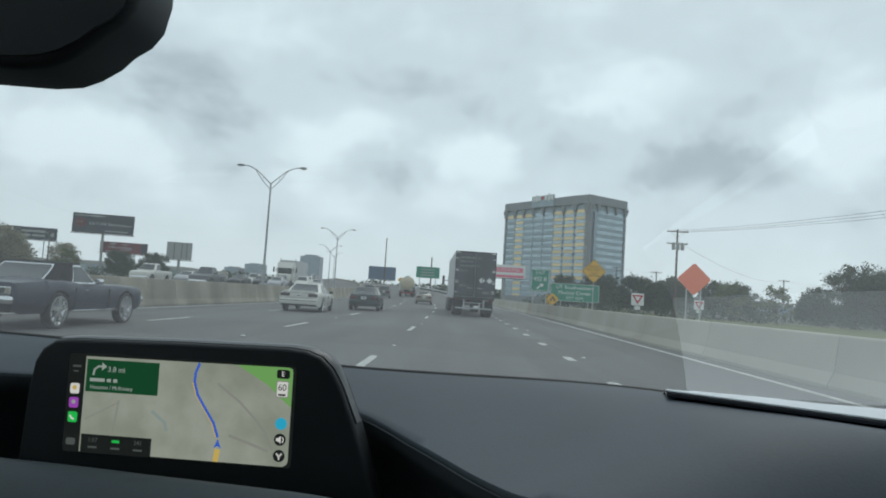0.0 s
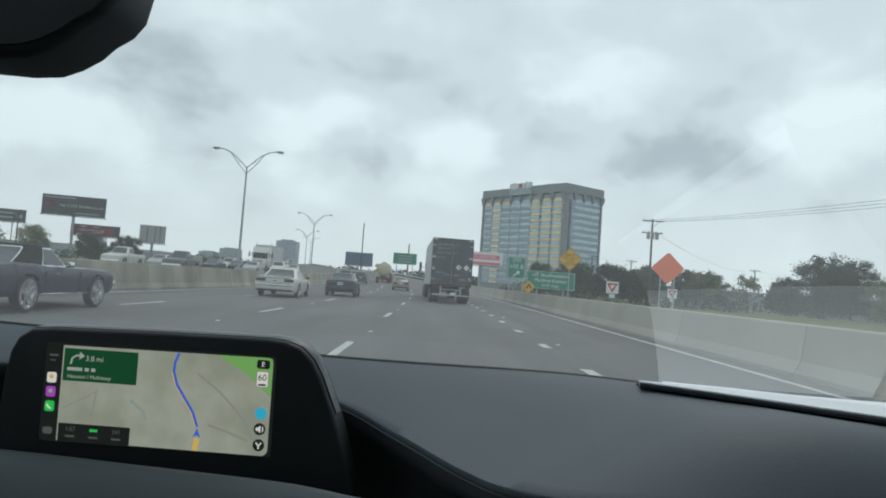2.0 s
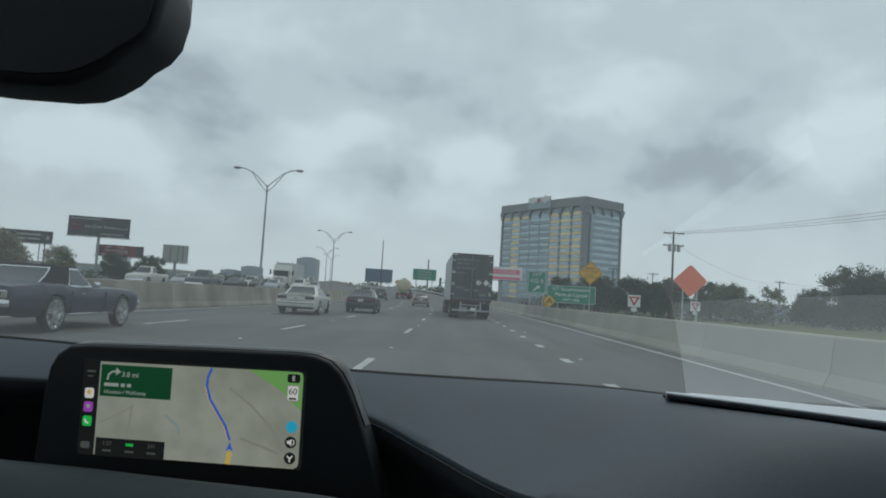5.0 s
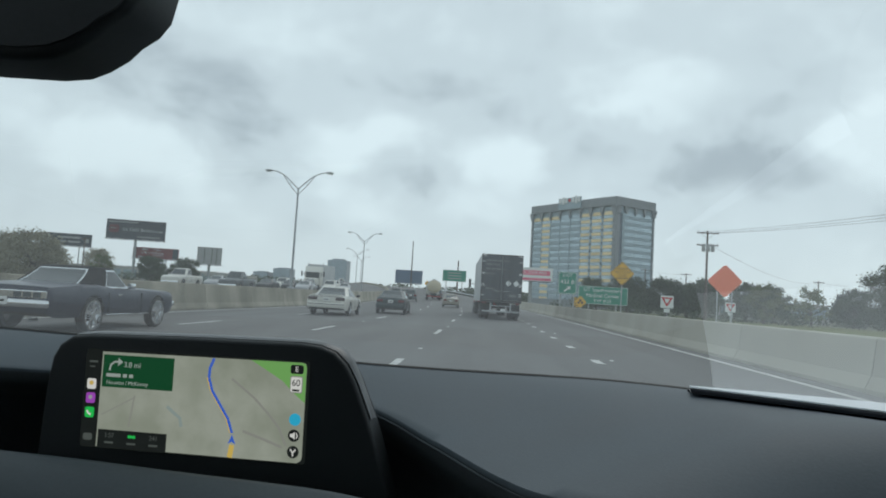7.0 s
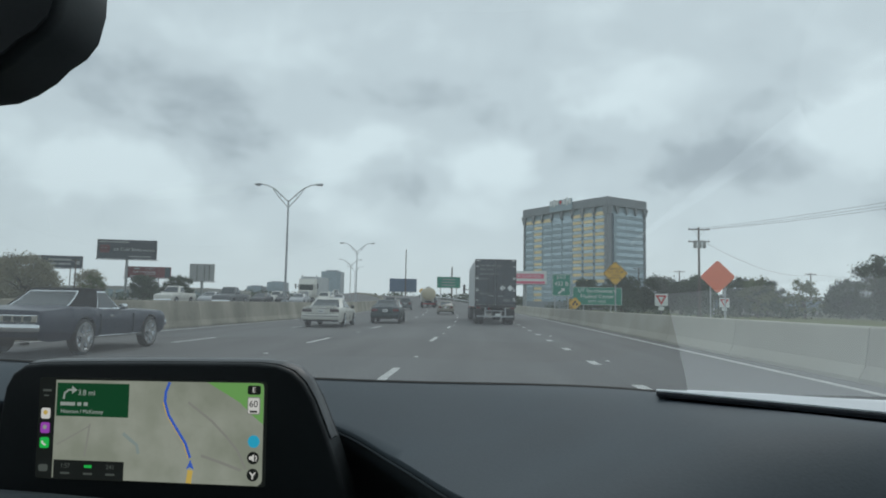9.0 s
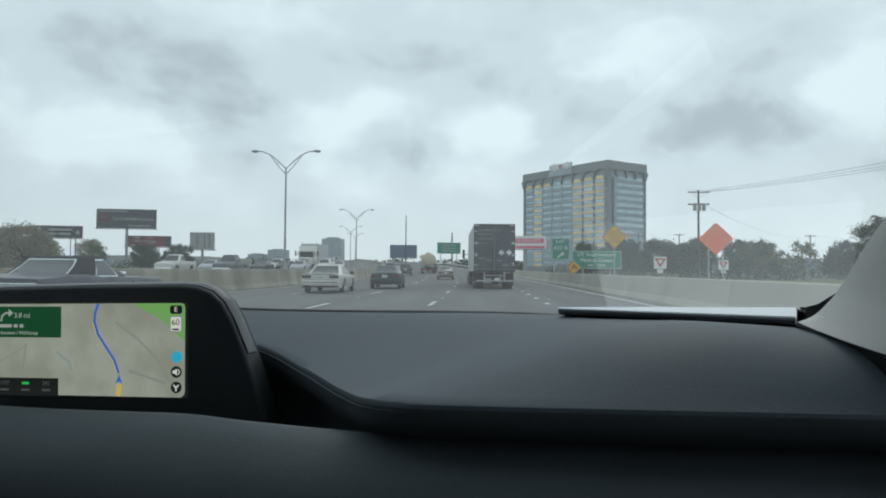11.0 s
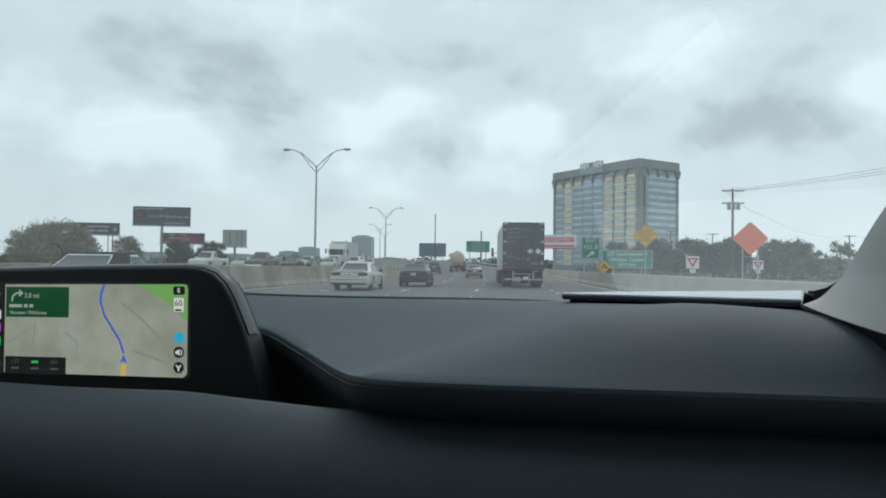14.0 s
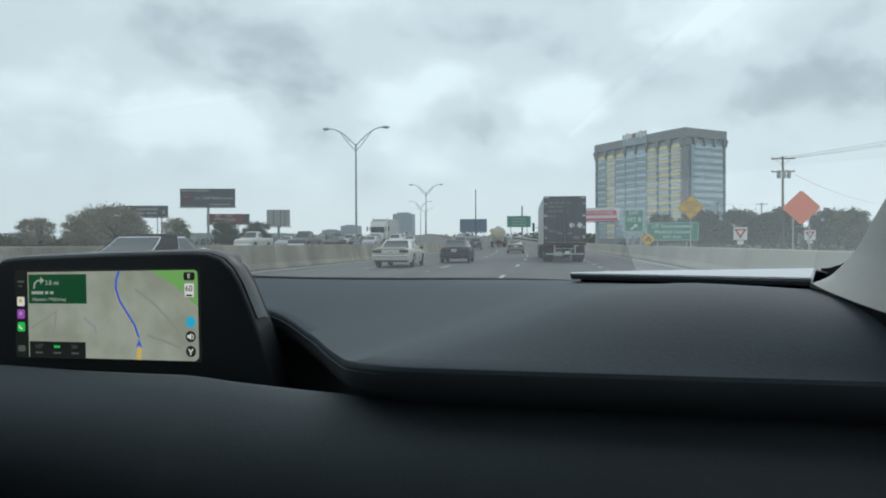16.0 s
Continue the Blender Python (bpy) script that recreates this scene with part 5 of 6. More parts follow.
for src, x, y in ((lit_sedan, -30.6, 74), (bsedan, -27.5, 92), (wsuv, -31.0, 100), (lit_sedan, -23.0, 108), (pick, -31.5, 118), (wsuv, -30.5, 134), (bsedan, -36.5, 140), (lit_sedan, -34.0, 156), (wsuv, -41.0, 165), (bsedan, -40.0, 184), (lit_sedan, -45.5, 196), (wsuv, -47.0, 215)):
    copy_thing(src, stand(x, y, 184 + min(14, max(0, (y - 60) * 0.11)), 0.62, True))


def axle(parent, y, xs, r=0.5, w=0.27):
    for x in xs:
        add_wheel(parent, x, y, r, w, 1 if x > 0 else -1, 8)


def make_semi(name, label, box_mat, door_mat, cab_paint, detailed=True):
    """An articulated lorry with its rear door face at y = 0 and its front towards +y."""
    ob = thing(name, label, "truck")
    w, h0, h1, L = 2.56, 1.12, 4.06, 13.4
    part("trailer_box", newbox((0, L / 2 + 0.03, (h0 + h1) / 2), (w, L, h1 - h0), 0.03), box_mat, ob)
    for k in range(11):
        for sd in (1, -1):
            part("side_rib", newbox((sd * (w / 2 + 0.004), 0.9 + k * 1.2, (h0 + h1) / 2), (0.012, 0.05, h1 - h0 - 0.2)), box_mat, ob)
    for sd in (1, -1):
        part("side_rail", newbox((sd * (w / 2 + 0.008), L / 2, h0 + 0.09), (0.02, L, 0.2), 0.005), STEEL, ob)
        part("rear_door", newbox((sd * 0.60, -0.015, (h0 + h1) / 2 + 0.03), (1.18, 0.05, h1 - h0 - 0.18), 0.01), door_mat, ob, "mottled black rear door")
        part("door_post", newbox((sd * (w / 2 - 0.045), -0.01, (h0 + h1) / 2), (0.09, 0.07, h1 - h0), 0.01), DARKSTEEL, ob)
        for z in (1.5, 2.2, 2.9, 3.6):
            part("hinge", newbox((sd * 1.16, -0.055, z), (0.18, 0.03, 0.07), 0.008), STEEL, ob)
        for x in (0.14, 0.46):
            part("lock_rod", tube(bmesh.new(), (sd * x, -0.065, 1.22), (sd * x, -0.065, 3.95 if not detailed else 3.1), 0.018, None, 8), DARKSTEEL, ob)
        part("lock_handle", newbox((sd * 0.30, -0.075, 1.78), (0.34, 0.03, 0.04), 0.008), STEEL, ob)
        part("tail_lamp", newbox((sd * 1.05, -0.06, h0 - 0.08), (0.26, 0.05, 0.10), 0.02), TAILRED, ob)
        part("guard_upright", newbox((sd * 0.62, 0.02, 0.80), (0.09, 0.08, 0.62), 0.01), STEEL, ob)
        part("mud_flap", newbox((sd * 0.95, 0.65, 0.62), (0.6, 0.02, 0.7), 0.005), BLACKTRIM, ob)
        part("top_corner", newbox((sd * 1.10, -0.048, h1 - 0.08), (0.26, 0.02, 0.05), 0.005), SIGN_WHITE, ob)
    part("header", newbox((0, -0.01, h1 - 0.05), (w, 0.07, 0.10), 0.01), DARKSTEEL, ob)
    part("rear_sill", newbox((0, 0.0, h0 + 0.02), (w, 0.12, 0.16), 0.02), DARKSTEEL, ob, "scuffed rear sill")
    part("guard_bar", newbox((0, 0.0, 0.52), (2.3, 0.10, 0.10), 0.015), STEEL, ob, "steel underride bar")
    part("guard_bar", newbox((0, 0.02, 0.86), (1.25, 0.06, 0.05), 0.01), STEEL, ob)
    part("number_plate", newbox((0.15, -0.062, 0.62), (0.31, 0.02, 0.155), 0.004), SIGN_WHITE, ob)
    if detailed:
        for x in (0.43, 0.90):
            part("placard", plate(bmesh.new(), [(0, 0.19), (0.19, 0), (0, -0.19), (-0.19, 0)], 0.012, Matrix.Translation((x, -0.056, 2.28)) @ UP), SIGN_WHITE, ob, "white diamond warning placard")
        for x0, x1, z in ((-0.98, 0.45, 3.66), (-0.98, -0.1, 3.42), (-0.98, 0.28, 3.14), (-0.98, -0.35, 2.84), (-0.98, -0.32, 1.92)):
            n = max(2, int((x1 - x0) / 0.30))
            xs = x0
            for k in range(n):
                wl_ = (x1 - x0) / n - 0.06
                part("lettering_bar", newbox((xs + wl_ / 2, -0.048, z), (wl_, 0.008, 0.10)), FADED, ob)
                xs += wl_ + 0.06
        for z, sd in ((2.84, 1), (2.84, -1), (1.62, 1), (2.1, 1), (2.1, -1)):
            part("reflector", newbox((sd * 1.14, -0.062, z), (0.16, 0.01, 0.05)), SIGN_WHITE, ob)
        part("label_patch", newbox((0.68, -0.05, 1.52), (0.5, 0.01, 0.16)), FADED, ob)
    for y in (1.6, 2.9):
        axle(ob, y, (1.1, 0.8, -0.8, -1.1))
    for x in (0.5, -0.5):
        part("chassis_beam", newbox((x, 6.7, 0.98), (0.12, 12.8, 0.24)), DARKSTEEL, ob)
        part("landing_leg", newbox((x, 9.4, 0.55), (0.12, 0.12, 0.7)), DARKSTEEL, ob)
    P = PAINTS[cab_paint]
    rings = [[(-1.2, 13.9, 0.75), (1.2, 13.9, 0.75), (1.2, 13.9, 3.6), (-1.2, 13.9, 3.6)], [(-1.22, 15.6, 0.7), (1.22, 15.6, 0.7), (1.2, 15.6, 3.7), (-1.2, 15.6, 3.7)], [(-1.2, 16.3, 0.7), (1.2, 16.3, 0.7), (1.1, 16.2, 2.9), (-1.1, 16.2, 2.9)]]
    part("cab", loft(bmesh.new(), rings), P, ob)
    part("bonnet", newbox((0, 17.3, 1.35), (1.9, 2.3, 1.25), 0.2, None, 3), P, ob, "", True)
    part("windscreen", newbox((0, 16.27, 2.4), (2.0, 0.05, 0.85), 0.02, pose(0, 0, 0)), CARGLASS, ob)
    part("grille", newbox((0, 18.46, 1.35), (1.3, 0.05, 0.95), 0.02), CHROME, ob)
    for sd in (1, -1):
        part("headlamp", newbox((sd * 0.8, 18.42, 1.1), (0.3, 0.1, 0.2), 0.03), HEADLAMP, ob)
        part("cab_window", newbox((sd * 1.215, 15.7, 2.5), (0.04, 0.8, 0.7), 0.01), CARGLASS, ob)
        part("door_mirror", newbox((sd * 1.62, 16.1, 2.55), (0.2, 0.15, 0.75), 0.04, None, 2), BLACKTRIM, ob, "tall black door mirror")
        part("mirror_arm", tube(bmesh.new(), (sd * 1.15, 16.1, 2.5), (sd * 1.6, 16.1, 2.5), 0.025), BLACKTRIM, ob)
        part("exhaust_stack", tube(bmesh.new(), (sd * 1.08, 13.75, 1.0), (sd * 1.08, 13.75, 4.3), 0.07, None, 10), CHROME, ob)
        part("fuel_tank", tube(bmesh.new(), (sd * 0.95, 13.9, 0.72), (sd * 0.95, 15.3, 0.72), 0.3, None, 14), CHROME, ob)
    part("front_bumper", newbox((0, 18.5, 0.6), (2.4, 0.15, 0.35), 0.04), CHROME, ob)
    for y in (12.6, 13.7):
        axle(ob, y, (1.1, 0.8, -0.8, -1.1))
    axle(ob, 17.5, (1.1, -1.1))
    return ob


truck = make_semi("semi_truck", "articulated truck with black rear doors and pale trailer sides", TRAILER_WHITE, TRAILER_BLACK, "red")
put(truck, 1.1, 41.0, 2.4)
put(make_semi("semi_truck", "white articulated truck in the oncoming lanes", TRAILER_WHITE, TRAILER_WHITE, "white", False), -27.0, 112, 186, 0.62)


def make_tanker():
    ob = thing("tanker_truck", "tanker truck with a cream barrel tank far ahead", "truck")
    bm = bmesh.new()
    n = 20
    loft(bm, [[(q * cos(2 * pi * i / n) * 1.2, y, 2.35 + q * sin(2 * pi * i / n) * 1.1) for i in range(n)] for y, q in ((0, 0.45), (0.08, 0.8), (0.3, 1), (7.5, 1), (7.8, 0.7))])
    part("tank", bm, TANK, ob, "", True)
    for y in (0.35, 2.5, 5, 7.3):
        rb_ = bmesh.new()
        loft(rb_, [[(q * cos(2 * pi * i / n) * 1.2, y + d, 2.35 + q * sin(2 * pi * i / n) * 1.1) for i in range(n)] for d, q in ((0, 1.0), (0, 1.025), (0.08, 1.025), (0.08, 1.0))], caps=False)
        part("tank_band", rb_, STEEL, ob, "", True)
    part("manhole", tube(bmesh.new(), (0, 3.6, 3.4), (0, 3.6, 3.62), 0.35, None, 14), STEEL, ob)
    part("chassis", newbox((0, 5, 0.95), (1.0, 10.5, 0.3), 0.02), DARKSTEEL, ob)
    part("rear_bumper", newbox((0, -0.1, 0.7), (2.3, 0.15, 0.25), 0.02), PAINTS["red"], ob)
    for sd in (1, -1):
        part("tail_lamp", newbox((sd * 0.95, -0.19, 0.72), (0.25, 0.04, 0.12), 0.02), TAILRED, ob)
    part("cab", newbox((0, 9.6, 1.9), (2.3, 2.0, 2.1), 0.15, None, 2), PAINTS["white"], ob, "", True)
    for y in (0.9, 2.2, 9.9):
        axle(ob, y, (1.05, -1.05))
    return ob


put(make_tanker(), -8.4, 112, 6)

# ---- lamps and poles ----


def make_lamp():
    """A twin-armed highway lamp; its foot at z = 1.15 on the median barrier."""
    ob = thing("highway_lamp", "tall grey twin-armed highway lamp on the median barrier", "street lamp", group="highway lamps")
    part("foot", newbox((0, 0, 1.22), (0.42, 0.42, 0.14), 0.03), POLEGREY, ob)
    part("pole", tube(bmesh.new(), (0, 0, 1.2), (0, 0, 8.25), 0.09, 0.055, 12), POLEGREY, ob, "", True)
    for sd in (1, -1):
        pts = [Vector((0, 0, 8.15)), Vector((sd * 0.55, 0, 8.68)), Vector((sd * 1.05, 0, 9.10)), Vector((sd * 1.55, 0, 9.33)), Vector((sd * 1.95, 0, 9.40))]
        arm = part("arm", pipe(bmesh.new(), pts, [0.035] * 5, 8), POLEGREY, ob, "", True)
        part("brace", pipe(bmesh.new(), [(0, 0, 7.75), (sd * 0.62, 0, 8.42), (sd * 1.15, 0, 9.13)], [0.028] * 3, 8), POLEGREY, arm, "", True)
        part("strut", tube(bmesh.new(), (sd * 0.55, 0, 8.66), (sd * 0.62, 0, 8.42), 0.02), POLEGREY, arm)
        lb = bmesh.new()
        bmesh.ops.create_uvsphere(lb, u_segments=14, v_segments=8, radius=1)
        bmesh.ops.transform(lb, matrix=Matrix.Translation((sd * 2.17, 0, 9.39)) @ Matrix.Diagonal((0.30, 0.15, 0.085, 1)), verts=lb.verts)
        head = part("lamp_head", lb, POLEGREY, ob, "oval lamp head, unlit", True)
        part("lens", newbox((sd * 2.22, 0, 9.315), (0.3, 0.18, 0.05), 0.02), HEADLAMP, head)
    return ob


lamp = put(make_lamp(), -13.35, 45)
for x, y, tn, sc in ((-17.2, 92, 4, 1.06), (-27.5, 140, 8, 1.06), (-36, 190, 12, 1.05)):
    copy_thing(lamp, stand(x, y, tn, -0.06))


def make_utility_pole(h, arms=1, cans=False):
    ob = thing("utility_pole", "weathered wooden utility pole with a crossarm", "utility pole", group="utility poles")
    part("pole", tube(bmesh.new(), (0, 0, -0.3), (0, 0, h), 0.17, 0.11, 10), WOODPOLE, ob, "", True)
    for k in range(arms):
        z = h - 0.3 - 1.5 * k
        part("crossarm", newbox((0, -0.12, z), (2.6, 0.11, 0.13), 0.015), WOODPOLE, ob)
        for x in (-1.15, -0.4, 0.4, 1.15):
            part("insulator", tube(bmesh.new(), (x, -0.12, z + 0.06), (x, -0.12, z + 0.26), 0.05, 0.035, 8), BB_GREY, ob)
        for sd in (1, -1):
            part("brace", tube(bmesh.new(), (0, -0.1, z - 0.8), (sd * 0.8, -0.12, z - 0.05), 0.025, None, 6), STEEL, ob)
    if cans:
        for x in (-0.55, 0, 0.55):
            part("transformer", tube(bmesh.new(), (x, -0.35, h - 2.6), (x, -0.35, h - 1.7), 0.22, None, 12), BB_GREY, ob, "grey transformer can", True)
    return ob


put(make_utility_pole(11.2, 2, True), 27.0, 82)
plain = put(make_utility_pole(10.2), 80, 163)
for x, y, s_ in ((96, 158, 0), (36, 150, 10), (48, 160, 0), (120, 170, 0), (-95, 150, 0)):
    copy_thing(plain, stand(x, y, s_))
for x, y, h in ((-33.4, 300, 23.5), (-8.9, 220, 12.0)):
    ms = thing("steel_mast", "thin plain grey mast beside the road far ahead", "pole", stand(x, y), group="far masts")
    part("shaft", tube(bmesh.new(), (0, 0, 0), (0, 0, h), 0.30, 0.20, 8), WOODPOLE, ms, "", True)
    part("foot", newbox((0, 0, 0.15), (0.6, 0.6, 0.3), 0.03), CONCRETE, ms)
wires = thing("overhead_wires", "thin sagging overhead power wires", "power line")
for (a, b, sag) in (((27 - 1.15, 82, 10.95), (44, 8, 11.5), 1.2), ((27 + 0.4, 82, 10.95), (45.5, 8, 11.5), 1.2), ((27 + 1.15, 82, 10.95), (47, 8, 11.5), 1.3), ((27 + 0.4, 82, 9.5), (80, 163, 9.8), 1.6), ((80, 163, 9.9), (120, 170, 9.9), 0.8), ((36, 150, 9.9), (48, 160, 9.9), 0.3)):
    pts = [Vector(a).lerp(Vector(b), i / 14) - Vector((0, 0, 4 * sag * (i / 14) * (1 - i / 14))) for i in range(15)]
    part("wire", pipe(bmesh.new(), pts, [0.016] * 15, 5), BLACKTRIM, wires)

# ---- signs ----


def sign_panel(parent, w, h, z, material, border=True, y=0.0, x=0.0, r=0.12):
    p = part("panel", plate(bmesh.new(), rounded(w, h, r), 0.04, Matrix.Translation((x, y, z)) @ UP), material, parent)
    if border:
        outer, inner = rounded(w - 0.06, h - 0.06, r * 0.9), rounded(w - 0.14, h - 0.14, r * 0.8)
        bm = bmesh.new()
        a = [bm.verts.new(Matrix.Translation((x, y - 0.004, z)) @ UP @ Vector((q[0], q[1], 0))) for q in outer]
        b = [bm.verts.new(Matrix.Translation((x, y - 0.004, z)) @ UP @ Vector((q[0], q[1], 0))) for q in inner]
        for i in range(len(a)):
            j = (i + 1) % len(a)
            bm.faces.new((a[i], a[j], b[j], b[i]))
        part("border", bm, SIGN_WHITE, p)
    return p


def words(parent, text, size, x, z, material=SIGN_WHITE, y=-0.012):
    return lettering("lettering", text, size, material, parent, Matrix.Translation((x, y, z)) @ UP, depth=0.003)


def make_sign(name, label, posts, top, m):
    ob = thing(name, label, "road sign", m)
    for x in posts:
        part("post", newbox((x, 0.07, top / 2 - 0.1), (0.1, 0.08, top), 0.01), STEEL, ob)
    return ob


ut = make_sign("exit_sign", "green highway sign for a medical center exit", (-1.7, 1.7), 3.2, pose(15.0, 84, 0, 0, 0, -5))
utp = sign_panel(ut, 6.1, 2.25, 2.55, SIGN_GREEN)
words(utp, "UT Southwestern", 0.66, 0, 3.2)
words(utp, "Medical Center", 0.66, 0, 2.5)
words(utp, "EXIT 432A", 0.48, 0, 1.86)
ex = make_sign("exit_sign", "small green exit number sign with an arrow", (-0.6, 0.6), 3.3, pose(7.65, 61, 0, 0, 0, -3))
exp_ = sign_panel(ex, 1.68, 2.02, 3.16, SIGN_GREEN)
words(exp_, "EXIT", 0.42, 0, 3.84)
words(exp_, "432 B", 0.54, 0, 3.26)
part("arrow", plate(bmesh.new(), stroke([(-0.28, 2.15), (0.12, 2.48)], 0.13), 0.006, Matrix.Translation((0, -0.006, 0.22)) @ UP), SIGN_WHITE, exp_)
part("arrow_head", plate(bmesh.new(), [(0.30, 2.64), (0.28, 2.30), (-0.04, 2.62)], 0.006, Matrix.Translation((0, -0.006, 0.22)) @ UP), SIGN_WHITE, exp_)
ga = thing("guide_sign", "green overhead guide sign seen small far ahead", "road sign", stand(-9.6, 212, 8))
gp = sign_panel(ga, 7.6, 3.6, 6.0, SIGN_GREEN)
for z in (6.9, 6.0, 5.1):
    part("text_bar", newbox((0, -0.012, z), (4.4, 0.01, 0.3)), BB_GREY, gp)
for x in (-2.6, 2.6):
    part("post", tube(bmesh.new(), (x, 0.2, 0), (x, 0.2, 7.6), 0.15, None, 10), STEEL, ga)


def diamond_sign(name, label, material, s, z, m, marks=(), posts=(0,), lines=(), edged=False):
    ob = thing(name, label, "road sign", m)
    for x in posts:
        part("post", newbox((x, 0.06, z / 2), (0.07, 0.05, z + (s - abs(x)) * 0.5), 0.008), STEEL, ob)
    d = s - 0.06
    tip = [(0.06, d), (d, 0.06), (d, -0.06), (0.06, -d), (-0.06, -d), (-d, -0.06), (-d, 0.06), (-0.06, d)]
    tip = [(x * s / d, y * s / d) for x, y in tip]
    p = part("panel", plate(bmesh.new(), tip, 0.012, Matrix.Translation((0, 0, z)) @ UP), material, ob)
    if edged:
        bm = bmesh.new()
        a, b = ([bm.verts.new(Matrix.Translation((0, -0.005, z)) @ UP @ Vector((x * q, y * q, 0))) for x, y in tip] for q in (0.96, 0.915))
        for i in range(8):
            j = (i + 1) % 8
            bm.faces.new((a[i], a[j], b[j], b[i]))
        part("border", bm, SIGN_BLACK, p)
    for tx, lz, size in lines:
        lettering("lettering", tx, size, SIGN_BLACK, p, Matrix.Translation((0, -0.008, z + lz)) @ UP, depth=0.003)
    for bx, bz, bw, bh in marks:
        part("marking_bar", newbox((bx, -0.006, z + bz), (bw, 0.008, bh)), SIGN_BLACK, p)
    return ob


diamond_sign("roadwork_sign", "blank orange diamond roadworks sign on two posts", SIGN_ORANGE, 0.86, 3.0, pose(13.2, 37, 0, 0, 0, -8), posts=(-0.38, 0.38))
diamond_sign("warning_sign", "yellow diamond sign that warns of ice on the bridge", SIGN_YELLOW, 0.86, 3.75, pose(10.3, 50, 0, 0, 0, -6), lines=(("BRIDGE", 0.34, 0.22), ("MAY ICE IN", 0.10, 0.22), ("COLD", -0.14, 0.22), ("WEATHER", -0.36, 0.20)), edged=True)
for mx, my in ((9.2, 66), (10.6, 74)):
    om = thing("object_marker", "yellow and black striped marker on a short post", "road sign", pose(mx, my, 0, 0, 0, -5), group="object markers")
    part("post", newbox((0, 0.05, 0.7), (0.06, 0.05, 1.6), 0.008), STEEL, om)
    mp_ = part("panel", plate(bmesh.new(), rounded(0.36, 0.92, 0.03), 0.008, Matrix.Translation((0, 0, 1.45)) @ UP), SIGN_YELLOW, om)
    for k in range(4):
        zc = 1.12 + 0.22 * k
        part("stripe", plate(bmesh.new(), [(-0.17, zc - 0.15), (0.17, zc + 0.05), (0.17, zc + 0.15), (-0.17, zc - 0.05)], 0.004, Matrix.Translation((0, -0.004, 0)) @ UP), SIGN_BLACK, mp_)
diamond_sign("warning_sign", "yellow diamond warning sign on a post", SIGN_YELLOW, 0.50, 1.50, pose(8.75, 60, 0, 0, 0, -3), ((0, 0.12, 0.2, 0.2), (-0.16, -0.08, 0.16, 0.2), (0.16, -0.08, 0.16, 0.2)))
diamond_sign("warning_sign", "yellow diamond warning sign far ahead", SIGN_YELLOW, 1.1, 3.2, stand(-22.4, 260, 8), ((0, 0, 0.2, 0.6),))


def yield_sign(m):
    ob = thing("yield_sign", "red and white yield sign on a white square board", "road sign", m, group="yield signs")
    part("post", newbox((0, 0.05, 1.1), (0.06, 0.05, 2.3), 0.008), STEEL, ob)
    board = part("board", plate(bmesh.new(), rounded(1.1, 1.1, 0.06, 4, 0, 0), 0.012, Matrix.Translation((0, 0, 1.95)) @ UP), SIGN_WHITE, ob)
    part("triangle", plate(bmesh.new(), [(-0.50, 0.40), (0.50, 0.40), (0, -0.46)], 0.004, Matrix.Translation((0, -0.005, 1.95)) @ UP), SIGN_RED, board)
    part("centre", plate(bmesh.new(), [(-0.25, 0.26), (0.25, 0.26), (0, -0.17)], 0.004, Matrix.Translation((0, -0.010, 1.95)) @ UP), SIGN_WHITE, board)
    part("lower_plate", plate(bmesh.new(), rounded(0.5, 0.34, 0.03, 3, 0, 0), 0.01, Matrix.Translation((0, 0, 1.18)) @ UP), SIGN_WHITE, ob, "small white plate below the board")
    return ob


yld = yield_sign(pose(16.4, 60, 0, 0, 0, -12))
copy_thing(yld, pose(28.5, 78, 0, 0, 0, -18))
pylon = thing("pylon_sign", "tall narrow green and white pylon sign behind the trees", "sign", pose(39.5, 113, 0, 0, 0, -14))
part("post", tube(bmesh.new(), (0, 0.1, 0), (0, 0.1, 3.2), 0.14, None, 10), STEEL, pylon)
pyl = part("panel", plate(bmesh.new(), rounded(1.35, 4.7, 0.25, 5, 0, 0), 0.35, Matrix.Translation((0, -0.05, 5.3)) @ UP), SIGN_GREEN, pylon)
part("emblem", plate(bmesh.new(), [(-0.32, 0.9), (0.05, 1.5), (0.34, 1.2), (0.18, 0.7), (-0.2, 0.55)], 0.01, Matrix.Translation((0, -0.055, 5.3)) @ UP), SIGN_WHITE, pyl)
for z in (5.2, 4.7, 4.2, 3.7):
    part("text_bar", newbox((0, -0.06, z), (0.85, 0.02, 0.2), 0.004), SIGN_WHITE, pyl)


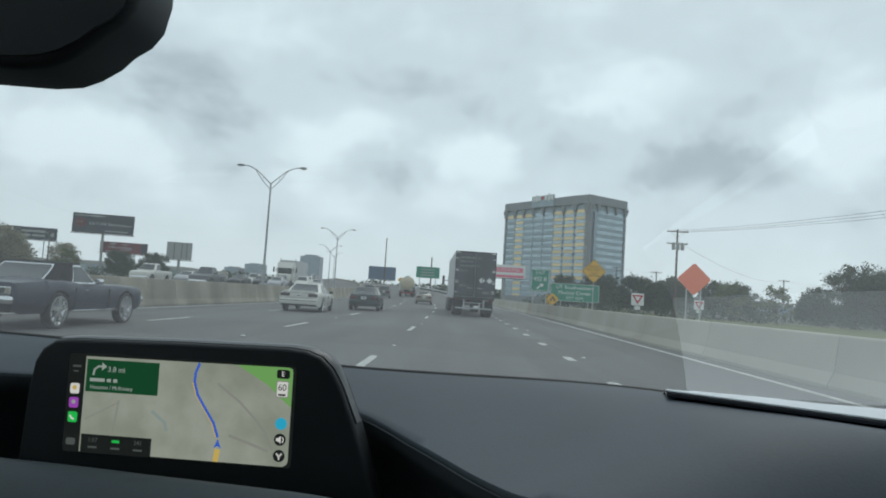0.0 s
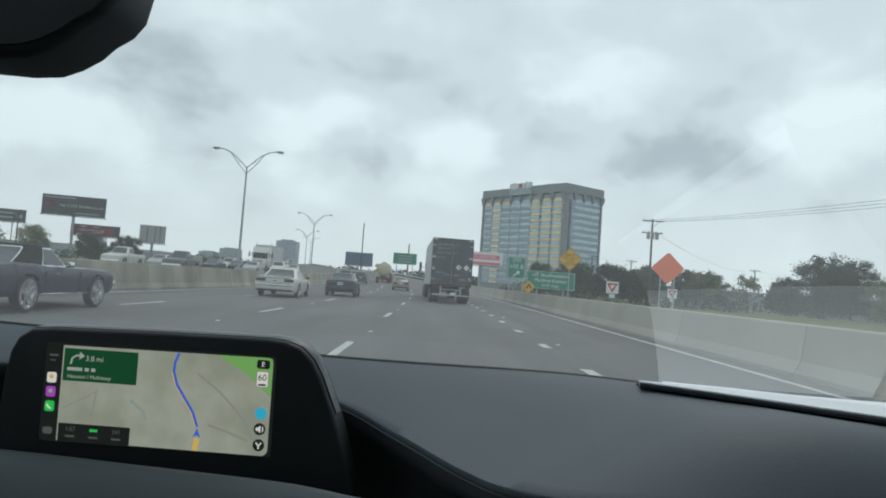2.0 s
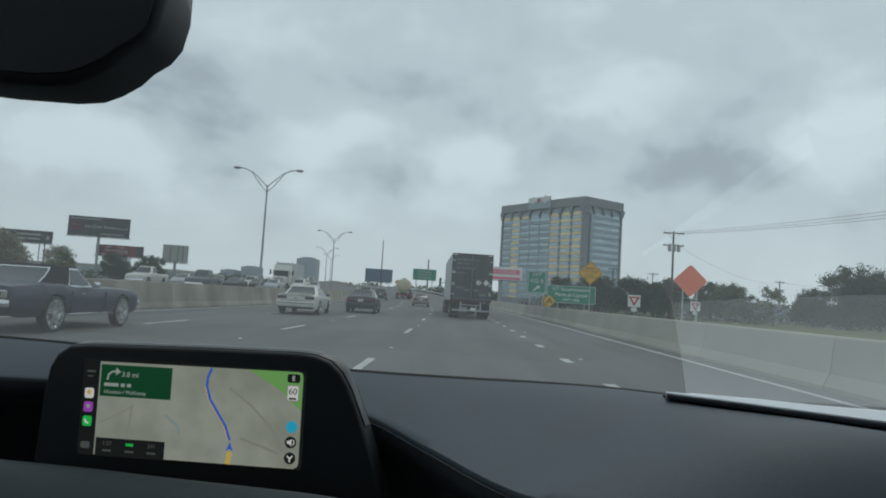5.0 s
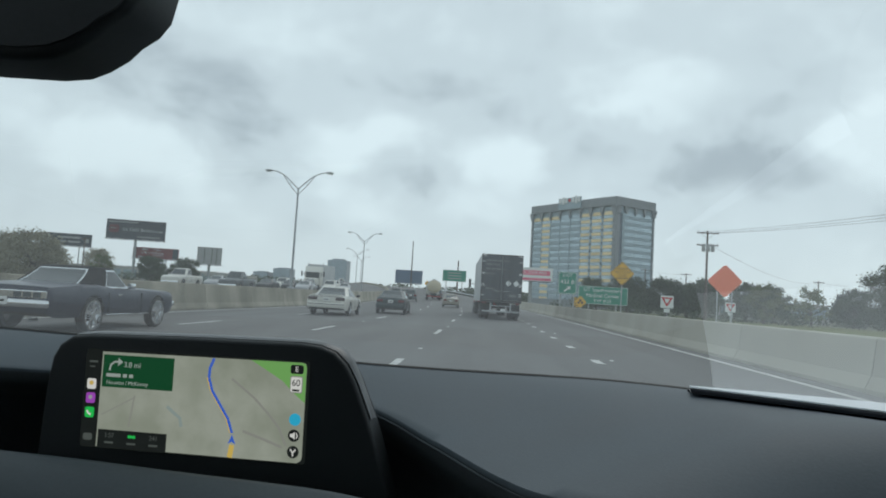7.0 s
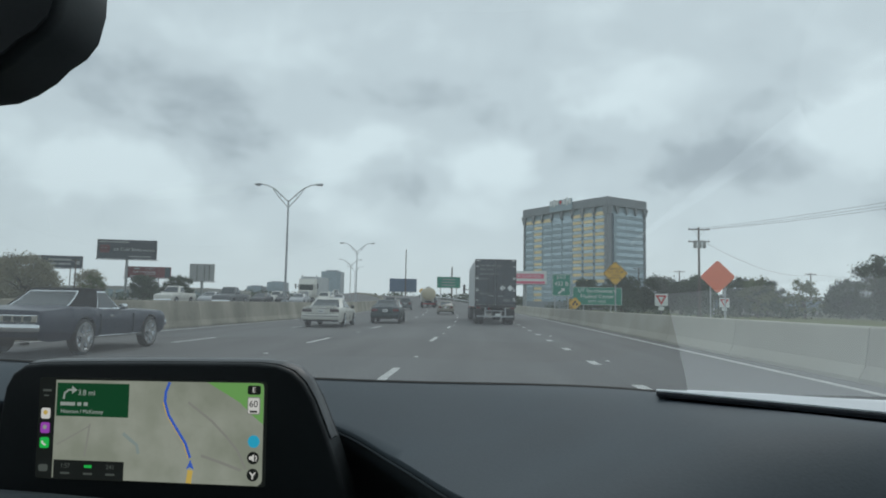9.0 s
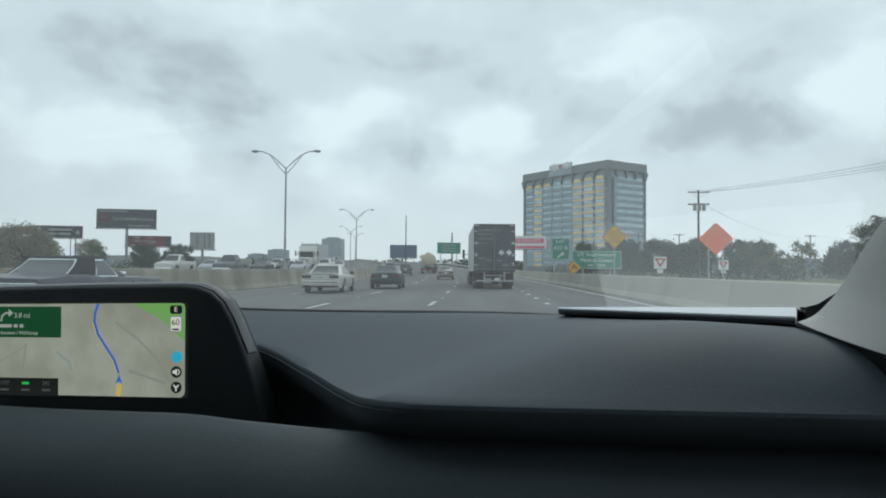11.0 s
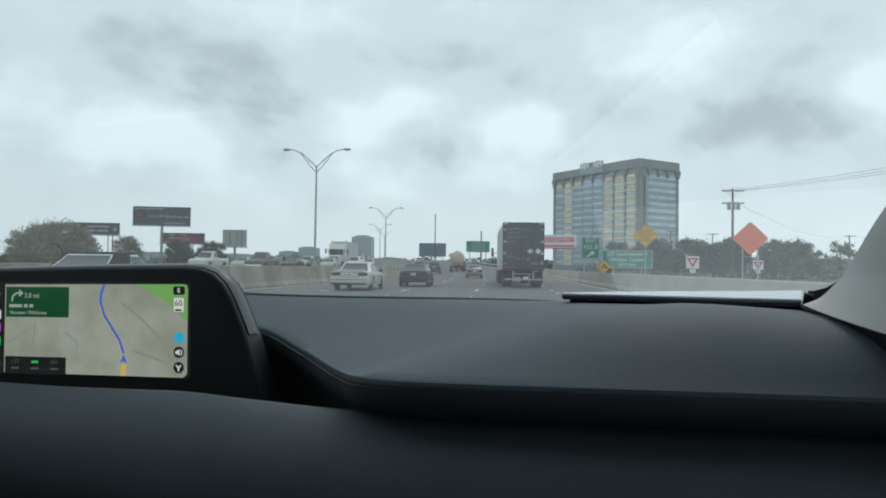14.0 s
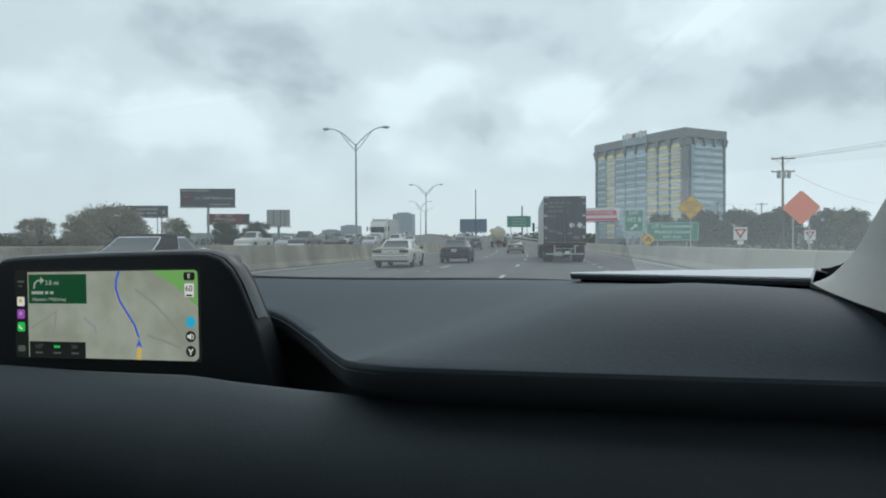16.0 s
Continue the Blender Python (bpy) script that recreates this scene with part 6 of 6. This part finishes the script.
def billboard(label, x, y, z0, z1, w, material, marks, turn=0, legs=(0,), text=None, tmat=SIGN_WHITE, lines=()):
    ob = thing("billboard", label, "billboard", stand(x, y, turn), group="billboards")
    h = z1 - z0
    p = part("panel", newbox((0, 0, (z0 + z1) / 2), (w, 0.3, h), 0.03), material, ob)
    part("frame", newbox((0, 0.06, z0 - 0.14), (w + 0.5, 0.9, 0.12), 0.02), DARKSTEEL, ob, "catwalk under the panel")
    for bx, bz, bw, bh, bm_ in marks:
        part("panel_shape", newbox((bx * w, -0.155, z0 + bz * h), (bw * w, 0.02, bh * h), 0.004), bm_, p)
    if text:
        lettering("lettering", text, h * 0.28, tmat, p, Matrix.Translation((0.03 * w, -0.18, z0 + 0.62 * h)) @ UP, depth=0.004)
    for tx, bx, bz, th in lines:
        lettering("lettering", tx, h * th, tmat, p, Matrix.Translation((bx * w, -0.18, z0 + bz * h)) @ UP, depth=0.004)
    for lx in legs:
        part("leg", tube(bmesh.new(), (lx, 0.3, 0), (lx, 0.3, z0), 0.32 if len(legs) == 1 else 0.13, None, 12), POLEGREY, ob, "", True)
    return ob


billboard("large dark roadside billboard with a pale line of lettering", -86, 156, 10.7, 15.4, 13.8, BB_DARK, ((-0.37, 0.52, 0.15, 0.40, BB_RED), (-0.37, 0.52, 0.17, 0.22, BB_RED), (-0.37, 0.55, 0.12, 0.07, BB_GREY), (0.22, 0.14, 0.38, 0.05, BB_GREY), (-0.22, 0.88, 0.5, 0.06, BB_GREY)), 12, (0,), tmat=BB_PALE, lines=(("Ice Cold Beer", 0.0, 0.50, 0.24), ("trivia on", 0.34, 0.48, 0.22)))
billboard("smaller dark billboard on two posts", -103, 156, 8.3, 11.3, 10.6, BB_DARK, ((0.02, 0.68, 0.50, 0.17, BB_GREY), (-0.14, 0.34, 0.20, 0.17, BB_GREY), (0.12, 0.34, 0.26, 0.17, BB_GREY), (-0.42, 0.5, 0.05, 0.7, SIGN_WHITE), (0.40, 0.45, 0.08, 0.3, BB_GREY)), 14, (-2.5, 2.5))
billboard("red billboard with pale lines of lettering", -81.5, 158, 6.3, 9.0, 10.8, BB_RED, ((-0.24, 0.82, 0.12, 0.12, BB_GREY), (-0.30, 0.14, 0.16, 0.10, BB_GREY), (-0.10, 0.14, 0.18, 0.10, BB_GREY), (0.05, 0.33, 0.22, 0.06, BB_GREY), (0.43, 0.5, 0.12, 0.94, BB_DARK)), 12, (-2.5, 2.5), tmat=BB_PALE, lines=(("at Night", 0.02, 0.82, 0.20), ("Coffee in the Morning", -0.08, 0.52, 0.22)))
billboard("bare grey back of a split billboard", -67, 156, 5.6, 9.8, 5.8, BB_GREY, ((-0.2, 0.5, 0.02, 0.9, DARKSTEEL), (0.1, 0.5, 0.02, 0.9, DARKSTEEL), (0.3, 0.5, 0.02, 0.9, DARKSTEEL)), 10, (0,))
billboard("blue billboard on posts far ahead", -34.5, 300, 3.6, 9.6, 12.4, BB_BLUE, ((0.0, 0.6, 0.7, 0.14, BB_BLUE),), 8, (-4.6, 4.6))
billboard("white and pink billboard in front of the tower", 10.6, 150, 5.9, 8.9, 9.6, SIGN_WHITE, ((0.05, 0.62, 0.78, 0.36, BB_PINK), (0.1, 0.14, 0.72, 0.2, BB_PINK), (-0.42, 0.5, 0.1, 0.7, BB_GREY)), -8, (0,), "PICK YOUR FREE")

# ---- buildings ----


def make_tower():
    """The office tower; x runs along its short face, y along its long face, from the corner nearest the road."""
    ux, uy = Vector((0.8095, 0.587, 0)), Vector((-0.589, 0.808, 0))
    m = Matrix(((ux.x, uy.x, 0, 53.5), (ux.y, uy.y, 0, 276), (0, 0, 1, 0), (0, 0, 0, 1)))
    ob = thing("office_tower", "tall grey office tower with gold and blue-grey window bands", "building", m)
    A, B, H = 24.0, 54.5, 47.5
    FLOORS, STEP, FIRST = 14, 2.86, 3.4
    TOP = FIRST + STEP * FLOORS - 0.4
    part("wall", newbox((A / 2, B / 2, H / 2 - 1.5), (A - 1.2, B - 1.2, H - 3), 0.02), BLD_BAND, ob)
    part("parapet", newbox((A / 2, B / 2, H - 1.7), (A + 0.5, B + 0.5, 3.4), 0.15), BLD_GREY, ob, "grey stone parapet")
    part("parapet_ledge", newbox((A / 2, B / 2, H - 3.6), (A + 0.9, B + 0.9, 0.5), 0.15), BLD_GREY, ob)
    for x, y in ((0, 0), (0, B), (A, 0)):
        part("corner_bracket", newbox((x, y, H - 4.4), (1.5, 1.5, 1.3), 0.35), BLD_GREY, ob)
    part("plinth", newbox((A / 2, B / 2, 1.6), (A + 0.1, B + 0.1, 3.2), 0.05), BLD_GREY, ob)
    part("roof_room", newbox((A * 0.55, B * 0.45, H + 0.8), (A * 0.5, B * 0.4, 2.0), 0.05), BLD_GREY, ob)
    # the broad corner pier beside the dark slot, and the slim piers between the gold bays
    part("corner_pier", newbox((0.55, 1.05, H / 2 - 2), (0.9, 2.1, H - 4), 0.05), BLD_GREY, ob, "broad grey corner pier")
    part("corner_pier", newbox((1.35, 0.45, H / 2 - 2), (2.4, 0.7, H - 4), 0.05), BLD_GREY, ob)
    part("corner_pier", newbox((0.45, B - 0.5, H / 2 - 2), (0.7, 1.0, H - 4), 0.05), BLD_GREY, ob)
    part("corner_pier", newbox((A - 0.5, 0.45, H / 2 - 2), (1.0, 0.7, H - 4), 0.05), BLD_GREY, ob)
    for y, w in ((8.2, 1.1), (15.0, 1.1), (21.3, 0.55), (28.0, 0.5), (34.6, 0.5), (41.2, 0.55), (47.4, 0.75)):
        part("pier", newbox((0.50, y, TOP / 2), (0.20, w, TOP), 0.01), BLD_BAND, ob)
        me = finish(newbox((0, 0, 0), (0.10, w * 0.7, 1.25), 0.02), "pier_pane", PANE_DARK)
        if w > 0.8:
            for k in range(FLOORS - 1):
                share("pier_pane", me, ob, Matrix.Translation((0.38, y, FIRST + 1.43 + STEP * k)))
    part("stair_slot", newbox((3.3, 0.55, H / 2 - 3), (1.3, 0.3, H - 8)), PANE_DARK, ob, "dark vertical glass slot")
    part("wall_bay", newbox((4.9, 0.40, H / 2 - 3), (1.9, 0.6, H - 7), 0.03), BLD_BAND, ob)
    cols = [(2.3, 7.6, True), (8.8, 14.4, True), (15.6, 21.0, True), (21.6, 27.7, False), (28.3, 34.3, False), (34.9, 40.9, False), (41.5, 47.0, True), (47.8, 53.3, False)]
    for y0, y1, gilt in cols:
        w, yc = y1 - y0, (y0 + y1) / 2
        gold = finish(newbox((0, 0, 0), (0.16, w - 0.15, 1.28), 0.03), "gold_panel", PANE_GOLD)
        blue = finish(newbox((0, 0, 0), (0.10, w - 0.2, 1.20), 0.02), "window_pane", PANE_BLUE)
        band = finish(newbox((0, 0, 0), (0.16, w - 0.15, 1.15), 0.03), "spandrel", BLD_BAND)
        for k in range(FLOORS):
            z = FIRST + STEP * k
            if k < FLOORS - 1:
                share("gold_panel" if gilt else "spandrel", gold if gilt else band, ob, Matrix.Translation((0.54, yc, z)))
                share("window_pane", blue, ob, Matrix.Translation((0.57, yc, z + 1.43)))
        lid = bmesh.new()
        plate(lid, [(-w / 2 + 0.1, -0.75), (w / 2 - 0.1, -0.75), (w / 2 - 0.35, 0.1), (w / 2 - 1.1, 0.75), (-w / 2 + 1.1, 0.75), (-w / 2 + 0.35, 0.1)], 0.16, Matrix.Translation((0.46, yc, FIRST + STEP * (FLOORS - 1) + 0.1)) @ pose(0, 0, 0, 0, 0, -90) @ UP)
        part("bay_head", lid, PANE_GOLD if gilt or y0 > 47 or 34 < y0 < 36 else PANE_BLUE, ob, "tapered window at the top of a bay")
    for x0, x1 in ((6.1, 11.8), (11.9, 17.4), (17.5, 22.9)):
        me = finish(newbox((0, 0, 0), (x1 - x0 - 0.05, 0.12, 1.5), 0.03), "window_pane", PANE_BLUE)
        for k in range(FLOORS):
            share("window_pane", me, ob, Matrix.Translation(((x0 + x1) / 2, 0.56, FIRST + STEP * k)))
    for yc, hw_ in ((1.05, 1.05), (8.2, 0.45), (15.0, 0.45), (21.3, 0.2), (28.0, 0.15), (34.6, 0.2), (41.2, 0.2), (47.4, 0.3), (53.9, 0.55)):
        cap = bmesh.new()
        loft(cap, [[(x, yc - a, z) for a, z in ((hw_, 40.2), (hw_ + 0.35, 41.8), (hw_ + 1.05, 43.8), (-hw_ - 1.05, 43.8), (-hw_ - 0.35, 41.8), (-hw_, 40.2))] for x in (0.3, -0.30)])
        part("corbel", cap, BLD_GREY, ob, "flared stone corbel")
    for xc, hw_ in ((1.2, 1.2), (6.0, 0.4), (11.85, 0.15), (17.45, 0.15), (23.5, 0.55)):
        cap = bmesh.new()
        loft(cap, [[(xc - a, y, z) for a, z in ((hw_, 40.6), (hw_ + 0.9, 43.8), (-hw_ - 0.9, 43.8), (-hw_, 40.6))] for y in (0.3, -0.30)])
        part("corbel", cap, BLD_GREY, ob, "flared stone corbel")
    crest = part("roof_crest", newbox((-0.6, 27.6, H - 0.9), (0.5, 14.5, 5.2), 0.05), BLD_BAND, ob, "pale stepped roof emblem panel")
    for yy, hh in ((21.4, 2.4), (23.4, 3.4), (25.3, 2.4), (29.6, 2.4), (31.5, 3.4), (33.5, 2.4)):
        part("crest_block", newbox((-0.95, yy, H + 0.6), (0.3, 1.25, hh), 0.05), SIGN_WHITE, crest)
    for yy in (22.4, 30.6, 32.6):
        part("crest_block", newbox((-0.95, yy, H + 0.5), (0.28, 1.0, 0.7), 0.05), SIGN_WHITE, crest)
    part("crest_disc", plate(bmesh.new(), disc(0.8, 20), 0.1, Matrix.Translation((-0.95, 27.5, H + 0.5)) @ pose(0, 0, 0, 0, -90, 0)), SIGN_RED, crest, "round red emblem")
    return ob


make_tower()


def make_far_tower(x, y, w, d, h, rows_, cols_, name="far_tower", label="grey high-rise tower in the hazy distance", turn=0):
    ob = thing(name, label, "building", pose(x, y, 0, 0, 0, turn), group="far buildings")
    part("wall", newbox((0, d / 2, h / 2), (w, d, h), 0.1), FAR_WALL if rows_ < 6 else FAR_BLD, ob)
    part("roof_room", newbox((0, d / 2, h + h * 0.02), (w * 0.6, d * 0.6, h * 0.06)), FAR_BLD, ob)
    me = finish(newbox((0, 0, 0), (w / cols_ * 0.82, 0.3, h / rows_ * 0.5)), "window_pane", PANE_BLUE)
    for i in range(cols_):
        for k in range(rows_):
            share("window_pane", me, ob, Matrix.Translation((-w / 2 + w / cols_ * (i + 0.5), -0.05, h / rows_ * (k + 0.55))))
    return ob


make_far_tower(-318, 1400, 42, 40, 66, 14, 5)
make_far_tower(-345, 1402, 16, 30, 40, 9, 3)
make_far_tower(-470, 1500, 40, 40, 44, 9, 4)
make_far_tower(-520, 1500, 34, 40, 34, 7, 4)
make_far_tower(-260, 900, 70, 30, 11, 3, 8, "low_building", "long low pale building in the distance")
make_far_tower(-380, 900, 90, 30, 13, 3, 9, "low_building", "long low pale building in the distance")
make_far_tower(-103, 190, 46, 20, 4.6, 1, 10, "warehouse", "long low white warehouse beyond the oncoming lanes", 6)
make_far_tower(-70, 175, 12, 10, 3.8, 1, 4, "shop_building", "small pale roadside shop building", 6)
make_far_tower(62, 150, 26, 12, 4.2, 1, 7, "low_building", "low pale building behind the verge trees", -10)

# ---- trees ----


def leaf_mesh(points, size, material, squash=1.0):
    verts, faces = [], []
    for c in points:
        a = Vector((random.gauss(0, 1), random.gauss(0, 1), random.gauss(0, 1))).normalized()
        b = a.orthogonal().normalized()
        c2 = a.cross(b)
        s = size * random.uniform(0.6, 1.3)
        i = len(verts)
        verts += [c + b * s, c + c2 * s * 0.55, c - b * s, c - c2 * s * 0.55]
        faces.append((i, i + 1, i + 2, i + 3))
    me = bpy.data.meshes.new("crown")
    me.from_pydata([tuple(v) for v in verts], [], faces)
    me.materials.append(material)
    return me


def make_tree(h, spread, material, name, label, clumps=46, leaves=70, trunk=0.3, bare=0.0, low=0.22):
    ob = thing(name, label, "tree", group="roadside trees")
    tb = bmesh.new()
    th = h * random.uniform(0.24, 0.32)
    pipe(tb, [(0, 0, -0.1), (random.uniform(-.15, .15), 0, th * 0.5), (random.uniform(-.25, .25), random.uniform(-.2, .2), th)], [trunk, trunk * 0.8, trunk * 0.65], 8)
    pts = []
    for k in range(clumps):
        a = random.uniform(0, 2 * pi)
        u = random.random()
        zz = h * (low + (0.97 - low) * u)
        rad = spread * sqrt(max(0.05, 1 - ((u - 0.42) / 0.62) ** 2)) * sqrt(random.random()) * random.uniform(0.75, 1.08)
        c = Vector((rad * cos(a), rad * sin(a), zz))
        if k % 3 == 0:
            pipe(tb, [(0, 0, th * 0.9), (c.x * 0.45, c.y * 0.45, th + (c.z - th) * 0.55), tuple(c)], [trunk * 0.42, trunk * 0.22, 0.02], 5)
        r = spread * random.uniform(0.16, 0.30)
        for _ in range(int(leaves * (1 - bare))):
            v = Vector((random.gauss(0, 0.5), random.gauss(0, 0.5), random.gauss(0, 0.38)))
            pts.append(c + v * r)
    part("trunk", tb, BARK, ob)
    cr = new("crown", leaf_mesh(pts, 0.17 if h > 5 else 0.13, material))
    cr.parent = ob
    return ob


random.seed(11)
oak = [put(make_tree(6.6, 3.9, LEAF, "oak_tree", "dark green live oak with a rounded crown", 70, 170), 40, 132),
       put(make_tree(6.2, 3.6, LEAF, "oak_tree", "dark green live oak with a broad crown", 64, 170), 30.5, 112),
       put(make_tree(9.5, 4.6, LEAF, "oak_tree", "tall dark oak tree with gaps in its crown", 80, 140), 61, 102)]
dry = [put(make_tree(7.4, 3.6, LEAF_DRY, "autumn_tree", "thin brownish autumn tree", 66, 110, bare=0.05), -96, 140),
       put(make_tree(6.0, 3.0, LEAF_PALE, "shrub_tree", "pale green shrubby tree", 40, 60, trunk=0.15, low=0.12), 52, 108)]
random.seed(5)
for src, x, y, s_ in ((0, 24, 112, 40), (1, 36, 110, 100), (0, 45, 116, 200), (1, 52, 122, 60), (2, 68, 106, 80), (1, 74, 118, 10), (0, 33, 150, 20), (1, 58, 140, 160), (2, 80, 130, 220), (0, 92, 124, 300), (1, 21, 128, 70), (0, 28, 165, 140), (1, 42, 170, 30), (0, -70, 150, 90), (1, -76, 146, 45), (2, 104, 128, 15), (0, 64, 118, 77)):
    copy_thing(oak[src], stand(x, y, s_))
big_dry = put(make_tree(7.6, 5.0, LEAF_DRY, "autumn_tree", "broad brownish autumn tree with thin foliage", 96, 105, bare=0.0, low=0.08), -73, 102)
copy_thing(big_dry, stand(-82, 108, 140))
for src, x, y, s_ in ((0, -104, 136, 30), (0, -112, 142, 120), (0, -90, 148, 200), (0, -119, 138, 70), (1, -84, 140, 50), (1, 43, 104, 130), (1, 66, 96, 90), (1, -98, 132, 10), (0, -128, 145, 10), (1, 88, 112, 200), (0, 78, 108, 45)):
    copy_thing(dry[src], stand(x, y, s_))
# far woods along the horizon
random.seed(8)
fp = []
for k in range(520):
    a = random.uniform(-60, 60)
    d = random.uniform(330, 640)
    x, y = d * sin(radians(a)), d * cos(radians(a))
    if cx(y) - 34 < x < cx(y) + 12:
        continue
    if 0 < x < 90 and y < 345:
        continue
    r = random.uniform(4, 8)
    hh = random.uniform(4.0, 7.5)
    for _ in range(300):
        fp.append(Vector((x + random.gauss(0, 0.55) * r, y + random.gauss(0, 0.5) * r, max(0.1, hh * random.random() ** 1.6 * 0.95))))
fw = new("far_woods", leaf_mesh(fp, 0.70, LEAF))
tagged(fw, "low dark woods along the hazy horizon", "trees", kind="stuff")
# low brush behind the roadside barrier
random.seed(9)
bp = []
for k in range(110):
    x, y = random.uniform(14, 90), random.uniform(92, 150)
    r, hh = random.uniform(1.0, 2.2), random.uniform(1.2, 2.8)
    for _ in range(70):
        bp.append(Vector((x + random.gauss(0, 0.6) * r, y + random.gauss(0, 0.6) * r, max(0.05, hh * random.random()))))
for k in range(60):
    x, y = random.uniform(-125, -48), random.uniform(125, 165)
    r, hh = random.uniform(1.0, 2.2), random.uniform(1.2, 3.2)
    for _ in range(60):
        bp.append(Vector((x + random.gauss(0, 0.6) * r, y + random.gauss(0, 0.6) * r, max(0.05, hh * random.random()))))
br = new("brush", leaf_mesh(bp, 0.22, LEAF))
tagged(br, "low dark green brush under the trees", "shrubs", kind="stuff")

# ---- what the drive has already passed: the railway bridge, the sign gantry and a lane sign, behind the car ----
bridge = thing("railway_bridge", "rusty riveted steel girder railway bridge across the road", "bridge", pose(-4, -115, 0, 0, 0, -24))
SPAN, B0, B1 = 30.0, 4.6, 7.3
stiff = finish(newbox((0, 0, 0), (0.12, 0.10, B1 - B0 - 0.3), 0.01), "stiffener", RUST)
for k in range(4):
    xc = (k - 1.5) * SPAN
    girder = part("girder", newbox((xc, 0, (B0 + B1) / 2), (SPAN - 0.3, 0.06, B1 - B0)), RUST, bridge, "rust-streaked plate girder")
    for z in (B0, B1):
        part("flange", newbox((xc, 0, z), (SPAN - 0.3, 0.5, 0.08), 0.01), RUST, girder)
    for i in range(19):
        share("stiffener", stiff, girder, Matrix.Translation((xc - SPAN / 2 + 0.9 + i * 1.56, -0.08, (B0 + B1) / 2)))
    part("far_girder", newbox((xc, 4.6, (B0 + B1) / 2), (SPAN - 0.3, 0.06, B1 - B0)), RUST, bridge)
    part("deck", newbox((xc, 2.3, B0 + 0.25), (SPAN - 0.3, 4.5, 0.3), 0.02), DARKSTEEL, bridge, "sooty underside of the deck")
for k in range(5):
    xc = (k - 2) * SPAN
    pier = part("pier", newbox((xc, 2.3, 1.9), (1.8, 6.6, 3.8), 0.08), CONCRETE, bridge, "weathered concrete pier")
    for y in (0, 4.6):
        part("bearing", newbox((xc, y, 4.18), (0.8, 0.5, 0.75), 0.05), DARKSTEEL, pier)
for xc, tx in ((-9, "14 FT 4 IN"), (19, "15 FT 10 IN")):
    hs = part("height_sign", newbox((xc, -0.32, B0 + 0.38), (2.4, 0.04, 0.6), 0.01), SIGN_YELLOW, bridge, "yellow clearance height sign")
    lettering("lettering", tx, 0.40, SIGN_BLACK, hs, Matrix.Translation((xc, -0.345, B0 + 0.38)) @ UP, depth=0.003)

gantry = thing("sign_gantry", "cantilever sign gantry with green and yellow exit panels", "road sign", pose(8.6, -28, 0))
part("mast", tube(bmesh.new(), (0, 0.4, 0), (0, 0.4, 8.4), 0.32, 0.28, 16), STEEL, gantry, "", True)
for y in (0.1, 0.7):
    for z in (6.8, 7.9):
        part("chord", tube(bmesh.new(), (0.2, y, z), (-11, y, z), 0.06), STEEL, gantry)
    for i in range(10):
        part("lattice", tube(bmesh.new(), (-1.1 * i, y, 6.8 if i % 2 else 7.9), (-1.1 * (i + 1), y, 7.9 if i % 2 else 6.8), 0.035), STEEL, gantry)
gp2 = sign_panel(gantry, 6.6, 1.5, 7.6, SIGN_GREEN, y=-0.1, x=-4.0)
lettering("lettering", "Commonwealth Dr", 0.72, SIGN_WHITE, gp2, Matrix.Translation((-4.0, -0.115, 7.6)) @ UP, depth=0.003)
gp3 = part("exit_only_panel", newbox((-4.0, -0.12, 6.4), (6.6, 0.05, 0.85), 0.01), SIGN_YELLOW, gantry)
lettering("lettering", "EXIT ONLY", 0.5, SIGN_BLACK, gp3, Matrix.Translation((-4.0, -0.15, 6.4)) @ UP, depth=0.003)
gp4 = sign_panel(gantry, 2.6, 0.7, 8.8, SIGN_GREEN, y=-0.1, x=-2.0)
lettering("lettering", "EXIT 432B", 0.4, SIGN_WHITE, gp4, Matrix.Translation((-2.0, -0.115, 8.8)) @ UP, depth=0.003)

ml = make_sign("lane_sign", "white road sign that says the lane must exit", (0,), 3.3, pose(8.3, -75, 0))
mlp = part("panel", newbox((0, 0, 2.7), (0.92, 0.03, 1.22), 0.01), SIGN_WHITE, ml)
for z, tx in ((2.75, "MUST"), (2.42, "EXIT")):
    lettering("lettering", tx, 0.28, SIGN_BLACK, mlp, Matrix.Translation((0, -0.02, z)) @ UP, depth=0.002)
part("text_bar", newbox((0, -0.018, 3.1), (0.7, 0.008, 0.12)), SIGN_BLACK, mlp)
